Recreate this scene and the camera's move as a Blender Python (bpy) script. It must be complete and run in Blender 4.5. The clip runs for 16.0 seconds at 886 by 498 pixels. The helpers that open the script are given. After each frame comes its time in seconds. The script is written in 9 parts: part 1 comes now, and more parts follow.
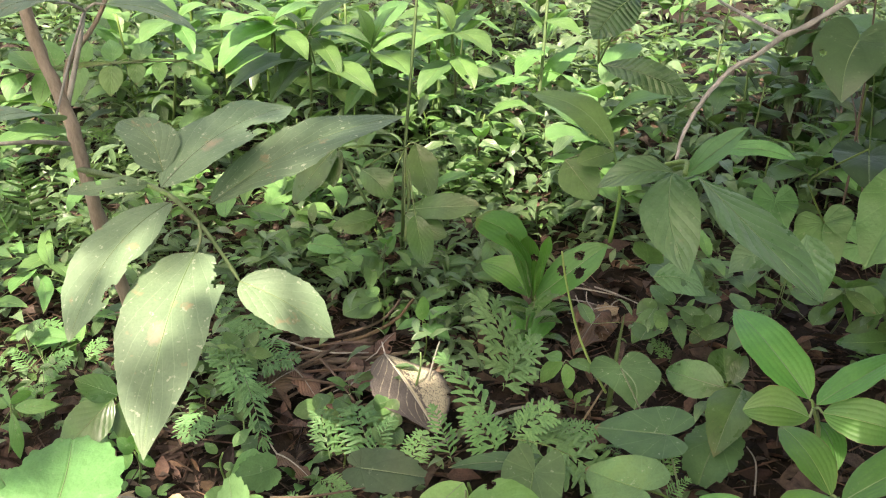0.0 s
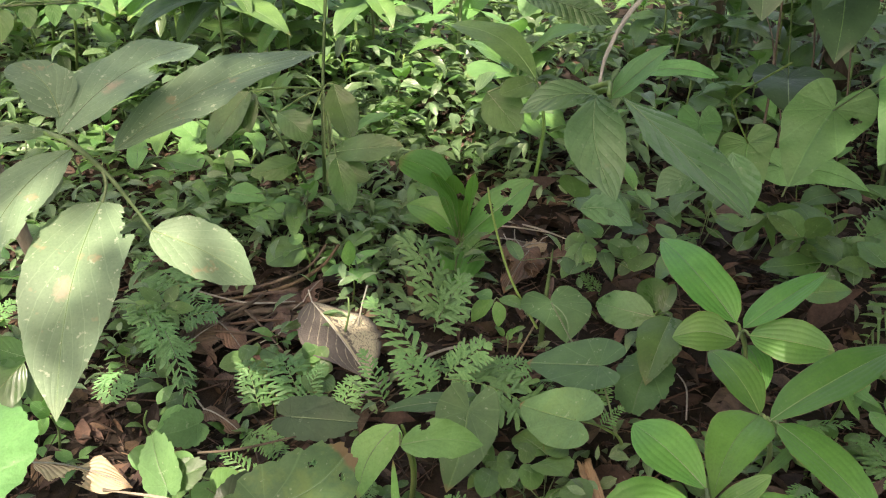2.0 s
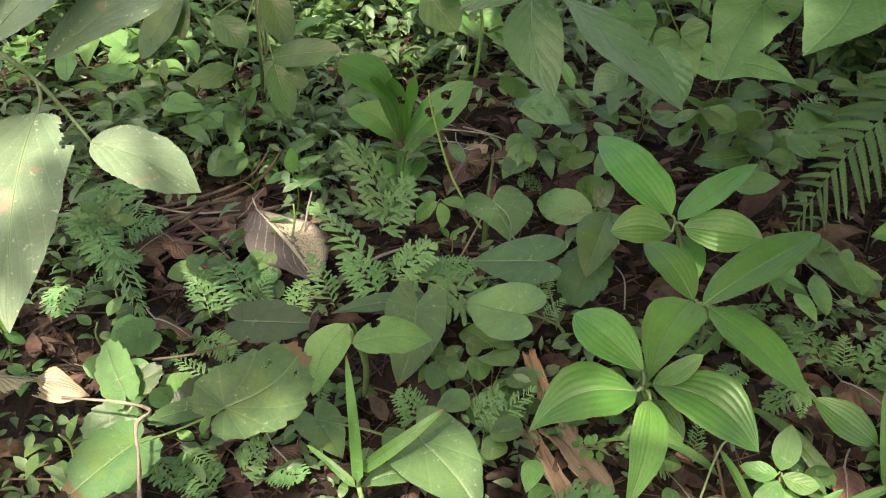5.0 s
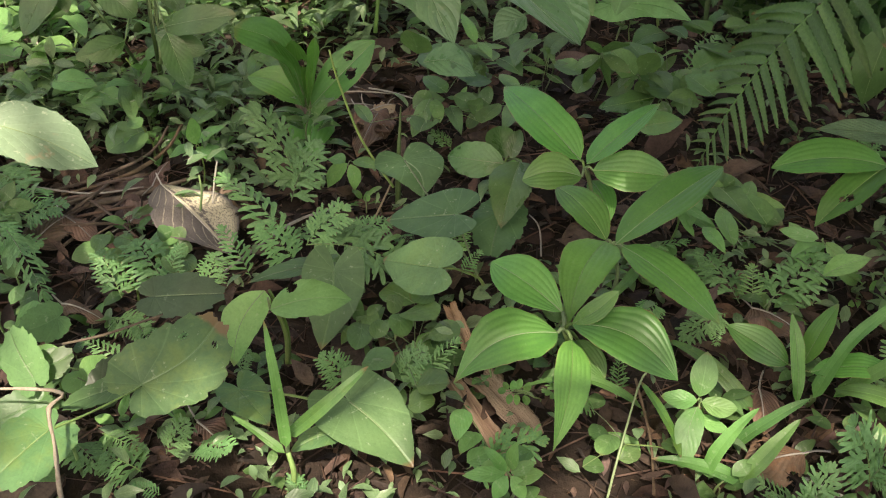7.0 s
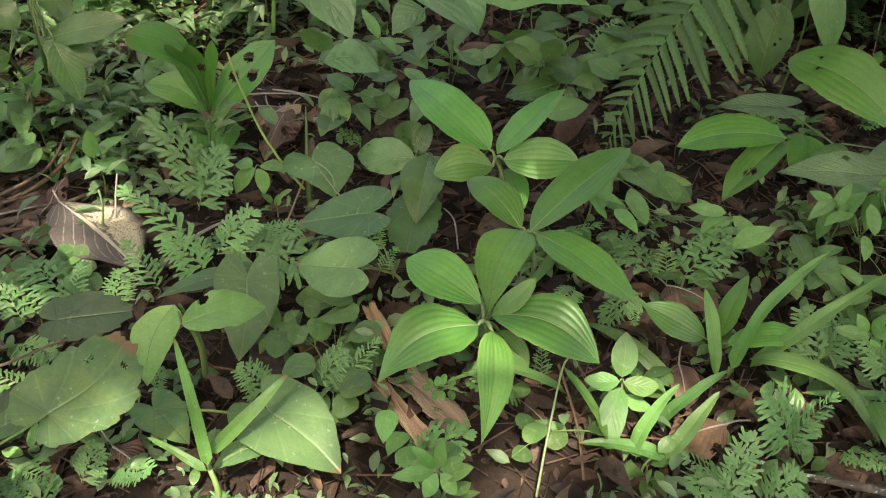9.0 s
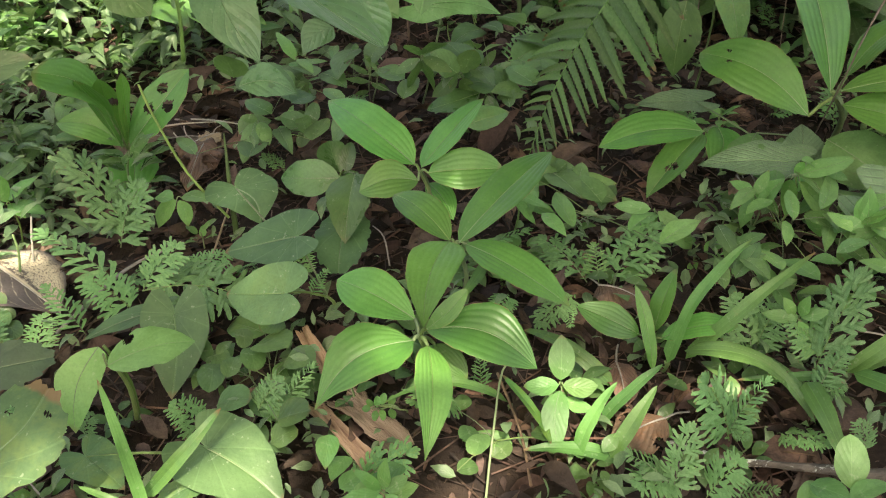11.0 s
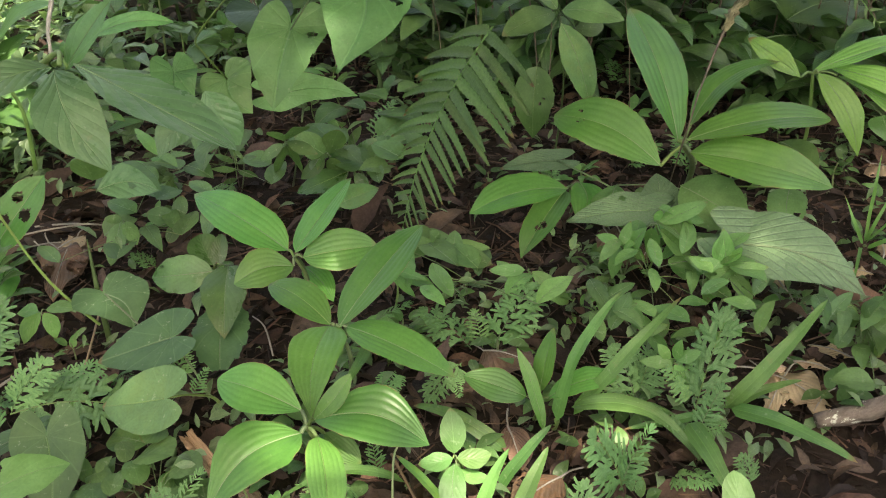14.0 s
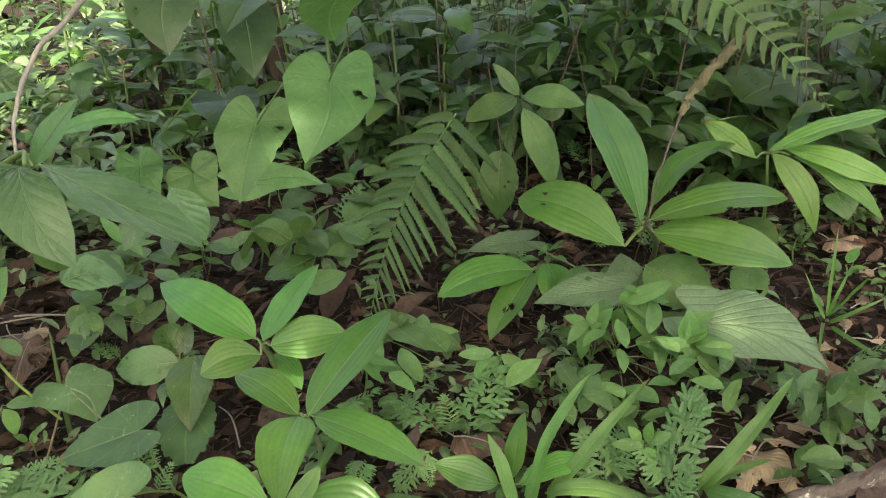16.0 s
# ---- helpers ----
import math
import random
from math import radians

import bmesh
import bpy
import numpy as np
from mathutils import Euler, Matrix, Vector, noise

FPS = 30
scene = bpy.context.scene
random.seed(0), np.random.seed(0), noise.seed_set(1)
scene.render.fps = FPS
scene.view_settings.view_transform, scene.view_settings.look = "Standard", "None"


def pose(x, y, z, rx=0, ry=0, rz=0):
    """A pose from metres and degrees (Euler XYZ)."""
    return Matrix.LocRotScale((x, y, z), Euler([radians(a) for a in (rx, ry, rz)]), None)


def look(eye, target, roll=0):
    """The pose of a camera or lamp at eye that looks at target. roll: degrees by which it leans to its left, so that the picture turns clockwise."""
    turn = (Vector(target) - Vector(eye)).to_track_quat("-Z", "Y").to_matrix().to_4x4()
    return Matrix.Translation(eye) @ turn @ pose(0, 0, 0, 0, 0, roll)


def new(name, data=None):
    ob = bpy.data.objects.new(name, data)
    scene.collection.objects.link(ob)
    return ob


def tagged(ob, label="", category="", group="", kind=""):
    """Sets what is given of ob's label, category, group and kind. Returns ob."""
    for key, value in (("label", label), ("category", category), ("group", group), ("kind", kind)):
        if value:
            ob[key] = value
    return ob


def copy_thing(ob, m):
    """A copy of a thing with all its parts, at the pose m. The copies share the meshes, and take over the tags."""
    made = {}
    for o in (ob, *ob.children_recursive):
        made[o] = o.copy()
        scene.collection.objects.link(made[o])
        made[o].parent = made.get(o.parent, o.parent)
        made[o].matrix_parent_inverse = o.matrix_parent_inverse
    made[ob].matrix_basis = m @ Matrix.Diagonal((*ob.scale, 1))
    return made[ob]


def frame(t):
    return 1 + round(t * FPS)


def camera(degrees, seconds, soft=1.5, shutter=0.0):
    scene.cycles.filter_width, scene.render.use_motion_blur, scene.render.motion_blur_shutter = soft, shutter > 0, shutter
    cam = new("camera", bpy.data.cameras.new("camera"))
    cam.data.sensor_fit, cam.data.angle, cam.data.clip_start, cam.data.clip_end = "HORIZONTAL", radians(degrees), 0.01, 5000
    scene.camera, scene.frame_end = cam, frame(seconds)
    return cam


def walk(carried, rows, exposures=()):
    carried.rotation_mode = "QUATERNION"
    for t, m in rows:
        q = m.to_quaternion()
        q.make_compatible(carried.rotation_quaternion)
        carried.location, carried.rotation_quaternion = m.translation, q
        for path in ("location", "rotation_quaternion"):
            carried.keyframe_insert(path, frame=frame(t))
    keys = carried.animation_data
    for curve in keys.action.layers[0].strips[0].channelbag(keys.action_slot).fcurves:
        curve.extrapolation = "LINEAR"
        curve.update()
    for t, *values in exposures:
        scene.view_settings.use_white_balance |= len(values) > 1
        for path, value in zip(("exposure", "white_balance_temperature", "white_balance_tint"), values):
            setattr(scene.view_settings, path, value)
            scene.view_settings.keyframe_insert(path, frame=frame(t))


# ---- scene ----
cam = camera(53.5, 16.0, soft=1.1)
PATH = [
    (0, (0.197, 0.008, 1.031), (0.049, 1.785, 0.125), 0.1),
    (0.5, (0.194, 0.019, 1.024), (0.069, 1.79, 0.102), 0.2),
    (1, (0.19, 0.019, 1.017), (0.098, 1.775, 0.065), 0.5),
    (1.5, (0.2, 0.031, 1.006), (0.15, 1.774, 0.025), 0.0),
    (2, (0.203, 0.034, 0.996), (0.217, 1.763, -0.008), 0.0),
    (2.5, (0.202, 0.034, 0.994), (0.266, 1.748, -0.034), 0.1),
    (3, (0.193, 0.025, 0.998), (0.292, 1.723, -0.054), 0.6),
    (3.5, (0.187, 0.022, 1.007), (0.305, 1.697, -0.078), 0.7),
    (4, (0.193, 0.017, 1.005), (0.307, 1.671, -0.114), 0.6),
    (6.5, (0.202, 0.0, 0.986), (0.462, 1.557, -0.242), 0.2),
    (7, (0.206, 0.0, 0.978), (0.52, 1.544, -0.253), 0.1),
    (7.5, (0.21, 0.008, 0.973), (0.576, 1.536, -0.264), 0.3),
    (8, (0.222, 0.013, 0.968), (0.645, 1.523, -0.273), -0.2),
    (8.5, (0.22, 0.011, 0.97), (0.678, 1.51, -0.273), 0.0),
    (11, (0.241, 0.011, 0.962), (0.854, 1.479, -0.25), -1.6),
    (11.5, (0.246, 0.015, 0.969), (0.923, 1.463, -0.233), -1.7),
    (12, (0.253, 0.016, 0.97), (0.985, 1.456, -0.209), -1.8),
    (12.5, (0.261, 0.014, 0.972), (1.035, 1.449, -0.186), -2.2),
    (13, (0.264, 0.014, 0.975), (1.084, 1.434, -0.169), -2.3),
    (13.5, (0.265, 0.011, 0.979), (1.109, 1.43, -0.15), -2.5),
    (14, (0.266, 0.009, 0.984), (1.137, 1.431, -0.12), -2.7),
    (14.5, (0.271, 0.005, 0.986), (1.176, 1.436, -0.078), -3.1),
    (15, (0.269, 0.004, 0.998), (1.208, 1.431, -0.043), -2.8),
    (15.5, (0.269, 0.008, 0.999), (1.229, 1.45, 0.0), -2.3),
    (16, (0.271, 0.011, 1.001), (1.254, 1.463, 0.04), -2.5),
]
EXPOSURES = [(0.0, 2.13, 8150, 16.5), (2.0, 2.0, 8150, 16.5), (4.0, 2.02, 8150, 15.5), (6.5, 1.8, 8050, 16.5), (8.5, 2.0, 8150, 14.5), (11.0, 2.25, 8250, 12.5), (14.0, 2.31, 8250, 12.5), (16.0, 2.34, 8250, 13.5)]
walk(cam, [(t, look(eye, target, roll)) for t, eye, target, roll in PATH],
     exposures=EXPOSURES)

# ---- daylight: sky and one sun through the canopy ----
SUN_EL, SUN_AZ = 62.0, 162.0            # degrees; azimuth to the left of straight ahead
world = bpy.data.worlds.new("daylight")
scene.world = world
world.use_nodes = True
wn = world.node_tree.nodes
sky = wn.new("ShaderNodeTexSky")
sky.sky_type = "NISHITA"
sky.sun_disc = False
sky.dust_density, sky.air_density, sky.ozone_density = 5.0, 1.0, 0.6
sky.sun_elevation = radians(SUN_EL)
sky.sun_rotation = radians(-SUN_AZ)
world.node_tree.links.new(sky.outputs[0], wn["Background"].inputs[0])
wn["Background"].inputs[1].default_value = 0.15
SUN_TO = Vector((-math.sin(radians(SUN_AZ)) * math.cos(radians(SUN_EL)),
                 math.cos(radians(SUN_AZ)) * math.cos(radians(SUN_EL)), math.sin(radians(SUN_EL))))
sun = new("sun", bpy.data.lights.new("sun", "SUN"))
sun.data.energy, sun.data.angle, sun.data.color = 3.25, radians(0.53), (1.0, 0.98, 0.95)
sun.matrix_basis = look(SUN_TO * 30, (0, 0, 0))


# ---- materials ----
def nodes_of(name):
    m = bpy.data.materials.new(name)
    m.use_nodes = True
    t = m.node_tree
    return m, t, t.nodes["Principled BSDF"], t.nodes["Material Output"]


def math_node(t, op, a, b=None, c=None, clamp=False):
    n = t.nodes.new("ShaderNodeMath")
    n.operation, n.use_clamp = op, clamp
    for i, v in enumerate((a, b, c)):
        if v is None:
            continue
        if isinstance(v, (int, float)):
            n.inputs[i].default_value = v
        else:
            t.links.new(v, n.inputs[i])
    return n.outputs[0]


def mix_node(t, fac, a, b, kind="MIX"):
    n = t.nodes.new("ShaderNodeMix")
    n.data_type, n.blend_type = "RGBA", kind
    for i, v in ((0, fac), (6, a), (7, b)):
        if isinstance(v, (int, float)):
            n.inputs[i].default_value = v
        elif isinstance(v, tuple):
            n.inputs[i].default_value = (*v, 1)
        else:
            t.links.new(v, n.inputs[i])
    return n.outputs[2]


def noise_node(t, vec, scale, detail=3.0, rough=0.6):
    n = t.nodes.new("ShaderNodeTexNoise")
    n.inputs["Scale"].default_value, n.inputs["Detail"].default_value = scale, detail
    n.inputs["Roughness"].default_value = rough
    if vec is not None:
        t.links.new(vec, n.inputs["Vector"])
    return n.outputs[0]


def ramp_node(t, val, lo, hi):
    n = t.nodes.new("ShaderNodeMapRange")
    n.inputs[1].default_value, n.inputs[2].default_value = lo, hi
    t.links.new(val, n.inputs[0])
    return n.outputs[0]


def leaf_material(name, dark, light, pattern="pinnate", veins=9, rough=0.42, glow=0.3, relief=0.4,
                  spots=0.14, line_tone=1.35, island=False, slope=0.55, rim=False, blot=0.0, scorch=0.85, ink=0.45, aging=0.38, stain=None):
    """A leaf: midrib, veins and pleat furrows in leaf coordinates (u along, v across), blotches, specks, thin enough to
    let light through.
    """
    m, t, bsdf, out = nodes_of(name)
    L = t.links
    uv = t.nodes.new("ShaderNodeUVMap")
    sep = t.nodes.new("ShaderNodeSeparateXYZ")
    L.new(uv.outputs[0], sep.inputs[0])
    u, v = sep.outputs[0], sep.outputs[1]
    av = math_node(t, "ABSOLUTE", v)
    geo = t.nodes.new("ShaderNodeNewGeometry")
    info = t.nodes.new("ShaderNodeObjectInfo")
    rnd = geo.outputs["Random Per Island"] if island else info.outputs["Random"]
    co = t.nodes.new("ShaderNodeTexCoord").outputs["Object"] if not island else geo.outputs["Position"]
    if pattern == "pleat":
        wave = math_node(t, "SINE", math_node(t, "MULTIPLY", v, veins * math.pi))
        rise = math_node(t, "ABSOLUTE", wave)
        # Furrow lines; a tone below 1 paints their shade into the colour.
        line = ramp_node(t, rise, 0.20, 0.03)
    elif pattern == "pinnate":
        w = math_node(t, "FRACT", math_node(t, "SUBTRACT", math_node(t, "MULTIPLY", u, veins),
                                            math_node(t, "MULTIPLY", math_node(t, "POWER", av, 0.8), veins * slope)))
        d = math_node(t, "ABSOLUTE", math_node(t, "SUBTRACT", w, 0.5))
        rise = math_node(t, "SUBTRACT", 1.0, math_node(t, "MULTIPLY", d, 2.0))
        rise = math_node(t, "POWER", rise, 0.6)
        line = ramp_node(t, d, 0.44, 0.5)
    elif pattern == "quilt":
        w = math_node(t, "FRACT", math_node(t, "SUBTRACT", math_node(t, "MULTIPLY", u, veins),
                                            math_node(t, "MULTIPLY", math_node(t, "POWER", av, 0.8), veins * slope)))
        d = math_node(t, "ABSOLUTE", math_node(t, "SUBTRACT", w, 0.5))
        cell = t.nodes.new("ShaderNodeTexVoronoi")
        cell.feature = "DISTANCE_TO_EDGE"
        cell.inputs["Scale"].default_value = 4.8
        wide = t.nodes.new("ShaderNodeMapping")
        wide.inputs["Scale"].default_value = (2.3, 1.0, 1.0)
        L.new(uv.outputs[0], wide.inputs[0])
        L.new(wide.outputs[0], cell.inputs["Vector"])
        net = ramp_node(t, cell.outputs["Distance"], 0.0, 0.16)
        rise = math_node(t, "MULTIPLY", math_node(t, "ADD", 0.6, math_node(t, "MULTIPLY", net, 0.4)), ramp_node(t, d, 0.5, 0.34))
        line = math_node(t, "SUBTRACT", 1.0, math_node(t, "MULTIPLY", math_node(t, "ADD", 0.58, math_node(t, "MULTIPLY", ramp_node(t, cell.outputs["Distance"], 0.0, 0.08), 0.42)), ramp_node(t, d, 0.5, 0.445)))
    else:  # palmate, from the leaf's foot
        ang = math_node(t, "ARCTAN2", math_node(t, "MULTIPLY", v, 0.5), math_node(t, "ADD", u, 0.02))
        w = math_node(t, "ABSOLUTE", math_node(t, "COSINE", math_node(t, "MULTIPLY", ang, veins * 0.8)))
        rise = math_node(t, "MULTIPLY", math_node(t, "POWER", w, 12.0), -0.25)
        line = ramp_node(t, w, 0.99, 1.0)
    rib = ramp_node(t, av, 0.045, 0.012)
    fine = noise_node(t, co, 260, 3, 0.6)
    blotch = noise_node(t, co, 22, 4, 0.6)
    lines = math_node(t, "MAXIMUM", math_node(t, "MULTIPLY", line, 0.55), math_node(t, "MULTIPLY", rib, 0.8))
    col = mix_node(t, ramp_node(t, blotch, 0.3, 0.72), dark, light)
    hue = t.nodes.new("ShaderNodeHueSaturation")
    L.new(col, hue.inputs["Color"])
    L.new(math_node(t, "ADD", 0.492, math_node(t, "MULTIPLY", rnd, 0.024)), hue.inputs["Hue"])
    L.new(math_node(t, "ADD", 0.72, math_node(t, "MULTIPLY", math_node(t, "FRACT", math_node(t, "MULTIPLY", rnd, 7.3)), 0.55)), hue.inputs["Value"])
    hue.inputs["Saturation"].default_value = 1.0
    pale = tuple(min(1, c * line_tone + 0.012) for c in light)
    col = mix_node(t, math_node(t, "MULTIPLY", lines, ink), hue.outputs[0], pale)
    col = mix_node(t, math_node(t, "MULTIPLY", ramp_node(t, fine, 0.45, 0.75), 0.25), col, tuple(c * 0.55 for c in dark))
    if spots:
        speck = noise_node(t, co, 95, 2, 0.7)
        col = mix_node(t, math_node(t, "MULTIPLY", ramp_node(t, speck, 0.66 - blot, 0.72 - 0.5 * blot), spots), col, (0.42, 0.46, 0.34))
        big = noise_node(t, co, 16, 4, 0.7)
        col = mix_node(t, math_node(t, "MULTIPLY", ramp_node(t, big, 0.70 - 1.6 * blot, 0.76 - 1.2 * blot), spots), col, (0.36, 0.22, 0.13))
    if not island:
        age = math_node(t, "FRACT", math_node(t, "MULTIPLY", rnd, 3.17))
        patchy = noise_node(t, co, 30, 4, 0.7)
        yellow = math_node(t, "MULTIPLY", ramp_node(t, age, 0.80, 0.95), ramp_node(t, patchy, 0.48, 0.66))
        col = mix_node(t, math_node(t, "MULTIPLY", yellow, aging), col, tuple(a * b for a, b in zip(light, (1.75, 1.28, 0.75))))
        burn = math_node(t, "MULTIPLY", ramp_node(t, math_node(t, "ADD", u, math_node(t, "MULTIPLY", patchy, 0.16)), 0.99, 1.04), ramp_node(t, age, 0.35, 0.55))
        col = mix_node(t, math_node(t, "MULTIPLY", burn, scorch), col, (0.16, 0.095, 0.045))
    if stain:  # one scorched patch: u, v and radius
        gap = math_node(t, "ADD", math_node(t, "POWER", math_node(t, "MULTIPLY", math_node(t, "SUBTRACT", u, stain[0]), 1.0 / stain[2]), 2.0),
                        math_node(t, "POWER", math_node(t, "MULTIPLY", math_node(t, "SUBTRACT", v, stain[1]), 0.32 / stain[2]), 2.0))
        torn = math_node(t, "ADD", gap, math_node(t, "MULTIPLY", noise_node(t, co, 90, 5, 0.75), 2.4))
        col = mix_node(t, math_node(t, "MULTIPLY", ramp_node(t, torn, 2.0, 1.2), 0.6), col, (0.36, 0.27, 0.20))
    if rim:
        worn = noise_node(t, co, 40, 3, 0.6)
        col = mix_node(t, math_node(t, "MULTIPLY", ramp_node(t, av, 0.972, 0.992), ramp_node(t, worn, 0.46, 0.56)), col, (0.21, 0.15, 0.07))
    L.new(col, bsdf.inputs["Base Color"])
    L.new(math_node(t, "ADD", rough - 0.08, math_node(t, "MULTIPLY", blotch, 0.2)), bsdf.inputs["Roughness"])
    bsdf.inputs["Specular IOR Level"].default_value = 0.4
    pucker = noise_node(t, co, 70, 2, 0.5)
    grain = math_node(t, "ADD", math_node(t, "MULTIPLY", fine, 0.2), math_node(t, "MULTIPLY", pucker, 1.1))
    height = math_node(t, "SUBTRACT", math_node(t, "ADD", math_node(t, "MULTIPLY", rise, 0.8), grain),
                       math_node(t, "MULTIPLY", rib, 0.7))
    bump = t.nodes.new("ShaderNodeBump")
    bump.inputs["Strength"].default_value, bump.inputs["Distance"].default_value = relief, 0.003
    L.new(height, bump.inputs["Height"])
    L.new(bump.outputs[0], bsdf.inputs["Normal"])
    tr = t.nodes.new("ShaderNodeBsdfTranslucent")
    L.new(mix_node(t, 1.0, col, (1.25, 1.40, 0.82), "MULTIPLY"), tr.inputs[0])
    add = t.nodes.new("ShaderNodeMixShader")
    add.inputs[0].default_value = glow
    L.new(bsdf.outputs[0], add.inputs[1])
    L.new(tr.outputs[0], add.inputs[2])
    L.new(add.outputs[0], out.inputs[0])
    return m


def dull_material(name, dark, light, scale=30.0, rough=0.85, relief=0.5, stretch=(1, 1, 1), island=False, spread=0.5, fleck=None):
    """Litter, bark, soil: two colours in a grain, with fine relief."""
    m, t, bsdf, out = nodes_of(name)
    L = t.links
    geo = t.nodes.new("ShaderNodeNewGeometry")
    info = t.nodes.new("ShaderNodeObjectInfo")
    rnd = geo.outputs["Random Per Island"] if island else info.outputs["Random"]
    co = geo.outputs["Position"] if island else t.nodes.new("ShaderNodeTexCoord").outputs["Object"]
    mp = t.nodes.new("ShaderNodeMapping")
    mp.inputs["Scale"].default_value = stretch
    L.new(co, mp.inputs[0])
    a = noise_node(t, mp.outputs[0], scale, 5, 0.65)
    b = noise_node(t, mp.outputs[0], scale * 6, 4, 0.7)
    col = mix_node(t, ramp_node(t, math_node(t, "ADD", math_node(t, "MULTIPLY", a, 0.6), math_node(t, "MULTIPLY", b, 0.4)), 0.33, 0.68), dark, light)
    hue = t.nodes.new("ShaderNodeHueSaturation")
    L.new(col, hue.inputs["Color"])
    L.new(math_node(t, "ADD", 0.485, math_node(t, "MULTIPLY", rnd, 0.03)), hue.inputs["Hue"])
    L.new(math_node(t, "ADD", 1.0 - spread, math_node(t, "MULTIPLY", math_node(t, "FRACT", math_node(t, "MULTIPLY", rnd, 5.7)), 2 * spread)), hue.inputs["Value"])
    L.new(math_node(t, "ADD", 0.75, math_node(t, "MULTIPLY", math_node(t, "FRACT", math_node(t, "MULTIPLY", rnd, 11.3)), 0.4)), hue.inputs["Saturation"])
    col = hue.outputs[0]
    if fleck:
        c = noise_node(t, mp.outputs[0], scale * 1.7, 5, 0.75)
        col = mix_node(t, ramp_node(t, c, 0.56, 0.62), col, fleck)
    L.new(col, bsdf.inputs["Base Color"])
    bsdf.inputs["Roughness"].default_value = rough
    bsdf.inputs["Specular IOR Level"].default_value = 0.25
    bump = t.nodes.new("ShaderNodeBump")
    bump.inputs["Strength"].default_value, bump.inputs["Distance"].default_value = relief, 0.006
    L.new(math_node(t, "ADD", a, math_node(t, "MULTIPLY", b, 0.5)), bump.inputs["Height"])
    L.new(bump.outputs[0], bsdf.inputs["Normal"])
    return m


def rotten_material(name):
    """A half-rotted leaf: cream skin left along the veins and on one half, dark mould between."""
    m, t, bsdf, out = nodes_of(name)
    L = t.links
    uv = t.nodes.new("ShaderNodeUVMap")
    sep = t.nodes.new("ShaderNodeSeparateXYZ")
    L.new(uv.outputs[0], sep.inputs[0])
    u, v = sep.outputs[0], sep.outputs[1]
    av = math_node(t, "ABSOLUTE", v)
    w = math_node(t, "FRACT", math_node(t, "SUBTRACT", math_node(t, "MULTIPLY", u, 7.0), math_node(t, "MULTIPLY", av, 4.0)))
    d = math_node(t, "ABSOLUTE", math_node(t, "SUBTRACT", w, 0.5))
    mp = t.nodes.new("ShaderNodeMapping")
    mp.inputs["Scale"].default_value = (1.0, 0.5, 1.0)
    L.new(uv.outputs[0], mp.inputs[0])
    patch = noise_node(t, mp.outputs[0], 15.0, 6, 0.8)
    fine = noise_node(t, mp.outputs[0], 45.0, 4, 0.7)
    lean = math_node(t, "ADD", patch, math_node(t, "MULTIPLY", v, 0.5))
    skin = ramp_node(t, math_node(t, "ADD", lean, math_node(t, "MULTIPLY", d, 0.22)), 0.58, 0.66)
    edge = ramp_node(t, av, 0.95, 0.72)
    skin = math_node(t, "MULTIPLY", skin, math_node(t, "MULTIPLY", edge, ramp_node(t, fine, 0.36, 0.50)))
    lines = math_node(t, "MULTIPLY", ramp_node(t, d, 0.40, 0.48), math_node(t, "MULTIPLY", ramp_node(t, patch, 0.42, 0.56), edge))
    mask = math_node(t, "MAXIMUM", math_node(t, "MAXIMUM", skin, math_node(t, "MULTIPLY", lines, 0.55)), ramp_node(t, av, 0.05, 0.015))
    mould = mix_node(t, fine, (0.030, 0.025, 0.021), (0.125, 0.107, 0.088))
    cream = mix_node(t, fine, (0.34, 0.30, 0.19), (0.52, 0.47, 0.33))
    L.new(mix_node(t, mask, mould, cream), bsdf.inputs["Base Color"])
    bsdf.inputs["Roughness"].default_value = 0.75
    bump = t.nodes.new("ShaderNodeBump")
    bump.inputs["Strength"].default_value, bump.inputs["Distance"].default_value = 0.5, 0.003
    L.new(math_node(t, "ADD", math_node(t, "MULTIPLY", mask, 0.5), fine), bump.inputs["Height"])
    L.new(bump.outputs[0], bsdf.inputs["Normal"])
    return m


M_PLEAT = leaf_material("pleated_leaf", (0.060, 0.170, 0.034), (0.092, 0.234, 0.048), "pleat", 4, 0.32, 0.26, 0.12, line_tone=0.55, rim=True, ink=0.2, scorch=0.3, aging=0.08, spots=0.06)
M_PALM = leaf_material("palm_leaf", (0.118, 0.265, 0.054), (0.162, 0.335, 0.080), "pleat", 3, 0.34, 0.32, 0.35, line_tone=0.5, ink=0.6, aging=0.2)
BIG = dict(pattern="pinnate", veins=6, rough=0.55, glow=0.24, relief=0.2, ink=0.42, spots=0.5, blot=0.03, line_tone=1.8, scorch=0.1, aging=0.1)
M_BIG = leaf_material("matte_leaf", (0.098, 0.162, 0.088), (0.150, 0.226, 0.130), **BIG)
M_BIG_STAINED = leaf_material("matte_leaf_with_scar", (0.098, 0.162, 0.088), (0.150, 0.226, 0.130), stain=(0.48, -0.15, 0.075), **BIG)
M_BIG_SCARRED = leaf_material("matte_leaf_with_wide_scar", (0.098, 0.162, 0.088), (0.150, 0.226, 0.130), stain=(0.36, -0.20, 0.085), **BIG)
M_GLOSS = leaf_material("glossy_leaf", (0.042, 0.096, 0.027), (0.072, 0.148, 0.043), "pinnate", 7, 0.27, 0.22, 0.12, slope=0.45, ink=0.2, aging=0.08, scorch=0.2)
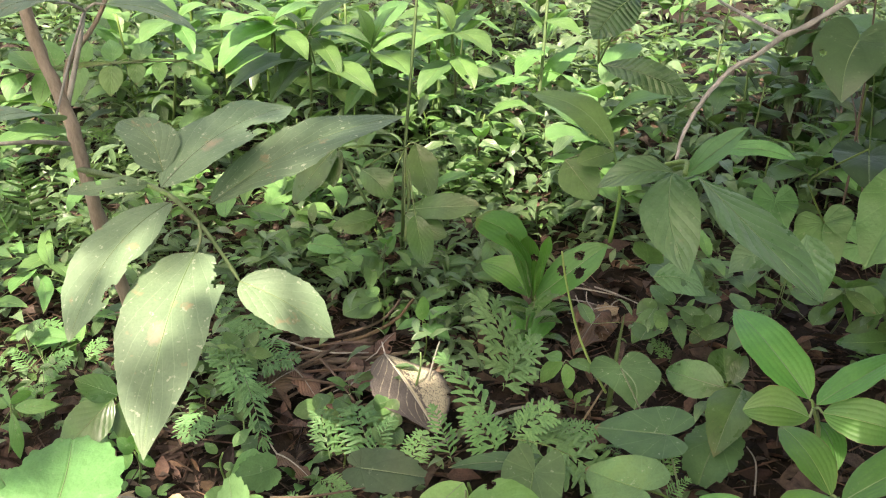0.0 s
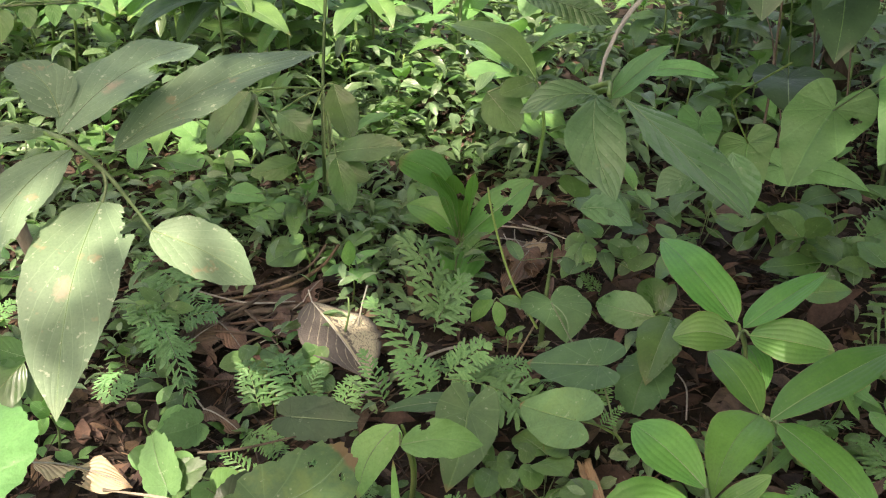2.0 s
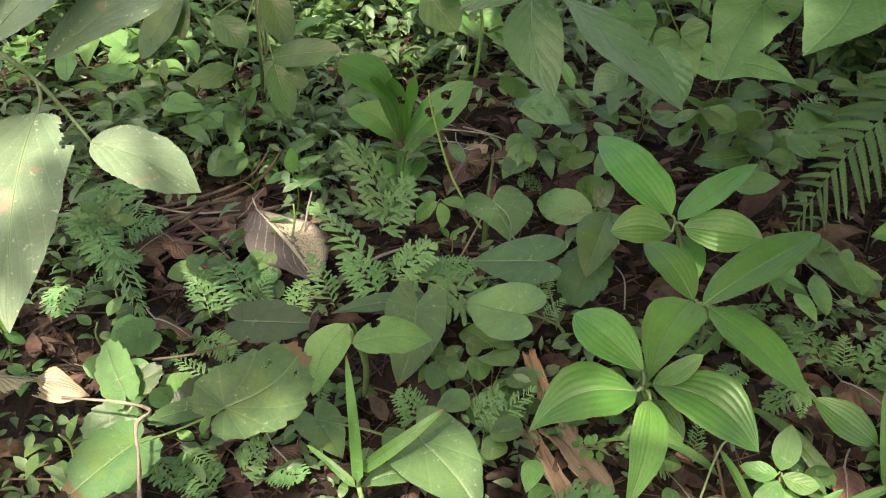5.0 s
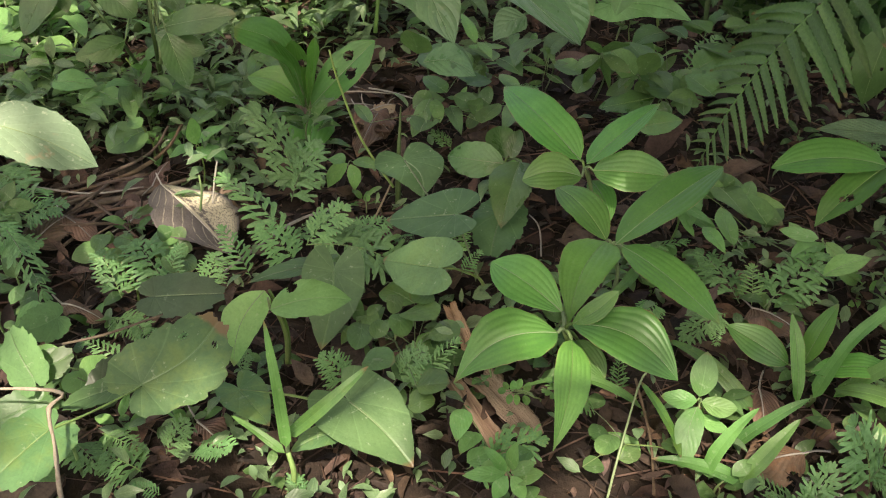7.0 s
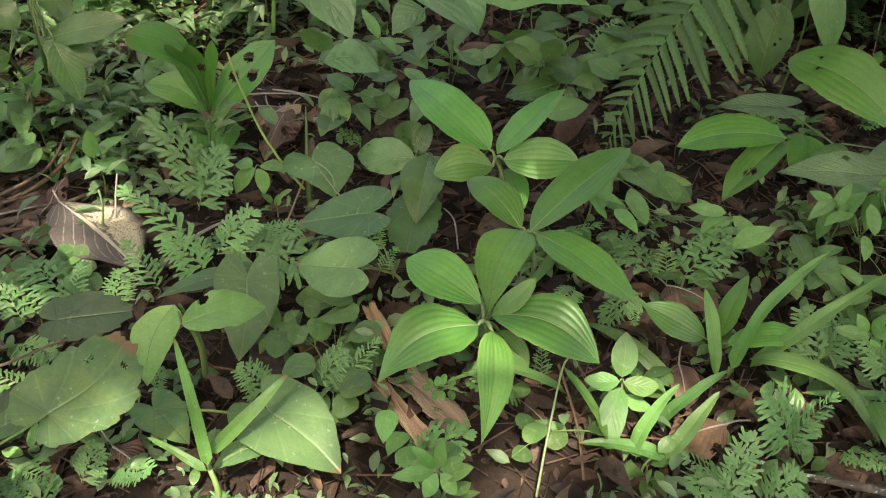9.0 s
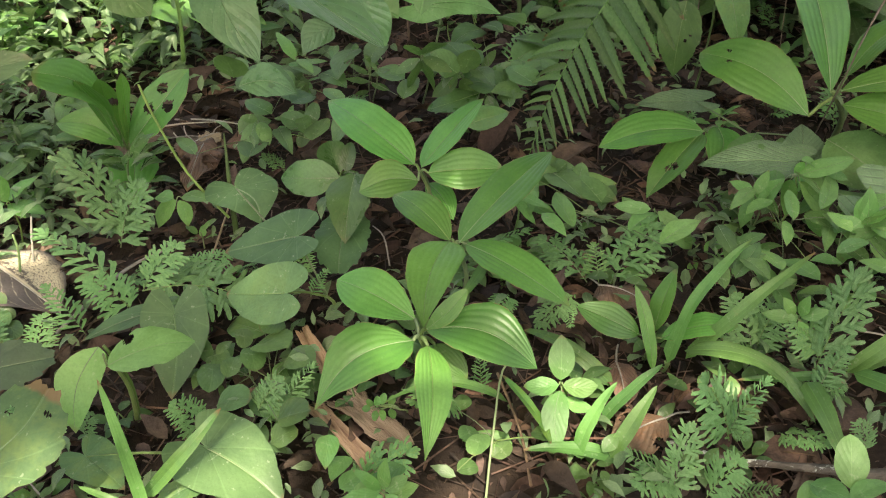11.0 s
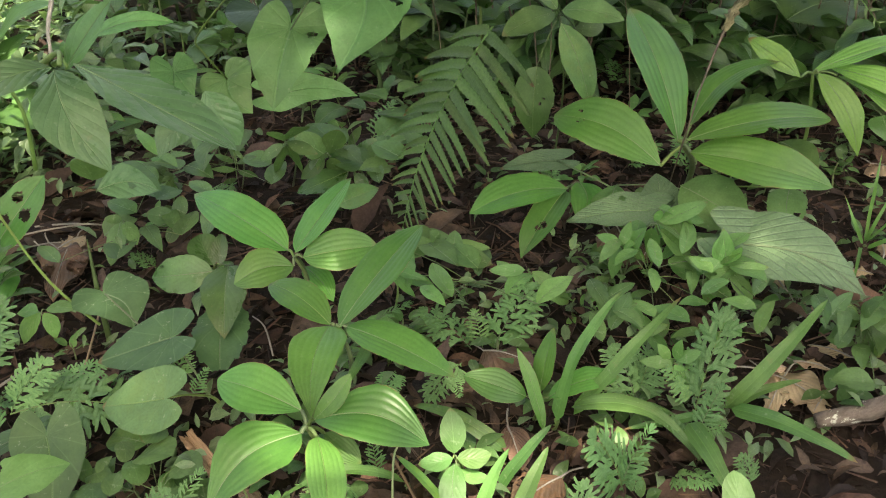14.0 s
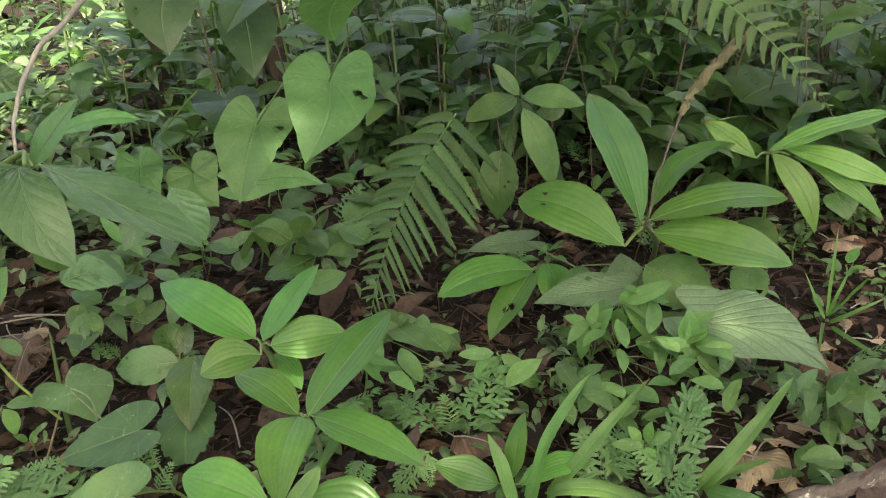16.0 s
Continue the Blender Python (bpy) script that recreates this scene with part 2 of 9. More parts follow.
M_RIBBED = leaf_material("ribbed_glossy_leaf", (0.050, 0.105, 0.040), (0.085, 0.160, 0.062), "pinnate", 13, 0.24, 0.2, 0.8, slope=0.12, ink=0.15)
M_LONG = leaf_material("leathery_leaf", (0.056, 0.126, 0.050), (0.092, 0.182, 0.082), "pinnate", 6, 0.27, 0.24, 0.4, slope=0.4, ink=0.1, spots=0.15, scorch=0.1, aging=0.05)
M_HEART = leaf_material("heart_leaf", (0.062, 0.132, 0.048), (0.098, 0.192, 0.070), "palmate", 7, 0.42, 0.28, 0.35, spots=0.25)
# Vine leaf with the shade it hangs in put into the colour.
M_SHADED_VINE = leaf_material("shaded_vine_leaf", (0.028, 0.060, 0.026), (0.046, 0.090, 0.038), "palmate", 7, 0.34, 0.10, 0.3, scorch=0.0, ink=0.2, aging=0.0)
M_VINE = leaf_material("vine_leaf", (0.082, 0.190, 0.062), (0.124, 0.272, 0.096), "palmate", 7, 0.36, 0.42, 0.7, scorch=0.0, ink=0.38, aging=0.0)
M_QUILT = leaf_material("quilted_leaf", (0.100, 0.190, 0.086), (0.150, 0.255, 0.126), "quilt", 6, 0.42, 0.2, 0.7, line_tone=0.30, slope=0.8, ink=0.75, aging=0.0)
M_OVATE = leaf_material("ovate_leaf", (0.060, 0.126, 0.038), (0.108, 0.206, 0.066), "pinnate", 5, 0.40, 0.32, 0.12, ink=0.25, aging=0.2, scorch=0.4)
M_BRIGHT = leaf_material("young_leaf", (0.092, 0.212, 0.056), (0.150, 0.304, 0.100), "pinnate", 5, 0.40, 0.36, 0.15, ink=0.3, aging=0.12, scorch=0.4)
M_BLADE = leaf_material("grass_blade", (0.074, 0.176, 0.046), (0.112, 0.245, 0.066), "pleat", 2, 0.38, 0.34, 0.12)
M_SPIKE = leaf_material("spike_moss", (0.084, 0.190, 0.066), (0.152, 0.302, 0.112), "pinnate", 3, 0.5, 0.3, 0.1)
M_FERN = leaf_material("fern_pinna", (0.062, 0.122, 0.040), (0.100, 0.180, 0.058), "pinnate", 14, 0.45, 0.3, 0.3, slope=0.25, ink=0.25)
M_MASS = leaf_material("undergrowth_leaf", (0.074, 0.134, 0.054), (0.154, 0.240, 0.120), "pinnate", 5, 0.30, 0.32, 0.15, island=True)
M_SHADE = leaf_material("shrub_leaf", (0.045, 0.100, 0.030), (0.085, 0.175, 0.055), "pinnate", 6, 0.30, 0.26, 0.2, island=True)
M_CROWN = leaf_material("crown_leaf", (0.047, 0.090, 0.020), (0.083, 0.140, 0.027), "pinnate", 7, 0.45, 0.22, 0.3, island=True)
M_STEM = dull_material("green_stem", (0.075, 0.130, 0.040), (0.150, 0.220, 0.080), 60, 0.5, 0.2, (1, 1, 0.2), spread=0.25)
M_DARKSTEM = dull_material("dark_green_stem", (0.030, 0.052, 0.018), (0.070, 0.110, 0.040), 60, 0.5, 0.2, (1, 1, 0.2), spread=0.2)
M_RIB = dull_material("leaf_midrib", (0.098, 0.170, 0.058), (0.168, 0.255, 0.100), 80, 0.5, 0.15, spread=0.2)
M_TWIG = dull_material("grey_brown_twig", (0.190, 0.176, 0.146), (0.400, 0.378, 0.322), 60, 0.8, 0.5, (1, 1, 0.3), spread=0.3)
M_BARK = dull_material("brown_bark", (0.060, 0.042, 0.028), (0.150, 0.105, 0.070), 25, 0.9, 0.8, (1, 1, 0.25), spread=0.25)
M_SAPLING = dull_material("tan_bark", (0.150, 0.118, 0.074), (0.310, 0.250, 0.170), 35, 0.85, 0.6, (1, 1, 0.3), spread=0.2)
M_FUZZ = dull_material("golden_scales", (0.128, 0.116, 0.050), (0.330, 0.308, 0.150), 120, 0.9, 1.0, (1, 1, 0.5), spread=0.1)
M_LOG = dull_material("lichened_bark", (0.060, 0.050, 0.040), (0.170, 0.140, 0.110), 40, 0.9, 0.9, (0.4, 1, 1), spread=0.15, fleck=(0.48, 0.50, 0.42))
M_STRIP = dull_material("peeled_bark_strip", (0.150, 0.082, 0.042), (0.450, 0.310, 0.185), 55, 0.78, 1.0, (0.08, 1.6, 1), spread=0.15)
M_SKELETON = rotten_material("weathered_leaf")
M_DEAD = leaf_material("dead_leaf", (0.060, 0.034, 0.023), (0.150, 0.089, 0.058), "pinnate", 8, 0.6, 0.08, 0.5, line_tone=1.3)
M_PALE = leaf_material("bleached_leaf", (0.260, 0.180, 0.110), (0.430, 0.330, 0.220), "pinnate", 8, 0.65, 0.1, 0.6, line_tone=0.6)
M_LITTER = dull_material("leaf_litter", (0.018, 0.011, 0.008), (0.100, 0.064, 0.044), 24, 0.75, 0.5, island=True, spread=0.8)
# Soil colour lowered to stand in for deep shade between the plants.
M_SOIL = dull_material("dark_soil", (0.008, 0.006, 0.005), (0.032, 0.022, 0.016), 14, 0.95, 1.0, spread=0.0)


# ---- builders ----
def mesh_from(name, verts, faces, mat, uvs=None, smooth=True):
    me = bpy.data.meshes.new(name)
    me.from_pydata([tuple(map(float, v)) for v in verts], [], faces)
    if uvs is not None:
        layer = me.uv_layers.new(name="leaf")
        idx = np.empty(len(me.loops), dtype=np.int32)
        me.loops.foreach_get("vertex_index", idx)
        layer.data.foreach_set("uv", np.asarray(uvs, dtype=np.float32)[idx].ravel())
    if smooth:
        me.polygons.foreach_set("use_smooth", np.ones(len(me.polygons), dtype=bool))
    me.materials.append(mat)
    me.update()
    return me


def part(name, me, parent, m=None, label=""):
    """One mesh as a part of a thing; m is its pose in the world."""
    ob = new(name, me)
    if m is not None:
        ob.matrix_basis = m
    if parent is not None:
        ob.parent = parent
        ob.matrix_parent_inverse = parent.matrix_basis.inverted()
    return tagged(ob, label)


def thing(name, label, category, at=(0, 0, 0), group=""):
    ob = new(name)
    ob.empty_display_size = 0.02
    ob.matrix_basis = Matrix.Translation(at)
    return tagged(ob, label, category, group)


SHAPES = {  # a, b of u**a * (1 - u)**b
    "ovate": (0.55, 0.95), "lance": (0.75, 1.05), "elliptic": (0.62, 0.72), "blade": (0.16, 0.55), "round": (0.5, 0.5), "obovate": (0.95, 0.6), "acute": (0.80, 1.0),
}


def leaf_outline(shape, n):
    """Outline in polar form for leaves with a notched foot: radius by the angle from the tip."""
    th = np.linspace(-math.pi, math.pi, n)
    a = np.abs(th)
    if shape == "heart":
        r = np.interp(a, np.radians([0, 6, 20, 45, 75, 105, 132, 148, 163, 180]), [1, 0.91, 0.75, 0.60, 0.53, 0.50, 0.48, 0.42, 0.20, 0.05])
    else:  # scalloped
        r = np.interp(a, np.radians([0, 15, 50, 90, 120, 145, 170, 180]), [0.98, 0.95, 0.86, 0.66, 0.46, 0.30, 0.14, 0.08])
        r = r * (1 + (0.085 * np.abs(np.sin(a * 8.5)) + 0.05 * np.abs(np.sin(a * 19 + 1))) * (a < 2.8))
    return th, r


def leaf_mesh(mat, length, width, shape="ovate", bend=0.1, fold=0.12, pleats=0, wave=0.02, bites=(), seed=0, nu=14, nv=8, curl=0.0,
              sway=None, peak=None):
    """One leaf, foot at the origin, along +x, its face up. bites: (u, v, r) holes eaten out of it; sway: how far its
    midrib bows sideways, peak: where it is widest, both in shares of its length."""
    rng = np.random.default_rng(seed)
    if bites:
        nu, nv = max(nu, 46), max(nv, 32)
    verts, uvs, faces = [], [], []
    if shape in ("heart", "scalloped"):
        n, rings = (145, 7) if not bites else (109, 26)
        th, r = leaf_outline(shape, n)
        halfw = np.max(r * np.abs(np.sin(th)))
        verts.append((0, 0))
        for k in range(1, rings + 1):
            s = k / rings
            for a, q in zip(th[:-1], r[:-1]):
                verts.append((s * q * math.cos(a), s * q * math.sin(a) / halfw))
        m = n - 1
        for i in range(m):
            faces.append((0, 1 + i, 1 + (i + 1) % m))
            for k in range(rings - 1):
                a = 1 + k * m
                faces.append((a + i, a + m + i, a + m + (i + 1) % m, a + (i + 1) % m))
        p = np.array(verts)
    else:
        a, b = SHAPES[shape]
        if peak is not None:
            a, b = (a + b) * peak, (a + b) * (1 - peak)
        us = np.linspace(0, 1, nu + 1) ** 0.9
        prof = us ** a * (1 - us) ** b
        if length > 0.12 and shape == "elliptic":  # drawn out into a drip tip
            prof = prof * (1 - 0.45 * np.clip((us - 0.78) / 0.22, 0, 1) ** 1.5)
        prof /= ((a / (a + b)) ** a * (b / (a + b)) ** b)
        ragged = 1 + 0.05 * rng.standard_normal(nu + 1).cumsum() * 0.4
        for i, u in enumerate(us):
            for v in np.linspace(-1, 1, nv + 1):
                verts.append((u, v * max(prof[i], 0.012) * (ragged[i] if 0 < i < nu else 1)))
        for i in range(nu):
            for j in range(nv):
                a0 = i * (nv + 1) + j
                faces.append((a0, a0 + nv + 1, a0 + nv + 2, a0 + 1))
        p = np.array(verts)
        grid_v = np.tile(np.linspace(-1, 1, nv + 1), nu + 1)
    x, y = p[:, 0], p[:, 1]
    if bites:
        c = np.array([p[list(f)].mean(0) for f in faces])
        keep = np.ones(len(faces), bool)
        for bu, bv, br in bites:
            d = np.hypot((c[:, 0] - bu) * length, (c[:, 1] - bv) * width / 2) / length
            keep &= d > br * (0.8 + 0.4 * np.abs(np.sin(np.arctan2(c[:, 1] - bv, c[:, 0] - bu) * 2.5)))
        faces = [f for f, k in zip(faces, keep) if k]
    u = np.clip(x, 0, 1)
    z = bend * length * 4 * u * (1 - u) + fold * np.abs(y) * width / 2 - 0.35 * fold * y * y * width / 2
    ph = rng.uniform(0, 6.3, 3)
    z = z + wave * length * (np.sin(u * 7 + ph[0]) * y * 0.6 + 0.5 * np.sin(u * 13 + ph[1]) * np.abs(y))
    if pleats:
        z = z + 0.0045 * width * np.abs(np.sin(grid_v * pleats * math.pi / 2)) ** 0.7 * np.sin(np.pi * u) ** 0.5
    if curl:
        z = z - curl * length * u ** 3
    chance_sway = rng.uniform(-0.05, 0.05)
    sway = (chance_sway if sway is None else sway) * length
    side = sway * np.sin(u * math.pi)
    co = np.stack([x * length, y * width / 2 + side, z], 1)
    uvs = np.stack([x, grid_v if shape in SHAPES else y], 1)
    me = mesh_from("leaf", co, faces, mat, uvs)
    me["sway"] = float(sway)
    return me


def leaf_pose(x, y, z, az, el, roll=0.0):
    """Foot at x, y, z; az: degrees to the left of +y that it points; el: degrees up; roll about its midrib."""
    a, e = radians(az), radians(el)
    d = Vector((-math.sin(a) * math.cos(e), math.cos(a) * math.cos(e), math.sin(e)))
    side = Vector((-math.cos(a), -math.sin(a), 0))
    up = d.cross(side)
    m = Matrix((d, side, up)).transposed().to_4x4()
    return Matrix.Translation((x, y, z)) @ m @ Matrix.Rotation(radians(roll), 4, "X")


def tube_mesh(points, radii, mat, sides=7, jitter=0.0, seed=0):
    """A tapered, slightly knotty rod through the points."""
    rng = np.random.default_rng(seed)
    pts = [Vector(p) for p in points]
    dense, rad = [], []
    for i in range(len(pts) - 1):
        p0, p1, p2, p3 = pts[max(i - 1, 0)], pts[i], pts[i + 1], pts[min(i + 2, len(pts) - 1)]
        for k in range(4):
            s = k / 4
            dense.append(0.5 * (2 * p1 + (p2 - p0) * s + (2 * p0 - 5 * p1 + 4 * p2 - p3) * s * s + (3 * p1 - p0 - 3 * p2 + p3) * s ** 3))
            rad.append(radii[i] * (1 - s) + radii[i + 1] * s)
    dense.append(pts[-1])
    rad.append(radii[-1])
    verts, faces, uvs = [], [], []
    for i, p in enumerate(dense):
        d = (dense[min(i + 1, len(dense) - 1)] - dense[max(i - 1, 0)]).normalized()
        a = d.orthogonal().normalized() if i == 0 else (a - d * a.dot(d)).normalized()
        b = d.cross(a)
        for k in range(sides):
            w = 2 * math.pi * k / sides
            q = p + (a * math.cos(w) + b * math.sin(w)) * rad[i] * (1 + jitter * rng.standard_normal())
            verts.append(q)
    n = len(dense)
    for i in range(n - 1):
        for k in range(sides):
            k2 = (k + 1) % sides
            faces.append((i * sides + k, i * sides + k2, (i + 1) * sides + k2, (i + 1) * sides + k))
    faces.append(tuple(range(sides))[::-1])
    faces.append(tuple((n - 1) * sides + k for k in range(sides)))
    return mesh_from("rod", verts, faces, mat)


def herb(name, label, category, foot, joint, leaves, mat, shape, stem=0.003, fold=0.12, pleats=0, wave=0.02, stem_mat=None,
         bites=None, group="", curl=0.0, petioles=True, ribs=True, mats=None):
    """A plant: a stem from its foot on the ground to the joint, and leaves (x, y, z, az, el, length, width, roll, bend[, sway, peak])."""
    root = thing(name, label, category, foot, group)
    stem_mat = stem_mat or M_STEM
    f, j = Vector(foot), Vector(joint)
    if (j - f).length > 0.01:
        mid = (f + j) / 2 + Vector((0.012, -0.01, 0.01)) * min(1, (j - f).length / 0.12)
        part("stem", tube_mesh([f - Vector((0, 0, 0.01)), mid, j], [stem * 1.3, stem, stem * 0.8], stem_mat, seed=1), root)
    for i, row in enumerate(leaves):
        x, y, z, az, el, length, width, roll, bend = row[:9]
        sway, peak = (tuple(row[9:]) + (None, None))[:2]
        b = Vector((x, y, z))
        if petioles and (b - j).length > 0.012:
            part("petiole", tube_mesh([j, (b + j) / 2 + Vector((0, 0, 0.006)), b], [stem * 0.7, stem * 0.6, stem * 0.5], stem_mat, 6), root)
        eaten = (bites or {}).get(i, ())
        chance = random.Random(int(abs(x * 3977 + y * 1571 + i * 77)))
        if not eaten and not pleats and shape != "blade" and length > 0.08 and chance.random() < 0.15:
            eaten = [(chance.uniform(0.25, 0.85), chance.choice((-1, 1)) * chance.uniform(0.2, 1.0), chance.uniform(0.028, 0.06)) for _ in range(chance.randint(1, 3))]
        me = leaf_mesh((mats or {}).get(i, mat), length, width, shape, bend, fold, pleats, wave, eaten, seed=int(abs(x * 977 + y * 571 + i * 31)),
                       nu=22 if length > 0.09 else 14, nv=32 if pleats else 8, curl=curl, sway=sway, peak=peak)
        pose_of = leaf_pose(x, y, z, az, el, roll)
        blade = part("leaf", me, root, pose_of)
        if ribs and length > 0.07 and shape != "blade":
            thick = min(0.0008, 0.009 * width)
            part("midrib", tube_mesh([(length * s, me["sway"] * math.sin(s * math.pi), bend * length * 4 * s * (1 - s) + 0.0002)
                                      for s in (0.0, 0.15, 0.32, 0.5, 0.68, 0.84, 0.95)],
                                     [thick * k for k in (1.2, 1.05, 0.9, 0.75, 0.6, 0.4, 0.2)], M_RIB, 5), blade, pose_of)
    return root


def twig(name, label, category, points, radii, mat, group="", sides=8, jitter=0.06):
    at = Vector(points[0])
    ob = new(name, tube_mesh([Vector(p) - at for p in points], radii, mat, sides, jitter, seed=len(points) + int(abs(at.x) * 100)))
    ob.matrix_basis = Matrix.Translation(at)
    return tagged(ob, label, category, group)


def branching(name, label, category, pieces):
    """A woody thing of several limbs: (part name, points, radii, material, jitter)."""
    at = Vector(pieces[0][1][0])
    root = thing(name, label, category, at)
    for k, (kind, points, radii, mat, jitter) in enumerate(pieces):
        part(kind, tube_mesh([Vector(p) - at for p in points], radii, mat, 10, jitter, seed=k + len(points)), root, Matrix.Translation(at))
    return root


def spike_mesh(seed):
    """A forked spike-moss frond of length 1 along +x: side sprays of blunt, keeled fingers with gaps between them."""
    rng = np.random.default_rng(seed)
    verts, faces, uvs = [], [], []
    rim = [(0, 0.10), (0.35, 0.135), (0.70, 0.150), (0.92, 0.11)] if seed % 3 else [(0, 0.06), (0.35, 0.095), (0.70, 0.11), (0.92, 0.07)]

    def finger(x, y, ang, size, z, up):
        n = len(verts)
        c, s = math.cos(ang), math.sin(ang)
        tilt, hook = rng.uniform(-0.4, 0.4), rng.uniform(-0.12, 0.12)

        def put(p, q, lift):
            q = q + hook * p * p
            verts.append((x + size * (p * c - q * s), y + size * (p * s + q * c), z + size * (up * p - 0.35 * p * p + q * tilt + lift)))
            uvs.append((p, q * 6))

        for p, q in rim:
            put(p, -q, 0.0)
            put(p, 0, -0.02)
            put(p, q, 0.0)
        put(1, 0, 0.0)
        for k in range(3):
            i = n + 3 * k
            faces.extend([(i, i + 3, i + 4, i + 1), (i + 1, i + 4, i + 5, i + 2)])
        faces.extend([(n + 9, n + 12, n + 10), (n + 10, n + 12, n + 11)])

    def arch(q):
        return 0.10 * 4 * q * (1 - q)

    comb = seed % 3 == 0
    pairs = 8 if comb else 5
    for k in range(pairs):
        for side in (-1, 1):
            q = 0.10 + 0.78 * (k + (0.0 if side < 0 else 0.5)) / pairs + rng.uniform(-0.015, 0.015)
            reach = (0.25 if comb else 0.27) * min(1.0, 0.5 + q * 2.2) * (1.15 - q) ** 0.6 * rng.uniform(0.85, 1.1)
            base = side * (radians(56) - 0.30 * q + rng.uniform(-0.1, 0.1))
            drop = rng.uniform(-0.8, 0.1)
            c, s = math.cos(base), math.sin(base)
            if comb:  # long undivided fingers, forked once near their ends
                finger(q, 0, base, reach, arch(q), 0.1)
                finger(q + 0.45 * reach * c, 0.45 * reach * s, base - side * 0.55, reach * 0.5, arch(q) + 0.03 * reach, 0.0)
                continue
            count = 2
            finger(q, 0, base, reach * 1.1, arch(q) - 0.004, 0.02)
            for j in range(count):
                d = reach * (0.25 + 0.75 * j / count)
                x, y, z = q + d * c, d * s, arch(q) + drop * d * d
                size = 0.150 * (1.1 - 0.2 * q) * (1 - 0.08 * j)
                for turn in (1, -1):
                    finger(x, y, base + turn * rng.uniform(0.55, 0.75), size * rng.uniform(0.85, 1.1), z, rng.uniform(-0.1, 0.25))
            finger(q + reach * 0.86 * c, reach * 0.86 * s, base, 0.14, arch(q) + drop * reach * reach * 0.75, 0.05)
    for k in range(8):
        q = 0.05 + 0.86 * k / 7
        finger(q, 0, (0.6, -0.6)[k % 2], 0.07, arch(q) + 0.006, 0.2)
    for a in (-0.7, -0.3, 0.0, 0.35, 0.75):
        finger(0.86 + 0.05 * (1 - abs(a)), 0, a, 0.13, arch(0.86), 0.1)
    return mesh_from("foliage", verts, faces, M_SPIKE, uvs)


SPIKES = [spike_mesh(s) for s in range(6)]
RACHIS = tube_mesh([(0, 0, 0), (0.33, 0, 0.088), (0.66, 0, 0.09), (0.97, 0, 0.01)], [0.006, 0.005, 0.004, 0.002], M_STEM, 5)
spike_count = [0]


def spike_frond(x, y, z, az, el, length, width, roll=0.0, bend=0.1):
    k = spike_count[0] = spike_count[0] + 1
    root = thing("spike_moss", "flat lacy blue-green spike-moss frond over the litter", "spike-moss", (x, y, z), "spike-moss fronds")
    m = leaf_pose(x, y, z, az, el, roll) @ Matrix.Diagonal((length, min(width, length * 1.1) / 0.56, length, 1))
    part("foliage", SPIKES[k % 6], root, m)
    part("rachis", RACHIS, root, m)
    return root


def pinna_mesh():
    """A narrow toothed fern pinna of length 1 along +x."""
    n = 30
    verts, uvs, faces = [], [], []
    for i in range(n + 1):
        u = i / n
        w = 0.088 * min(1, 0.7 + u * 3) * (1 - u) ** 0.40 * (1.12 if i % 2 else 0.84)
        z = -0.10 * u * u
        bow = -0.17 * u * u
        for k, v in enumerate((-1, -0.5, 0, 0.5, 1)):
            verts.append((u + (0.012 if abs(v) == 1 and i % 2 else 0), v * w + bow, z + 0.02 * abs(v)))
            uvs.append((u, v))
    for i in range(n):
        for k in range(4):
            a = i * 5 + k
            faces.append((a, a + 5, a + 6, a + 1))
    return mesh_from("pinna", verts, faces, M_FERN, uvs)


PINNA = pinna_mesh()


def fern_frond(x, y, z, az, el, length, width, roll=0.0, bend=0.1, pairs=15, broad=1.2):
    root = thing("fern_frond", "drooping green fern frond with narrow toothed pinnae", "fern", (x, y, z))
    m = leaf_pose(x, y, z, az, el, roll)
    arch = lambda s: bend * length * 4 * s * (1 - s)  # noqa: E731
    pts = [m @ Vector((s * length, 0, arch(s))) for s in (-0.03, 0, 0.25, 0.5, 0.75, 1)]
    part("rachis", tube_mesh([p - Vector((x, y, z)) for p in pts], [0.0026, 0.0024, 0.002, 0.0016, 0.0011, 0.0004], M_BLADE, 6), root,
         Matrix.Translation((x, y, z)))
    rng = np.random.default_rng(7)
    for k in range(pairs):
        s = 0.0 + 0.97 * (k / (pairs - 1)) ** 0.95
        size = width * 0.62 * (1.06 - s) ** 0.75 * (0.8 + 0.2 * min(1, s * 6))
        for side in (-1, 1):
            ang = side * radians(80 - 16 * s + rng.uniform(-4, 4))
            c = m @ Matrix.Translation((s * length + 0.004 * side, 0, arch(s))) @ Matrix.Rotation(ang, 4, "Z") @ \
                Matrix.Rotation(radians(rng.uniform(-8, 6) + 3), 4, "Y") @ Matrix.Diagonal((size, size * side * broad, size, 1))
            part("pinna", PINNA, root, c)
    return root


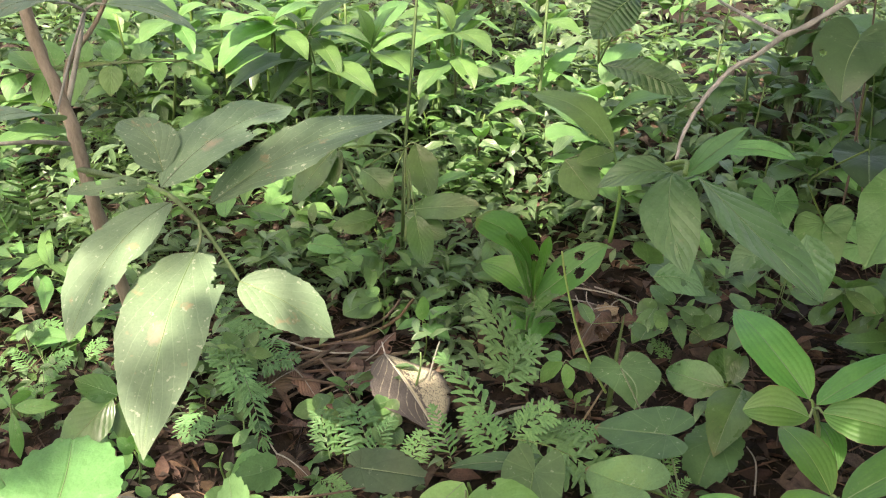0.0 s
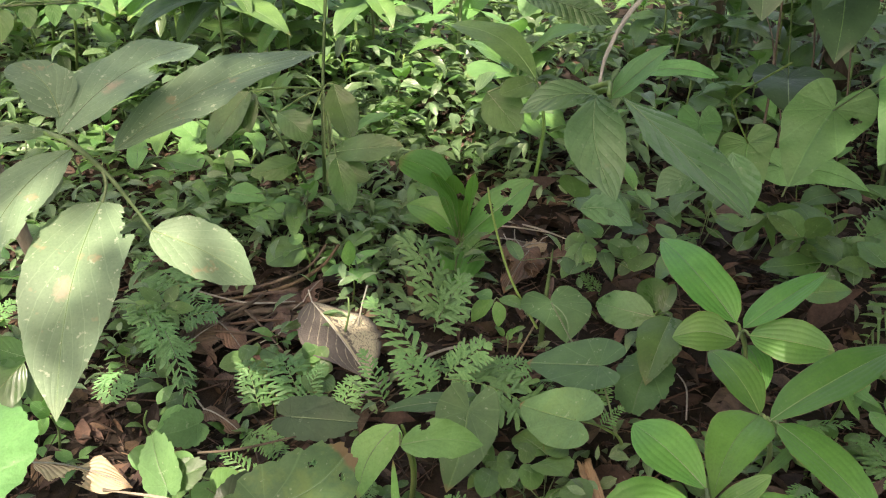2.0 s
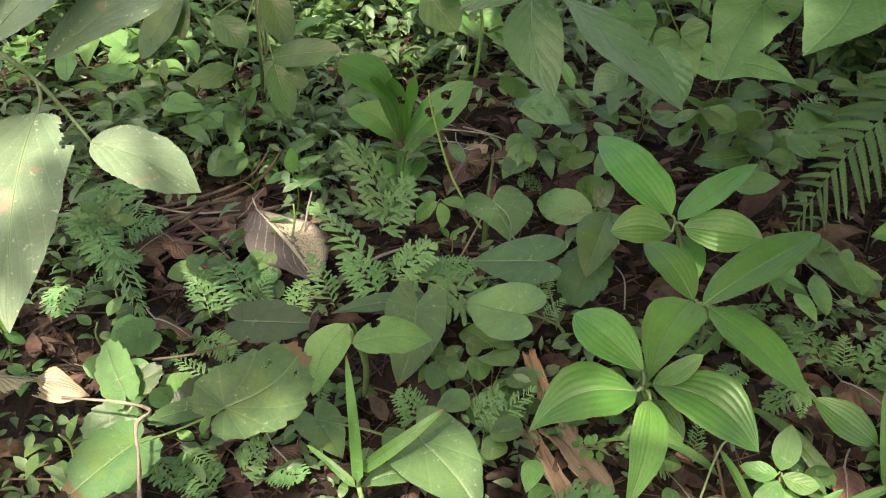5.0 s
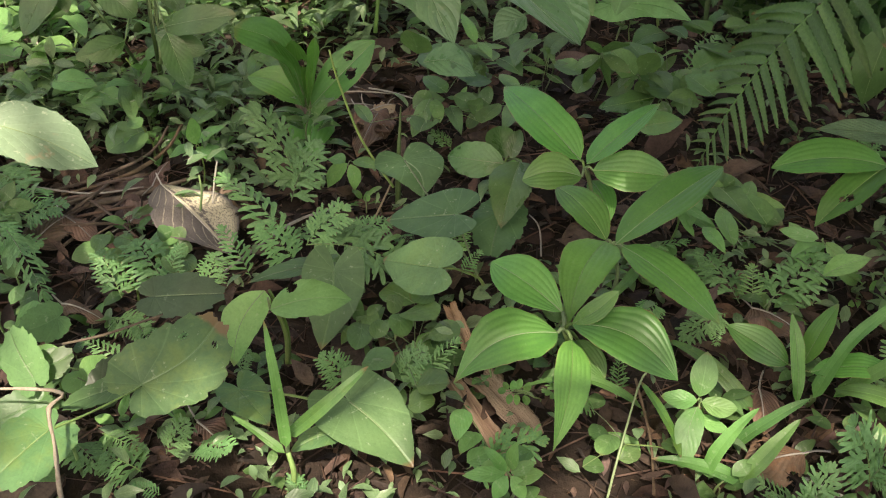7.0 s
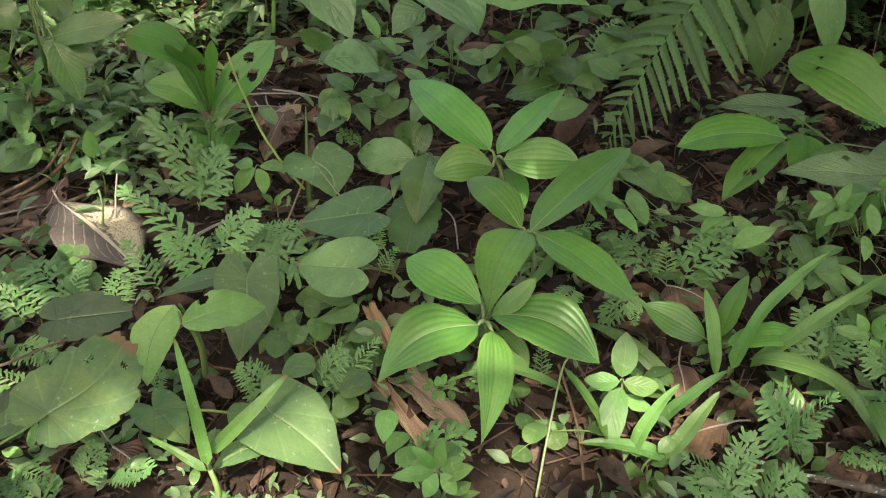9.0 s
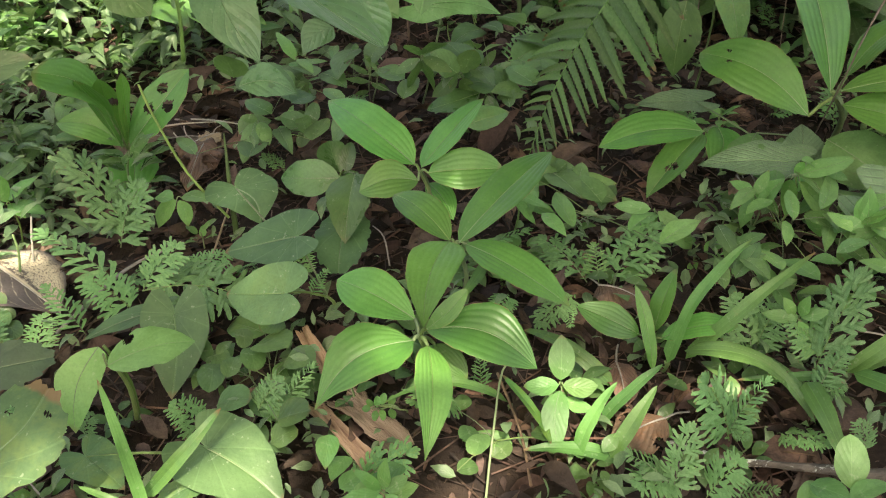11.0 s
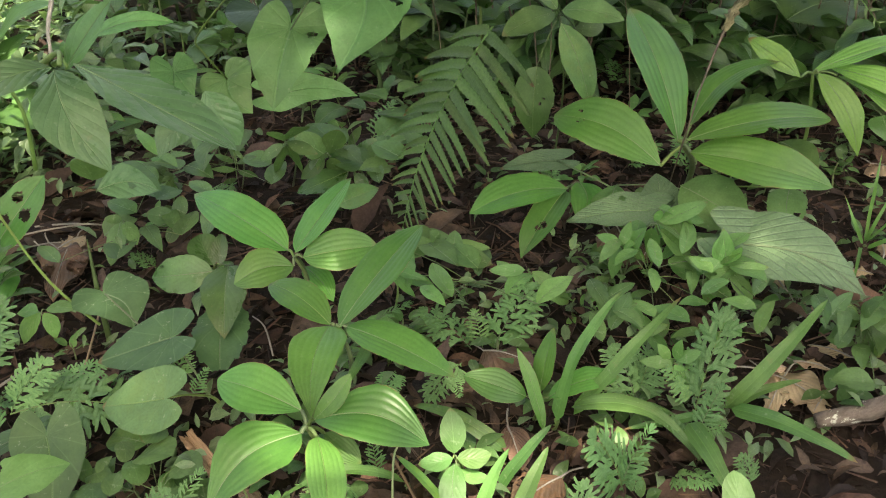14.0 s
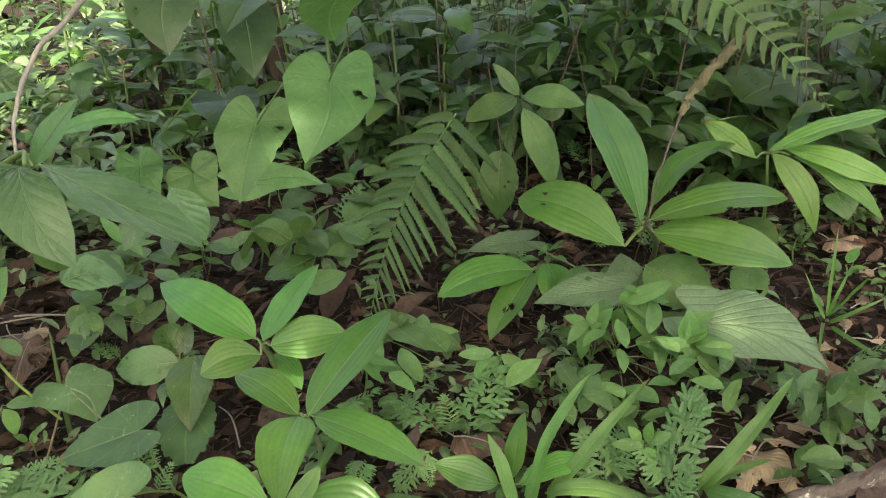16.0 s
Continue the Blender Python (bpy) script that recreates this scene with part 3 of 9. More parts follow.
def splinter_mesh(mat, length, width, bend, seed):
    """A torn strip of bark or wood along +x: ridged face, split ends, cracked edges, a few millimetres thick."""
    r = np.random.default_rng(seed)
    nu, nv = 26, 11
    start, end = r.uniform(0, 0.09, nv + 1), 1 - r.uniform(0, 0.2, nv + 1) ** 1.3
    ridge = r.uniform(-0.5, 0.5, nv + 1) * 0.05 * width
    wob = 0.05 * width * np.cumsum(r.normal(0, 0.5, nu + 1))
    pinch = 1 + 0.08 * np.cumsum(r.normal(0, 0.4, nu + 1))
    verts, faces = [], []
    for layer in (0, 1):
        for i in range(nu + 1):
            s = i / nu
            for j in range(nv + 1):
                v = 2 * j / nv - 1
                u = start[j] + (end[j] - start[j]) * s
                z = bend * length * 4 * u * (1 - u) + 0.16 * width * v * v + ridge[j] * (1 + 0.3 * math.sin(s * 9 + j)) + r.normal(0, 0.0002)
                verts.append((u * length, v * width / 2 * max(0.6, pinch[i]) + wob[i], z - layer * (0.003 - 0.0015 * abs(v))))
    n, k = nv + 1, (nu + 1) * (nv + 1)
    for i in range(nu):
        for j in range(nv):
            a = i * n + j
            faces += [(a, a + n, a + n + 1, a + 1), (k + a, k + a + 1, k + a + n + 1, k + a + n)]
        for a, f in ((i * n, 1), (i * n + nv, -1)):
            faces.append((a, k + a, k + a + n, a + n)[::f])
    for j in range(nv):
        a, b = j, nu * n + j
        faces += [(a, a + 1, k + a + 1, k + a), (b, k + b, k + b + 1, b + 1)]
    return mesh_from("strip", verts, faces, mat)


def flake(name, label, category, row, mat, shape, fold=0.25, bites=()):
    """A dead leaf or strip of bark lying on the litter, with a raised rim and a little thickness."""
    x, y, z, az, el, length, width, roll, bend = row
    seed = int(abs(x * 811 + y * 613))
    bend, chance = bend * 0.4, random.Random(seed)
    if not bites:
        bites = [(chance.uniform(0.15, 0.95), chance.choice((-1, 1)) * chance.uniform(0.6, 1.0), chance.uniform(0.04, 0.11)) for _ in range(5)]
    if "bark" in category:
        me = splinter_mesh(mat, length, width, bend, seed)
    else:
        me = leaf_mesh(mat, length, width, shape, bend, -0.5 * fold, 0, 0.10 if fold > 0.05 else 0.03, bites, seed=seed, nu=16, nv=8)
    m = leaf_pose(x, y, z, az, el, roll)
    if "bark" in category:
        ob = root = tagged(new(name, me), label, category)
        ob.matrix_basis = m
    else:
        root = thing(name, label, category, (x, y, z))
        ob = part("blade", me, root, m)
        part("midrib", tube_mesh([(length * s, 0, bend * length * 4 * s * (1 - s) + 0.0012) for s in (0.0, 0.25, 0.5, 0.75, 0.96)],
                                 [0.0016, 0.0014, 0.0011, 0.0008, 0.0003], M_TWIG, 5), root, m)
        part("stalk", tube_mesh([(0.004, 0, 0.001), (-0.015, 0.003, 0.004), (-0.034, 0.009, 0.002)], [0.0016, 0.0015, 0.0014], M_TWIG, 5), root, m)
    if "bark" in category:
        return root
    solid = ob.modifiers.new("thickness", "SOLIDIFY")
    solid.thickness = 0.0008
    return root



# pleated broad-leaved herbs in the middle
herb("broadleaf_herb", "glossy pleated five-leaved green herb beside a second", "herb", (0.725, 1.257, 0), (0.715, 1.242, 0.13), [
    (0.71, 1.254, 0.14, 20.6, 9.6, 0.241, 0.095, -15, 0.08, 0.013, 0.44),
    (0.717, 1.239, 0.14, -71.7, 27.7, 0.172, 0.066, -5, 0.07, -0.05, 0.43),
    (0.724, 1.226, 0.135, -113.5, 2.2, 0.132, 0.081, 40, 0.08, -0.005, 0.48),
    (0.705, 1.225, 0.125, 80.6, -2.7, 0.106, 0.062, -35, 0.09, -0.09, 0.49),
    (0.743, 1.274, 0.08, -173.5, -18.6, 0.094, 0.048, 5, 0.07, 0.049, 0.42),
], M_PLEAT, "ovate", pleats=8, fold=0.22, wave=0.01, stem=0.004)
herb("broadleaf_herb", "pleated green herb with a yellowish young leaf", "herb", (0.683, 1.01, 0), (0.673, 0.995, 0.15), [
    (0.674, 0.985, 0.16, -69.6, 18.5, 0.221, 0.086, -5, 0.08, -0.038, 0.5),
    (0.683, 0.979, 0.16, -151.5, -9.2, 0.187, 0.076, 0, 0.1, -0.044, 0.45),
    (0.67, 1.009, 0.15, 17.6, 8.4, 0.137, 0.07, -5, 0.1, -0.013, 0.52),
    (0.665, 1.002, 0.155, 142.7, -12.4, 0.163, 0.078, 0, 0.09, -0.057, 0.32),
], M_PLEAT, "ovate", pleats=8, fold=0.22, wave=0.01, stem=0.004)
herb("broadleaf_herb", "bright glossy pleated star of five broad leaves", "herb", (0.56, 0.857, 0), (0.55, 0.842, 0.135), [
    (0.555, 0.869, 0.145, 36.0, 8.6, 0.133, 0.074, -20, 0.1, -0.001, 0.53),
    (0.56, 0.844, 0.145, -95.4, 41.8, 0.082, 0.034, 35, 0.06, -0.059, 0.57),
    (0.56, 0.844, 0.145, -133.2, -9.0, 0.16, 0.08, 20, 0.12, 0.107, 0.49),
    (0.552, 0.818, 0.14, 154.7, -24.7, 0.156, 0.061, -30, 0.1, 0.007, 0.35),
    (0.536, 0.831, 0.145, 98.7, -16.4, 0.159, 0.083, -15, 0.13, -0.112, 0.37),
    (0.577, 0.857, 0.1, -154.5, -26.0, 0.068, 0.041, 20, 0.06, -0.011, 0.48),
], M_PLEAT, "acute", pleats=8, fold=0.22, wave=0.01, stem=0.005)

# pleated herbs towards the fern
herb("broadleaf_herb", "tall pleated herb with a nibbled leaf beside the fern", "herb", (1.612, 1.165, 0.0), (1.452, 1.047, 0.2), [
    (1.375, 1.026, 0.19, 21.5, 12.3, 0.234, 0.099, -35, 0.08, -0.076, 0.56),
    (1.441, 1.05, 0.21, -6.8, 49.2, 0.277, 0.114, 10, 0.06, -0.006, 0.55),
    (1.446, 1.032, 0.22, -117.6, 4.1, 0.277, 0.105, 10, 0.1, -0.03, 0.53),
    (1.442, 1.018, 0.2, -141.3, -8.8, 0.262, 0.105, 25, 0.1, -0.026, 0.46),
    (1.478, 1.057, 0.23, -104.2, 28.8, 0.208, 0.071, 0, 0.14, 0.071, 0.48),
], M_PLEAT, "ovate", pleats=8, fold=0.22, wave=0.012, stem=0.006, bites={2: [(0.50, -0.85, 0.035), (0.54, -0.95, 0.03)], 0: [(0.80, -0.3, 0.014), (0.74, 0.1, 0.012), (0.76, 0.2, 0.012)]})
herb("broadleaf_herb", "low two-leaved pleated herb with eaten holes", "herb", (1.319, 1.218, 0), (1.309, 1.203, 0.085), [
    (1.285, 1.183, 0.1, 71.6, -5.6, 0.207, 0.086, -20, 0.1, -0.032, 0.52),
    (1.275, 1.18, 0.1, 110.9, -23.0, 0.179, 0.077, 5, 0.08, 0.028, 0.42),
    (1.345, 1.215, 0.08, 140.8, -24.6, 0.096, 0.077, 0, 0.08, 0.16, 0.45),
], M_PLEAT, "elliptic", pleats=8, fold=0.3, wave=0.012, bites={1: [(0.55, 0.1, 0.03), (0.62, 0.0, 0.035), (0.58, 0.3, 0.03)]})
herb("palm_seedling", "young palm seedling with narrow arching light-green leaves", "seedling", (1.74, 1.004, 0), (1.73, 0.989, 0.295), [
    (1.725, 0.986, 0.3, -109.4, 7.6, 0.303, 0.059, 10, 0.12, -0.085, 0.44),
    (1.728, 0.975, 0.3, -173.3, -51.3, 0.179, 0.058, 30, 0.12, 0.046, 0.43),
    (1.767, 0.981, 0.3, -147.1, -15.0, 0.231, 0.051, 35, 0.16, -0.055, 0.47),
    (1.766, 0.959, 0.29, -153.8, -29.8, 0.221, 0.041, 25, 0.14, -0.028, 0.5),
    (1.684, 0.982, 0.3, 23.1, 28.6, 0.125, 0.044, -45, 0.08, 0.006, 0.56),
], M_PALM, "lance", pleats=6, fold=0.25, stem=0.004)
herb("leafy_seedling", "upright seedling with ovate pointed leaves in a whorl", "seedling", (1.47, 1.451, 0), (1.46, 1.436, 0.355), [
    (1.448, 1.438, 0.36, 90.4, -8.1, 0.141, 0.06, -30, 0.1, 0.009, 0.47),
    (1.469, 1.439, 0.36, -144.5, -4.2, 0.136, 0.052, 45, 0.12, 0.013, 0.46),
    (1.447, 1.429, 0.37, 46.2, 51.4, 0.09, 0.042, -35, 0.08, 0.071, 0.43),
    (1.435, 1.399, 0.35, -174.5, -59.0, 0.175, 0.073, 15, 0.08, 0.005, 0.51),
    (1.357, 1.38, 0.28, 131.7, -76.9, 0.154, 0.084, 0, 0.08, -0.004, 0.37),
    (1.528, 1.462, 0.3, -115.1, 0.0, 0.067, 0.039, 55, 0.08, -0.05, 0.5),
], M_OVATE, "ovate", stem=0.0022, stem_mat=M_DARKSTEM, bites={4: [(0.5, 0.3, 0.02), (0.42, 0.5, 0.015)]})
herb("broadleaf_herb", "nibbled pleated herb with upright fanned leaves", "herb", (0.264, 1.705, 0), (0.254, 1.69, 0.055), [
    (0.249, 1.678, 0.07, 62.0, 21.5, 0.136, 0.071, -30, 0.08, -0.123, 0.51),
    (0.241, 1.641, 0.14, 97.2, 51.3, 0.179, 0.086, -55, 0.08, -0.16, 0.74),
    (0.255, 1.677, 0.07, 164.9, 69.2, 0.193, 0.055, -15, 0.06, -0.056, 0.54),
    (0.26, 1.671, 0.07, -83.2, 41.5, 0.196, 0.082, 35, 0.08, -0.029, 0.52),
    (0.257, 1.677, 0.07, -165.6, 66.4, 0.207, 0.04, 25, 0.05, 0.072, 0.56),
    (0.27, 1.662, 0.06, 166.4, -16.3, 0.142, 0.094, 0, 0.08, -0.004, 0.42),
    (0.244, 1.674, 0.07, 146.9, 65.6, 0.209, 0.064, -10, 0.06, -0.036, 0.59),
], M_PLEAT, "acute", pleats=8, fold=0.25, bites={3: [(0.45, 0.3, 0.05), (0.6, -0.4, 0.06), (0.7, 0.4, 0.05)], 2: [(0.6, 0.4, 0.05)], 0: [(0.5, -0.8, 0.05)]})

# dark low leaves under the pleated herbs
herb("low_herb", "low herb with dark glossy oval leaves", "herb", (0.618, 1.383, 0), (0.608, 1.368, 0.08), [
    (0.618, 1.316, 0.11, 152.4, -19.1, 0.153, 0.092, 5, 0.08, 0.002, 0.37),
    (0.597, 1.346, 0.09, 56.7, -5.0, 0.115, 0.072, -45, 0.08, 0.022, 0.48),
    (0.604, 1.362, 0.09, 1.7, 35.8, 0.068, 0.055, 0, 0.06, 0.062, 0.58),
    (0.615, 1.358, 0.09, -33.0, 43.1, 0.059, 0.034, 0, 0.06, 0.027, 0.5),
], M_GLOSS, "ovate", fold=0.2)
herb("lobed_herb", "low herb with a lobed yellow-stained leaf", "herb", (0.585, 1.276, 0), (0.575, 1.261, 0.05), [
    (0.569, 1.239, 0.06, 153.7, -10.8, 0.106, 0.098, 0, 0.05, -0.019),
], M_HEART, "scalloped", fold=0.1)

# heart-shaped leaves on the litter
herb("heart_leaf_creeper", "creeper with large matt heart-shaped leaves", "creeper", (0.494, 1.094, 0), (0.484, 1.079, 0.05), [
    (0.468, 1.194, 0.098, 70.1, -11.7, 0.122, 0.13, -5, 0.05, 0.053),
    (0.412, 1.057, 0.1, 46.2, -15.7, 0.111, 0.105, -30, 0.05, 0.029),
    (0.413, 1.378, 0.1, -167.6, -19.3, 0.091, 0.118, 5, 0.05, 0.16),
], M_HEART, "heart", fold=0.1, bites={0: [(0.45, -0.95, 0.05)]})
herb("heart_leaf_creeper", "creeper with a large notched heart-shaped leaf", "creeper", (0.259, 1.172, 0), (0.249, 1.157, 0.05), [
    (0.25, 1.089, 0.09, 163.8, -21.8, 0.135, 0.101, 0, 0.06, 0.054),
    (0.225, 1.124, 0.08, 95.7, -5.0, 0.114, 0.054, 5, 0.06, 0.019),
], M_HEART, "heart", fold=0.12)
herb("heart_leaf_creeper", "creeper with a broad grey-green heart-shaped leaf", "creeper", (0.244, 0.857, 0), (0.234, 0.842, 0.05), [
    (0.244, 0.811, 0.09, -145.8, -13.9, 0.125, 0.115, 5, 0.06, 0.023),
    (0.213, 0.788, 0.06, 103.1, -9.8, 0.059, 0.04, 0, 0.06, -0.021),
    (0.096, 0.892, 0.06, -150.7, -7.4, 0.077, 0.067, 0, 0.06, -0.009),
], M_HEART, "heart", fold=0.1)
herb("grass_shoot", "grass shoot with a pale stalk and broad blades", "grass", (0.15, 0.742, 0.0), (0.156, 0.76, 0.07), [
    (0.156, 0.751, 0.09, 6.0, 71.4, 0.179, 0.015, 0, 0.05, -0.005),
    (0.159, 0.778, 0.08, -76.7, 34.6, 0.141, 0.018, 35, 0.1, -0.024),
    (0.152, 0.759, 0.07, 51.3, 20.1, 0.087, 0.011, -15, 0.1, 0.005),
], M_BLADE, "blade", fold=0.3, stem=0.004)
herb("young_shoot", "young shoot with soft bright and yellowing leaves", "seedling", (0.163, 0.99, 0), (0.153, 0.975, 0.165), [
    (0.147, 0.97, 0.17, 142.9, -38.5, 0.113, 0.063, -10, 0.08, -0.096, 0.4),
], M_BRIGHT, "ovate", wave=0.03, stem=0.003)
herb("young_shoot", "young shoot with a yellowing ovate leaf", "seedling", (0.16, 0.983, 0), (0.15, 0.968, 0.16), [
    (0.152, 0.939, 0.16, -84.7, -5.0, 0.115, 0.059, 15, 0.08, 0.036, 0.42),
], M_BRIGHT, "ovate", wave=0.03, stem=0.003, bites={0: [(0.3, 0.8, 0.06)]})

# vine with scalloped leaves by the first steps
# Leaves 1 and 4 take the leaf colour with shade put in.
herb("trailing_vine", "trailing vine with round scalloped leaves on a pale twig", "vine", (-0.127, 0.844, 0), (-0.137, 0.829, 0.13), [
    (-0.004, 0.799, 0.19, -52.0, 9.9, 0.117, 0.127, 10, 0.06, -0.147),
    (-0.005, 0.999, 0.16, -97.6, 0.0, 0.092, 0.074, 20, 0.05, -0.02),
    (-0.145, 0.858, 0.17, 26.2, 25.2, 0.071, 0.068, -45, 0.06, -0.01),
    (-0.143, 0.876, 0.17, -82.2, 13.0, 0.045, 0.045, 30, 0.06, -0.12),
    (-0.075, 0.862, 0.12, -38.0, 14.0, 0.062, 0.052, 25, 0.07, 0.05),
    (-0.054, 0.861, 0.13, 100.0, -9.0, 0.066, 0.042, -5, 0.07, 0.05),
    (-0.148, 0.842, 0.14, 109.0, -10.8, 0.053, 0.054, -35, 0.07, 0.005),
    (-0.121, 0.783, 0.15, 136.1, -6.4, 0.089, 0.1, -5, 0.07, 0.029),
    (-0.161, 1.053, 0.1, 130.6, 10.6, 0.054, 0.061, -40, 0.05, 0.05),
], M_HEART, "scalloped", stem=0.0022, fold=0.06, petioles=False, mats={1: M_SHADED_VINE, 4: M_SHADED_VINE})
twig("vine_twig", "pale knotted twig carrying the scalloped vine", "twig", [(-0.207, 0.82, 0.2), (-0.128, 0.806, 0.2), (-0.089, 0.78, 0.21), (-0.106, 0.77, 0.2), (-0.099, 0.728, 0.18), (-0.093, 0.677, 0.15), (-0.093, 0.631, 0.1)], [0.0018, 0.0019, 0.0021, 0.0023, 0.0024, 0.0026, 0.0028], M_SAPLING, jitter=0.3)
twig("vine_twig", "straight pale green leaf stalk of the vine", "twig", [(-0.099, 0.748, 0.19), (-0.052, 0.757, 0.2), (-0.005, 0.795, 0.19)], [0.0016, 0.0014, 0.0012], M_STEM)
herb("trailing_vine", "trailing vine with a large bright scalloped leaf", "vine", (-0.445, 0.907, 0), (-0.412, 0.864, 0.15), [
    (-0.38, 0.826, 0.2, 13.6, 8.9, 0.13, 0.159, 0, 0.06),
    (-0.451, 0.856, 0.18, 49, 16, 0.073, 0.055, 0, 0.06),
], M_VINE, "scalloped", fold=0.06)
herb("leafy_seedling", "small seedling with toothed bright leaves", "seedling", (-0.168, 0.989, 0), (-0.173, 0.992, 0.05), [
    (-0.11, 0.937, 0.07, -43.4, 12.5, 0.046, 0.07, 0, 0.06),
    (-0.12, 0.965, 0.07, 172.1, -14.3, 0.04, 0.051, 0, 0.06),
    (-0.158, 0.942, 0.1, 27.7, 30.7, 0.039, 0.045, 0, 0.06),
    (-0.208, 0.954, 0.1, 2.8, 50.3, 0.039, 0.056, 0, 0.06),
    (-0.228, 1.065, 0.08, -88.4, 23.7, 0.05, 0.075, 0, 0.08),
], M_BRIGHT, "round", stem=0.002)

# shrub with large spotted leaves
herb("large_leaf_shrub", "shrub branch with large sunlit spotted matt leaves", "shrub", (-0.518, 1.33, 0.481), (-0.295, 1.134, 0.527), [
    (-0.304, 1.161, 0.503, 163.3, -23.5, 0.258, 0.103, 0, 0.1, -0.03, 0.51),
    (-0.25, 1.098, 0.455, -177.9, -27.5, 0.314, 0.128, 0, 0.08, -0.017, 0.36),
    (-0.194, 1.108, 0.404, -100.1, -27.2, 0.162, 0.091, 30, 0.06, 0.031, 0.42),
    (-0.254, 1.187, 0.49, -49.8, 11.2, 0.361, 0.105, 15, 0.08, 0.01, 0.44),
    (-0.311, 1.152, 0.53, -30.8, 10.3, 0.279, 0.12, 10, 0.08, 0.03, 0.53),
    (-0.315, 1.176, 0.545, 52.3, 28.4, 0.116, 0.089, -10, 0.07, -0.122, 0.47),
    (-0.338, 1.177, 0.524, 119.5, 3.0, 0.116, 0.036, -25, 0.06, 0.036, 0.51),
    (-0.331, 1.177, 0.46, 127.4, -36.2, 0.068, 0.034, -40, 0.08, 0.025, 0.52),
], M_BIG, "elliptic", mats={1: M_BIG_STAINED, 4: M_BIG_SCARRED}, petioles=False, stem=0.0035, stem_mat=M_STEM, fold=0.16, wave=0.025, bites={1: [(0.10, 0.8, 0.045), (0.16, 0.95, 0.05), (0.2, 0.75, 0.02)], 0: [(0.75, 0.9, 0.06), (0.55, 1.0, 0.04)], 4: [(0.62, -0.6, 0.05), (0.68, -0.75, 0.05)], 3: [(0.3, -1.0, 0.03), (0.5, 1.0, 0.028), (0.62, -1.0, 0.022), (0.75, 1.0, 0.03), (0.2, 1.0, 0.025), (0.85, -0.9, 0.02)], 5: [(0.6, 0.9, 0.04), (0.75, -0.9, 0.035)], 2: [(0.0, 0, 0.01)]})
branching("leaning_sapling", "slender tan sapling trunk leaning by the shrub", "sapling", [
    ("trunk", [(-0.499, 1.365, 0.172), (-0.503, 1.344, 0.291), (-0.505, 1.321, 0.391), (-0.518, 1.33, 0.481), (-0.534, 1.347, 0.549), (-0.559, 1.359, 0.626), (-0.578, 1.366, 0.691), (-0.608, 1.395, 0.798)], [0.012, 0.0118, 0.0118, 0.011, 0.011, 0.0105, 0.0105, 0.01], M_SAPLING, 0.1),
    ("side_branch", [(-0.541, 1.359, 0.593), (-0.535, 1.379, 0.65), (-0.503, 1.432, 0.703), (-0.482, 1.478, 0.769)], [0.005, 0.005, 0.004, 0.004], M_SAPLING, 0.12)])
twig("side_branch", "thin bare side branch crossing the shrub", "branch", [(-0.537, 1.336, 0.523), (-0.566, 1.279, 0.546), (-0.63, 1.23, 0.556)], [0.004, 0.0035, 0.003], M_TWIG)
twig("shrub_twig", "pale green shrub twig carrying the large leaves", "branch", [(-0.194, 1.108, 0.404), (-0.223, 1.126, 0.44), (-0.254, 1.133, 0.485), (-0.293, 1.136, 0.525), (-0.373, 1.205, 0.515), (-0.525, 1.326, 0.482)], [0.002, 0.0028, 0.0034, 0.004, 0.0045, 0.005], M_STEM)
twig("shrub_twig", "short pale green stalk of a large leaf", "branch", [(-0.254, 1.133, 0.485), (-0.248, 1.119, 0.468), (-0.248, 1.094, 0.455)], [0.0028, 0.0024, 0.002], M_STEM)
herb("shrub_branch", "overhanging branch with broad grey-green leaves", "shrub", (-0.541, 1.359, 0.593), (-0.509, 1.411, 0.726), [
    (-0.503, 1.307, 0.76, 168.6, -0.4, 0.136, 0.123, 0, 0.1),
    (-0.51, 1.256, 0.59, 160.8, 17.1, 0.12, 0.124, 0, 0.1),
    (-0.481, 1.427, 0.734, -71.8, -21.8, 0.155, 0.111, 0, 0.1),
], M_BIG, "elliptic", stem=0.004, stem_mat=M_TWIG)

# hanging vine with a twig and glossy leaves
branching("hanging_twig", "crooked pale grey hanging twig with a thin fork", "branch", [
    ("stem", [(0.623, 1.114, 0.842), (0.602, 1.119, 0.827), (0.581, 1.124, 0.81), (0.547, 1.119, 0.788), (0.521, 1.114, 0.777), (0.492, 1.106, 0.755), (0.465, 1.099, 0.741), (0.444, 1.088, 0.722), (0.429, 1.077, 0.707), (0.412, 1.061, 0.681), (0.402, 1.046, 0.663), (0.396, 1.029, 0.643)], [0.0036, 0.0035, 0.0034, 0.0036, 0.0034, 0.003, 0.003, 0.0028, 0.0027, 0.0024, 0.0022, 0.0018], M_TWIG, 0.18),
    ("fork", [(0.521, 1.114, 0.778), (0.513, 1.242, 0.77), (0.501, 1.411, 0.763), (0.474, 1.461, 0.779)], [0.0026, 0.0024, 0.002, 0.0018], M_TWIG, 0.15)])
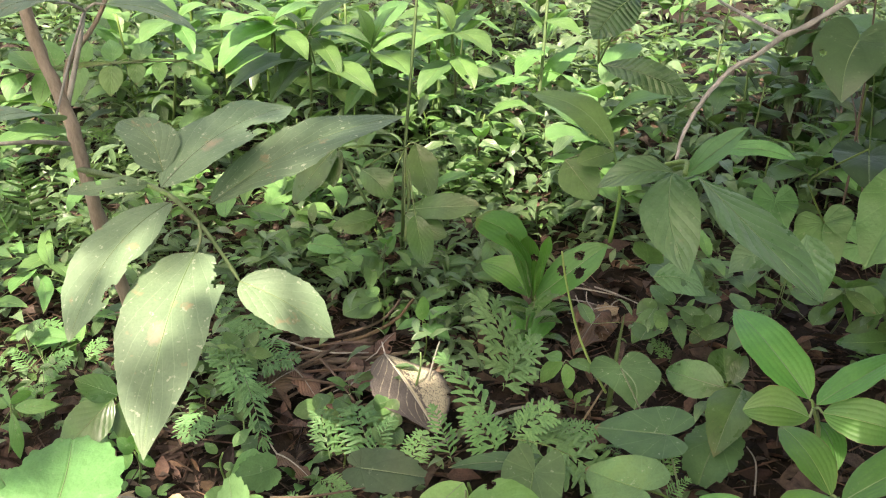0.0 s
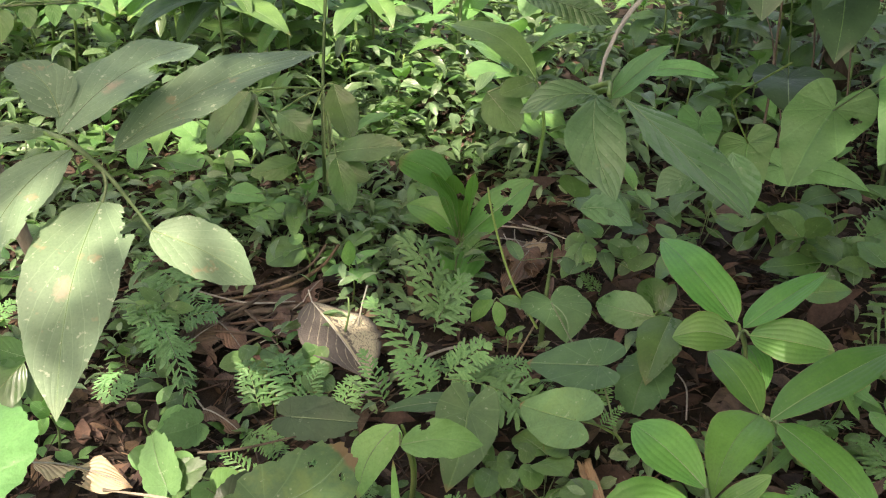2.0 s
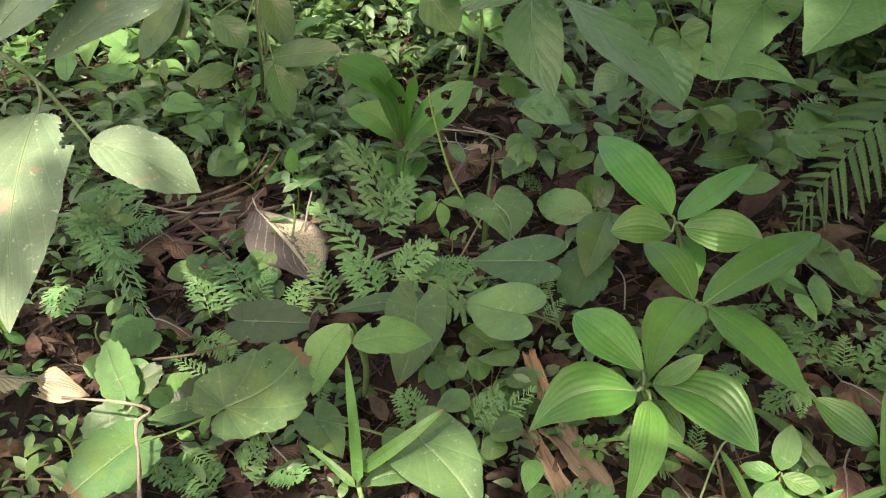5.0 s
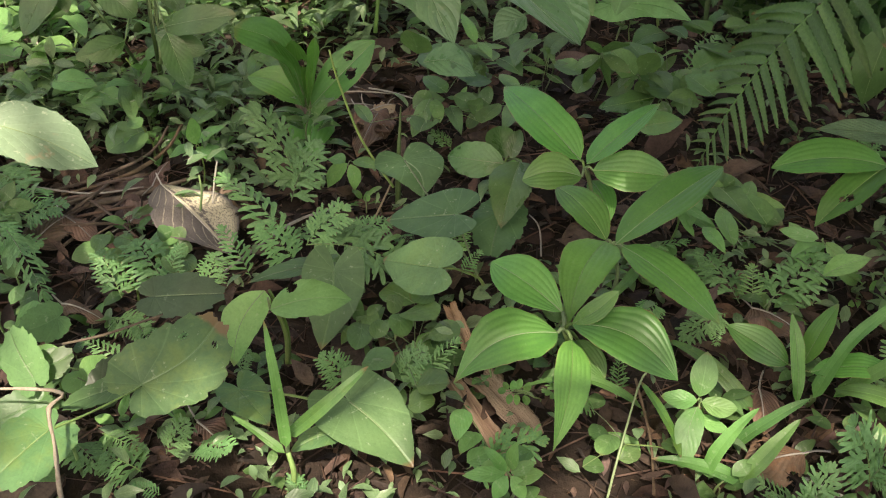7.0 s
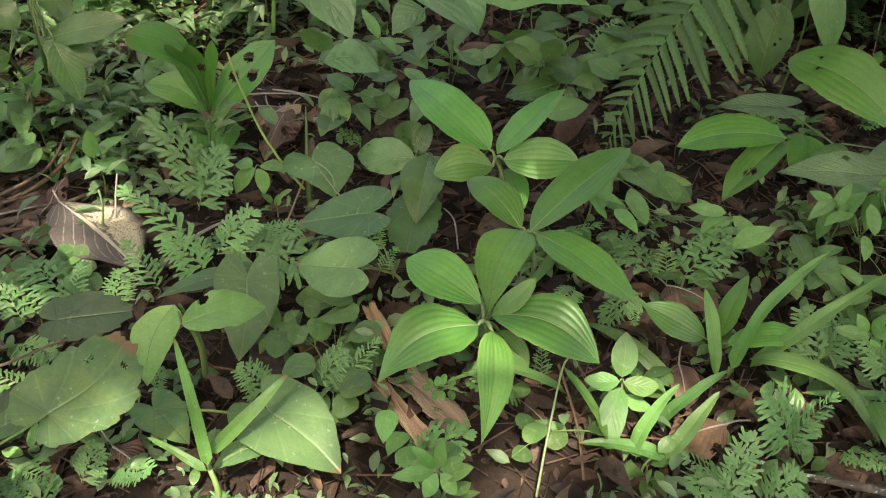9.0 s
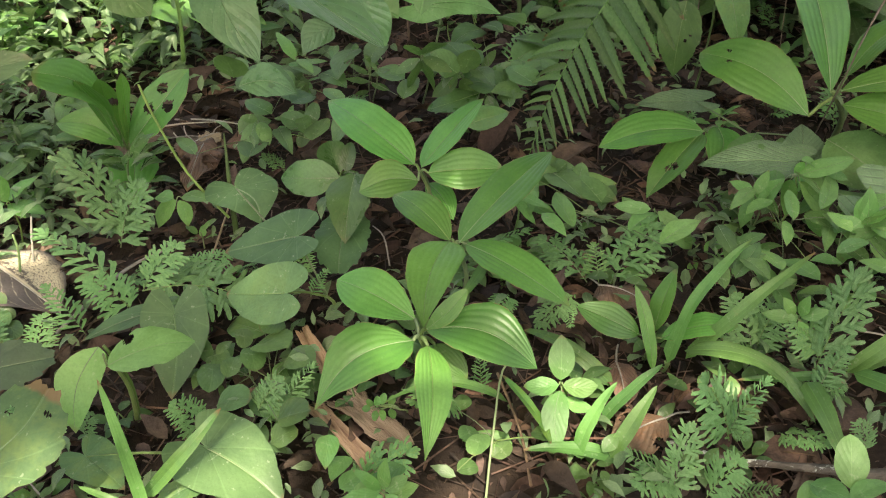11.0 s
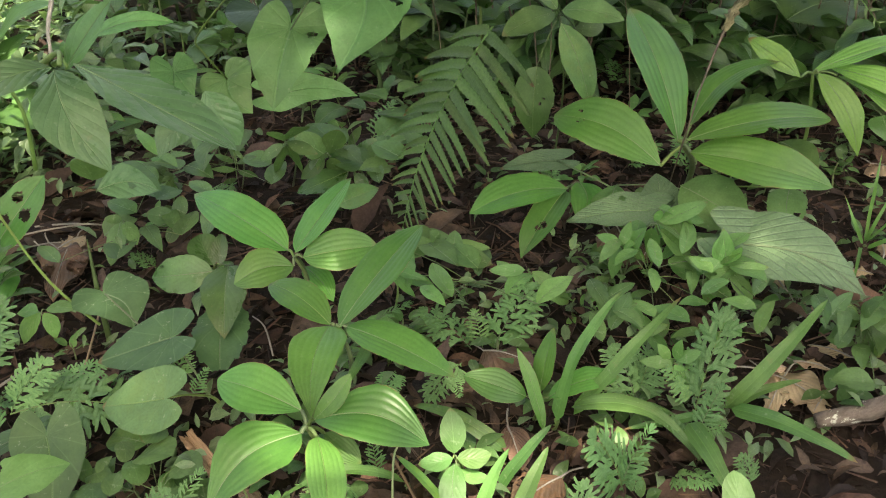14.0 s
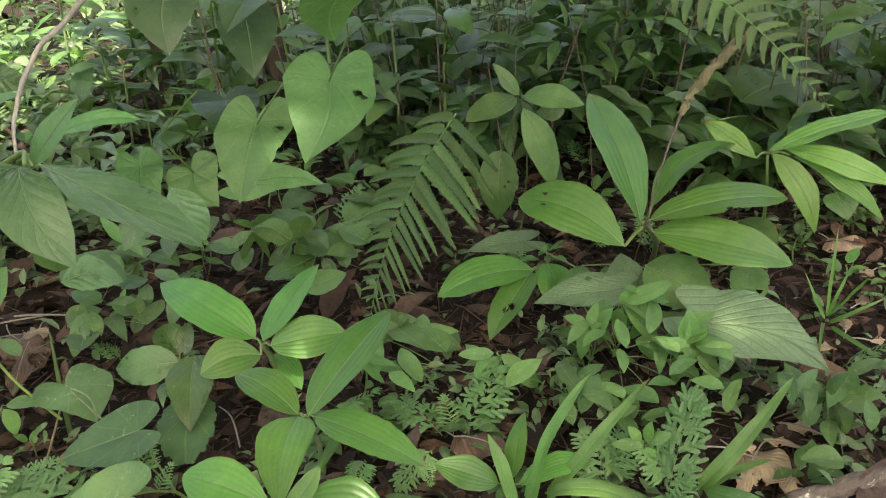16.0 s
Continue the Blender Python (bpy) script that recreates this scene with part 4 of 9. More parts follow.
herb("glossy_climber", "climber with long dark glossy leaves on a twig", "climber", (0.384, 1.038, 0.643), (0.389, 0.935, 0.664), [
    (0.398, 0.904, 0.672, -142.8, -22.8, 0.185, 0.088, -10, 0.05, -0.076, 0.55),
    (0.397, 1.049, 0.62, -172.3, -40.4, 0.139, 0.074, 10, 0.1, -0.093, 0.46),
    (0.388, 0.986, 0.645, 101.2, -9.2, 0.094, 0.039, -30, 0.12, -0.041, 0.46),
    (0.514, 0.882, 0.62, -141.8, -61.8, 0.068, 0.045, 40, 0.08, -0.036, 0.47),
    (0.537, 1.07, 0.5, 92.4, -33.1, 0.055, 0.044, -40, 0.06, -0.16, 0.36),
    (0.448, 1.367, 0.3, -83.0, -22.3, 0.106, 0.053, 45, 0.06, 0.127, 0.4),
], M_LONG, "lance", petioles=False, stem=0.003, fold=0.2, wave=0.015)
herb("glossy_climber", "climber shoot with folded bright leaves", "climber", (0.396, 1.029, 0.643), (0.405, 0.999, 0.636), [
    (0.403, 1.003, 0.633, -98.4, 46.2, 0.093, 0.037, 30, 0.1, -0.074, 0.49),
    (0.45, 1.068, 0.64, -114.6, 6.0, 0.096, 0.029, 30, 0.16, -0.014, 0.51),
], M_VINE, "lance", stem=0.003, fold=0.25)
herb("glossy_climber", "climber shoot with a dark upright glossy leaf", "climber", (0.372, 1.395, 0.36), (0.365, 1.407, 0.515), [
    (0.362, 1.38, 0.527, 59.3, 22.6, 0.17, 0.075, -15, 0.08, -0.114, 0.52),
    (0.285, 1.38, 0.505, -135.9, -34.3, 0.084, 0.067, 30, 0.06, -0.004, 0.48),
    (0.361, 1.38, 0.523, 123.6, -6.5, 0.073, 0.043, -25, 0.06, 0.043, 0.45),
], M_OVATE, "ovate", stem=0.003)
herb("glossy_climber", "climber with a shiny corrugated toothed leaf", "climber", (0.32, 1.832, 0.743), (0.365, 1.79, 0.56), [
    (0.374, 1.8, 0.553, -108.7, -13.1, 0.192, 0.064, 40, 0.1, 0.003, 0.47),
    (0.386, 1.45, 0.761, 125.8, -35.5, 0.105, 0.083, -30, 0.1, -0.028, 0.51),
], M_RIBBED, "lance", stem=0.003, fold=0.12)

# heart-leaved vine
herb("heart_leaf_vine", "hanging vine with bright holed heart-shaped leaves", "vine", (0.863, 1.039, 0.82), (0.793, 0.994, 0.711), [
    (0.754, 0.96, 0.667, 132.2, -32.4, 0.125, 0.12, 0, 0.06, 0.121),
    (0.676, 1.02, 0.613, 137.2, -36.0, 0.116, 0.097, 0, 0.06, -0.005),
    (0.534, 1.066, 0.577, 175.3, -37.1, 0.078, 0.058, 0, 0.06, -0.112),
    (0.595, 1.054, 0.556, -171.4, -29.9, 0.062, 0.073, 20, 0.06, -0.16),
    (0.736, 0.879, 0.785, -18.1, -47.8, 0.088, 0.079, -5, 0.06, 0.084),
    (0.751, 1.288, 0.412, -108.0, -9.8, 0.13, 0.059, 45, 0.08, 0.07),
], M_VINE, "heart", petioles=False, stem=0.001, ribs=False, wave=0.05, fold=0.12, bites={0: [(0.20, 0.60, 0.045), (0.25, 0.70, 0.035)], 1: [(0.08, 0.62, 0.05), (0.42, 0.9, 0.04), (0.5, 0.85, 0.02)]})
twig("vine_stalk", "thin pale green stalk of a heart-leaved vine", "stalk", [(0.752, 0.956, 0.667), (0.75, 0.924, 0.7), (0.744, 0.873, 0.75)], [0.0011, 0.0011, 0.0011], M_STEM)
twig("vine_stalk", "thin pale green stalk of a heart-leaved vine", "stalk", [(0.676, 1.018, 0.613), (0.675, 0.983, 0.64), (0.672, 0.916, 0.69)], [0.0011, 0.0011, 0.0011], M_STEM)
twig("vine_stalk", "thin pale green stalk of a heart-leaved vine", "stalk", [(0.595, 1.054, 0.556), (0.569, 1.045, 0.6), (0.557, 1.02, 0.63), (0.579, 0.933, 0.7)], [0.0011, 0.0011, 0.0011, 0.0011], M_STEM)
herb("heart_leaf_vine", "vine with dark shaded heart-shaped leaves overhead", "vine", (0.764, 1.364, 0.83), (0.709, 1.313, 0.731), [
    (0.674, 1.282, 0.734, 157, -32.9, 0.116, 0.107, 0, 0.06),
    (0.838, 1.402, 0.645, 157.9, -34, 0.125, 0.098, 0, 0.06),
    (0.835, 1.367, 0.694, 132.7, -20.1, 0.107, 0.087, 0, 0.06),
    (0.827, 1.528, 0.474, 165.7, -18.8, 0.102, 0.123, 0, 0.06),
], M_SHADED_VINE, "heart", stem=0.0018, fold=0.12)

# quilted grey-green leaves
herb("quilted_herb", "low herb with quilted grey-green heart-shaped leaves", "herb", (1.414, 1.068, 0), (1.404, 1.053, 0.06), [
    (1.353, 1.027, 0.1, 57.6, -7.3, 0.157, 0.114, -5, 0.06, 0.016),
    (1.395, 1.036, 0.09, -34.9, 33.1, 0.073, 0.084, 0, 0.06, -0.032),
    (1.345, 1.29, 0.1, 71.2, 0.0, 0.129, 0.065, -20, 0.06, 0.014),
], M_QUILT, "heart", fold=0.15)
herb("quilted_herb", "single large quilted grey-green pointed leaf", "herb", (1.44, 0.882, 0), (1.43, 0.867, 0.09), [
    (1.381, 0.82, 0.12, -149.6, -13.6, 0.213, 0.18, 10, 0.08, 0.079),
], M_QUILT, "heart", fold=0.12)
herb("low_herb", "shaded herb with dark oval leaves under the tall one", "herb", (1.53, 1.072, 0), (1.497, 1.061, 0.08), [
    (1.431, 1.021, 0.13, -164.3, -15.3, 0.152, 0.114, 30, 0.07, 0.002, 0.45),
    (1.634, 0.923, 0.1, 130.3, -20.5, 0.114, 0.076, 0, 0.07, -0.05, 0.38),
    (1.385, 1.148, 0.09, 128.3, -21.5, 0.109, 0.072, 0, 0.07, -0.036, 0.54),
    (1.678, 0.994, 0.16, 172.2, -11.4, 0.101, 0.061, 25, 0.06, 0.05, 0.5),
], M_OVATE, "ovate", fold=0.1)
herb("low_herb", "shaded herb with broad dark leaves by the bank", "herb", (2.31, 1.444, 0), (2.191, 1.361, 0.16), [
    (2.117, 1.348, 0.22, -110.9, 5.4, 0.211, 0.304, 0, 0.1),
    (2.264, 1.48, 0.2, 83.8, -8, 0.144, 0.204, 0, 0.1),
    (2.174, 1.348, 0.16, 96, -42.1, 0.089, 0.134, 0, 0.1),
    (2.03, 1.131, 0.2, -105.4, -18.7, 0.187, 0.266, 0, 0.1),
    (2.062, 1.016, 0.1, 150.2, -30.7, 0.078, 0.085, 0, 0.05),
    (1.758, 1.167, 0.3, -111.1, -34.6, 0.176, 0.149, 0, 0.1),
], M_GLOSS, "ovate", fold=0.12)

# grass tufts
herb("grass_tuft", "loose tuft of broad arching grass blades", "grass", (0.915, 0.764, 0), (0.905, 0.749, 0.025), [
    (0.902, 0.742, 0.03, -80.3, 51.1, 0.219, 0.022, 0, 0.12, 0.026),
    (0.931, 0.738, 0.03, -98.0, 41.7, 0.241, 0.022, 15, 0.08, -0.022),
    (0.925, 0.737, 0.05, -149.9, -8.6, 0.201, 0.025, 15, 0.2, 0.104),
    (0.81, 0.742, 0.02, 24.0, 3.4, 0.168, 0.022, -20, 0.22, -0.005),
    (0.696, 0.654, 0.02, -75.7, 57.0, 0.119, 0.021, 5, 0.08, 0.026),
    (0.751, 0.681, 0.04, -96.3, 44.4, 0.114, 0.018, 15, 0.06, 0.0),
    (0.736, 0.633, 0.02, -73.0, 44.2, 0.115, 0.022, 10, 0.06, -0.009),
    (0.683, 0.663, 0.02, 11.8, 16.3, 0.143, 0.016, 0, 0.1, 0.026),
    (0.736, 0.637, 0.02, 64.8, 4.9, 0.116, 0.021, -15, 0.08, -0.022),
], M_BLADE, "blade", fold=0.35, stem=0.004, group="grass tufts", petioles=False)
herb("grass_tuft", "loose tuft of broad arching grass blades", "grass", (1.139, 0.63, 0), (1.129, 0.615, 0.025), [
    (1.126, 0.616, 0.03, -102.0, 46.5, 0.221, 0.024, 20, 0.06, -0.033),
    (1.124, 0.605, 0.04, -157.9, -3.1, 0.183, 0.023, 25, 0.14, -0.0),
    (1.042, 0.613, 0.05, 164.4, -12.7, 0.137, 0.03, 15, 0.1, 0.003),
    (1.105, 0.62, 0.03, 68.9, 0.0, 0.143, 0.016, -25, 0.12, 0.041),
    (1.131, 0.613, 0.03, -121.5, 26.3, 0.113, 0.016, 20, 0.1, 0.019),
], M_BLADE, "blade", fold=0.35, stem=0.004, group="grass tufts", petioles=False)
herb("grass_tuft", "few low arching grass blades over the litter", "grass", (0.664, 0.788, 0), (0.654, 0.773, 0.02), [
    (0.652, 0.771, 0.03, 70.9, 3.1, 0.184, 0.017, -10, 0.28, -0.015),
    (0.684, 0.729, 0.03, 160.3, 16.5, 0.071, 0.014, 5, 0.05, -0.034),
    (0.627, 0.709, 0.02, 60.5, -0.0, 0.069, 0.024, -15, 0.1, -0.042),
    (0.738, 1.031, 0.06, 129.9, 0.0, 0.136, 0.019, -25, 0.2, 0.019),
], M_BLADE, "blade", fold=0.35, stem=0.003, group="grass tufts", petioles=False)
herb("grass_tuft", "thin tuft of olive grass blades by the bank", "grass", (1.711, 0.788, 0.0), (1.696, 0.781, 0.015), [
    (1.703, 0.786, 0.02, -45.8, 78.5, 0.184, 0.0072, 0, 0.08, 0.02),
    (1.705, 0.785, 0.02, -95.0, 65.6, 0.121, 0.0066, 20, 0.12, -0.018),
    (1.692, 0.782, 0.02, 33.0, 62.4, 0.113, 0.0072, -55, 0.12, 0.051),
    (1.687, 0.768, 0.02, -154.0, 43.0, 0.117, 0.0083, 55, 0.16, -0.034),
    (1.663, 0.768, 0.03, 120.2, -4.8, 0.12, 0.0072, 0, 0.2, -0.008),
    (1.664, 0.752, 0.03, 174.2, -3.9, 0.149, 0.0088, 45, 0.16, -0.019),
    (1.703, 0.781, 0.02, -176.5, 62.9, 0.135, 0.0072, -55, 0.1, 0.055),
], M_BLADE, "blade", fold=0.35, stem=0.003, group="grass tufts", petioles=False)
herb("broadleaf_herb", "low bright pleated seedling between grass blades", "herb", (0.902, 0.796, 0), (0.892, 0.781, 0.04), [
    (0.871, 0.777, 0.07, 46.9, 17.4, 0.1, 0.048, -30, 0.08, 0.004, 0.48),
    (0.899, 0.781, 0.06, -62.4, 61.2, 0.103, 0.04, -20, 0.06, -0.019, 0.49),
    (0.902, 0.765, 0.06, -112.3, 10.2, 0.113, 0.046, 15, 0.08, 0.049, 0.51),
    (0.873, 0.737, 0.03, -7.4, 50.4, 0.13, 0.025, 0, 0.05, -0.014, 0.47),
], M_PLEAT, "ovate", pleats=8, fold=0.15, stem=0.003)
herb("leafy_seedling", "seedling with five rounded leaves", "seedling", (0.725, 0.751, 0), (0.715, 0.736, 0.07), [
    (0.714, 0.736, 0.08, -27.6, 51.9, 0.063, 0.037, 0, 0.06, -0.008, 0.46),
    (0.708, 0.73, 0.08, 68.6, 0.0, 0.049, 0.029, -20, 0.06, 0.061, 0.49),
    (0.712, 0.727, 0.08, -116.3, 0.0, 0.048, 0.029, 20, 0.06, -0.102, 0.48),
    (0.709, 0.728, 0.07, 150.4, -30.4, 0.079, 0.037, 0, 0.08, -0.078, 0.44),
    (0.709, 0.722, 0.06, -128.2, -12.9, 0.045, 0.027, 0, 0.06, -0.16, 0.5),
], M_BRIGHT, "obovate", stem=0.002)
twig("dry_stalk", "thin pale yellow-green bent stalk", "stalk", [(0.55, 0.636, 0.01), (0.594, 0.703, 0.06), (0.627, 0.743, 0.13), (0.655, 0.748, 0.13)], [0.0018, 0.0016, 0.0014, 0.001], M_STEM)

# thin climbing stems of the middle distance
twig("thin_stem", "thin dark upright stem", "stalk", [(-0.06, 1.895, 0.02), (-0.038, 1.765, 0.217), (-0.041, 1.855, 0.357), (-0.032, 1.931, 0.529), (-0.025, 2.02, 0.708)], [0.005, 0.0045, 0.004, 0.0035, 0.003], M_DARKSTEM)
twig("thin_stem", "thin dark leaning stem", "stalk", [(-0.092, 1.953, 0.02), (-0.108, 1.742, 0.239), (-0.162, 1.771, 0.331), (-0.189, 1.781, 0.372)], [0.004, 0.0035, 0.003, 0.0025], M_DARKSTEM)
twig("thin_stem", "pale green stalk crossing the nibbled herb", "stalk", [(0.389, 1.367, 0.05), (0.34, 1.439, 0.12), (0.309, 1.482, 0.22), (0.298, 1.492, 0.28)], [0.0028, 0.0026, 0.0022, 0.002], M_STEM)
twig("thin_stem", "dark green pointed spathe standing in the litter", "stalk", [(0.397, 1.372, 0), (0.404, 1.399, 0.08), (0.418, 1.439, 0.18)], [0.006, 0.005, 0.001], M_DARKSTEM)
herb("leafy_seedling", "stem with hanging ovate leaves", "seedling", (-0.033, 1.744, 0.172), (-0.04, 1.84, 0.346), [
    (-0.015, 1.83, 0.361, -151.0, -50.9, 0.127, 0.067, 10, 0.06, -0.019, 0.49),
    (-0.178, 1.76, 0.371, 124.5, -45.1, 0.15, 0.069, -30, 0.06, -0.009, 0.49),
    (-0.177, 1.78, 0.361, 176.0, -47.3, 0.089, 0.051, 0, 0.06, -0.115, 0.48),
    (-0.001, 1.68, 0.257, -160.8, -44.4, 0.119, 0.055, 0, 0.06, -0.004, 0.48),
    (-0.088, 1.72, 0.23, 113.5, -6.8, 0.101, 0.055, -50, 0.08, 0.034, 0.49),
    (-0.124, 1.75, 0.327, -125.7, -26.0, 0.095, 0.067, 25, 0.06, 0.034, 0.52),
    (-0.026, 1.7, 0.247, -113.3, -16.6, 0.105, 0.058, 40, 0.06, -0.045, 0.51),
    (-0.021, 1.72, 0.249, -104.3, 11.6, 0.165, 0.074, 35, 0.08, -0.033, 0.53),
], M_GLOSS, "ovate", stem=0.003)
herb("leafy_seedling", "small seedling with pointed hanging leaf", "seedling", (0.528, 1.805, 0), (0.485, 1.608, 0.2), [
    (0.486, 1.613, 0.2, -125.5, -14.1, 0.123, 0.116, 0, 0.08),
    (0.472, 1.569, 0.22, 141.5, 64, 0.067, 0.071, 0, 0.08),
], M_OVATE, "ovate", stem=0.002)
herb("leafy_seedling", "small round-leaved seedling by a fallen twig", "seedling", (-0.073, 1.641, 0), (-0.072, 1.613, 0.08), [
    (-0.071, 1.625, 0.08, 116.5, -13.2, 0.088, 0.123, 0, 0.06),
    (-0.076, 1.602, 0.1, 63.4, 21.1, 0.028, 0.042, 0, 0.05),
], M_OVATE, "elliptic", stem=0.002)
herb("leafy_seedling", "slender seedling with narrow light leaves", "seedling", (0.028, 1.513, 0), (0.031, 1.508, 0.1), [
    (0.031, 1.512, 0.1, -145.9, 87.6, 0.06, 0.03, 0, 0.05),
    (0.035, 1.516, 0.1, -69.9, 18.5, 0.063, 0.036, 0, 0.08),
    (0.028, 1.508, 0.1, 93.7, -21.3, 0.055, 0.041, 0, 0.08),
    (0.04, 1.497, 0.1, -114.6, -20.3, 0.058, 0.037, 0, 0.08),
    (0.034, 1.504, 0.1, -141.3, -29.5, 0.041, 0.023, 0, 0.08),
], M_BRIGHT, "lance", stem=0.0015)
herb("leafy_seedling", "slender seedling with drooping light leaves", "seedling", (0.314, 1.443, 0), (0.307, 1.383, 0.1), [
    (0.307, 1.389, 0.1, 109.6, -42.6, 0.059, 0.043, 0, 0.1),
    (0.312, 1.385, 0.1, -163.2, -74.1, 0.052, 0.027, 0, 0.1),
    (0.317, 1.392, 0.1, -113.1, -10.1, 0.057, 0.039, 0, 0.1),
    (0.304, 1.393, 0.1, 61, 0, 0.035, 0.036, 0, 0.1),
], M_BRIGHT, "lance", stem=0.0015)

# small pinnate seedling and sticks in the open litter
herb("pinnate_seedling", "tiny seedling with a feather of paired round leaflets", "seedling", (0.518, 0.838, 0), (0.502, 0.805, 0.05), [
    (0.491, 0.816, 0.05, -34.9, 15, 0.019, 0.011, 0, 0.03),
    (0.482, 0.824, 0.05, -32.2, 15.2, 0.019, 0.011, 0, 0.03),
    (0.474, 0.823, 0.05, -22.1, 16, 0.018, 0.01, 0, 0.03),
    (0.489, 0.812, 0.05, -179, -18.6, 0.016, 0.011, 0, 0.03),
    (0.478, 0.816, 0.05, 168.5, -16.7, 0.017, 0.01, 0, 0.03),
    (0.47, 0.818, 0.05, 154, -18.3, 0.016, 0.01, 0, 0.03),
    (0.465, 0.824, 0.05, 63.4, 0, 0.012, 0.013, 0, 0.03),
    (0.469, 0.827, 0.05, 18.5, 22.3, 0.013, 0.011, 0, 0.03),
], M_BRIGHT, "elliptic", stem=0.0012)
twig("fallen_twig", "long dark stick in the open litter", "stick", [(-0.238, 1.525, 0.01), (-0.118, 1.538, 0.03), (-0.041, 1.583, 0.05), (-0.002, 1.632, 0.08)], [0.0045, 0.0042, 0.0036, 0.003], M_BARK, jitter=0.2)
twig("fallen_twig", "dark rotting stick in the open litter", "stick", [(-0.188, 1.47, 0.015), (-0.095, 1.482, 0.02), (0.001, 1.502, 0.03)], [0.006, 0.0055, 0.004], M_BARK, jitter=0.3)
twig("fallen_twig", "pale dry straw in the open litter", "stick", [(-0.156, 1.366, 0.02), (-0.105, 1.409, 0.02), (-0.066, 1.414, 0.03)], [0.0018, 0.0018, 0.0014], M_PALE)
twig("fallen_twig", "dark root loop in the open litter", "stick", [(-0.241, 1.432, 0.01), (-0.167, 1.443, 0.05), (-0.139, 1.53, 0.03)], [0.003, 0.003, 0.0026], M_BARK, jitter=0.2)
twig("fallen_twig", "thin bare twig in the open litter", "stick", [(-0.291, 1.551, 0.02), (-0.177, 1.489, 0.03), (-0.078, 1.493, 0.03)], [0.002, 0.002, 0.0014], M_TWIG)
twig("thin_stem", "short dead upright stalk beside the weathered leaf", "stalk", [(0.032, 1.339, 0.05), (0.044, 1.345, 0.1), (0.044, 1.354, 0.13)], [0.0022, 0.002, 0.0016], M_STEM)
twig("thin_stem", "short brown upright stalk beside the weathered leaf", "stalk", [(0.055, 1.358, 0.05), (0.066, 1.377, 0.1), (0.077, 1.378, 0.14)], [0.002, 0.0018, 0.0014], M_TWIG)
herb("leafy_seedling", "single upright bright oval leaf near the stick", "seedling", (0.969, 0.457, 0), (0.959, 0.442, 0.05), [
    (0.956, 0.442, 0.06, -32.8, 36.9, 0.067, 0.042, 0, 0.06, 0.004, 0.49),
], M_BRIGHT, "elliptic", stem=0.002)

# upright pale shoots between the quilted leaves
herb("leafy_seedling", "upright shoot with pale pointed whorled leaves", "seedling", (1.393, 0.973, 0), (1.333, 0.931, 0.14), [
    (1.324, 0.921, 0.15, -131.7, 32.3, 0.037, 0.04, 0, 0.08),
    (1.321, 0.924, 0.15, 66.6, 27.9, 0.043, 0.037, 0, 0.08),
    (1.327, 0.92, 0.14, -178.5, -66.5, 0.065, 0.041, 0, 0.1),
    (1.321, 0.925, 0.14, 62.6, -44.6, 0.071, 0.044, 0, 0.1),
    (1.334, 0.924, 0.14, -127.3, -13.6, 0.042, 0.038, 0, 0.1),
    (1.321, 0.913, 0.09, 44.2, -47.1, 0.041, 0.051, 0, 0.1),
], M_BRIGHT, "lance", stem=0.0018)
herb("leafy_seedling", "upright shoot with pale pointed whorled leaves", "seedling", (1.328, 0.815, 0), (1.29, 0.798, 0.13), [
    (1.278, 0.789, 0.14, -47.8, 75.4, 0.052, 0.022, 0, 0.06),
    (1.291, 0.794, 0.13, -138.8, 9.7, 0.06, 0.031, 0, 0.1),
    (1.282, 0.796, 0.13, 54.6, -31.3, 0.038, 0.031, 0, 0.1),
    (1.284, 0.788, 0.13, -112.2, -46.4, 0.069, 0.044, 0, 0.1),
    (1.288, 0.797, 0.12, 98.6, -75.1, 0.072, 0.027, 0, 0.1),
    (1.276, 0.787, 0.14, -116.8, 27.5, 0.043, 0.023, 0, 0.08),
], M_BRIGHT, "lance", stem=0.0018)
herb("leafy_seedling", "upright shoot with pale pointed whorled leaves", "seedling", (1.249, 0.981, 0), (1.228, 0.966, 0.1), [
    (1.217, 0.955, 0.11, -65.5, 34.9, 0.052, 0.023, 0, 0.06),
    (1.224, 0.965, 0.1, 23.8, 12, 0.048, 0.034, 0, 0.1),
    (1.225, 0.96, 0.1, 96.8, -71.4, 0.063, 0.029, 0, 0.1),
    (1.229, 0.961, 0.1, -136.6, -34.2, 0.053, 0.042, 0, 0.1),
], M_BRIGHT, "lance", stem=0.0016)
herb("leafy_seedling", "upright shoot with eaten narrow leaves", "seedling", (1.431, 0.591, 0), (1.392, 0.589, 0.1), [
    (1.38, 0.583, 0.11, -123.8, 56.1, 0.036, 0.03, 0, 0.08),
    (1.389, 0.589, 0.1, 47, 12, 0.048, 0.033, 0, 0.1),
    (1.386, 0.583, 0.1, -137.2, -67.9, 0.076, 0.068, 0, 0.1),
    (1.38, 0.585, 0.1, 51, -44.1, 0.058, 0.026, 0, 0.1),
    (1.39, 0.584, 0.1, -122.8, -10.8, 0.053, 0.032, 0, 0.1),
], M_OVATE, "lance", stem=0.0016, bites={2: [(0.5, 0.1, 0.08), (0.65, -0.2, 0.06)]})

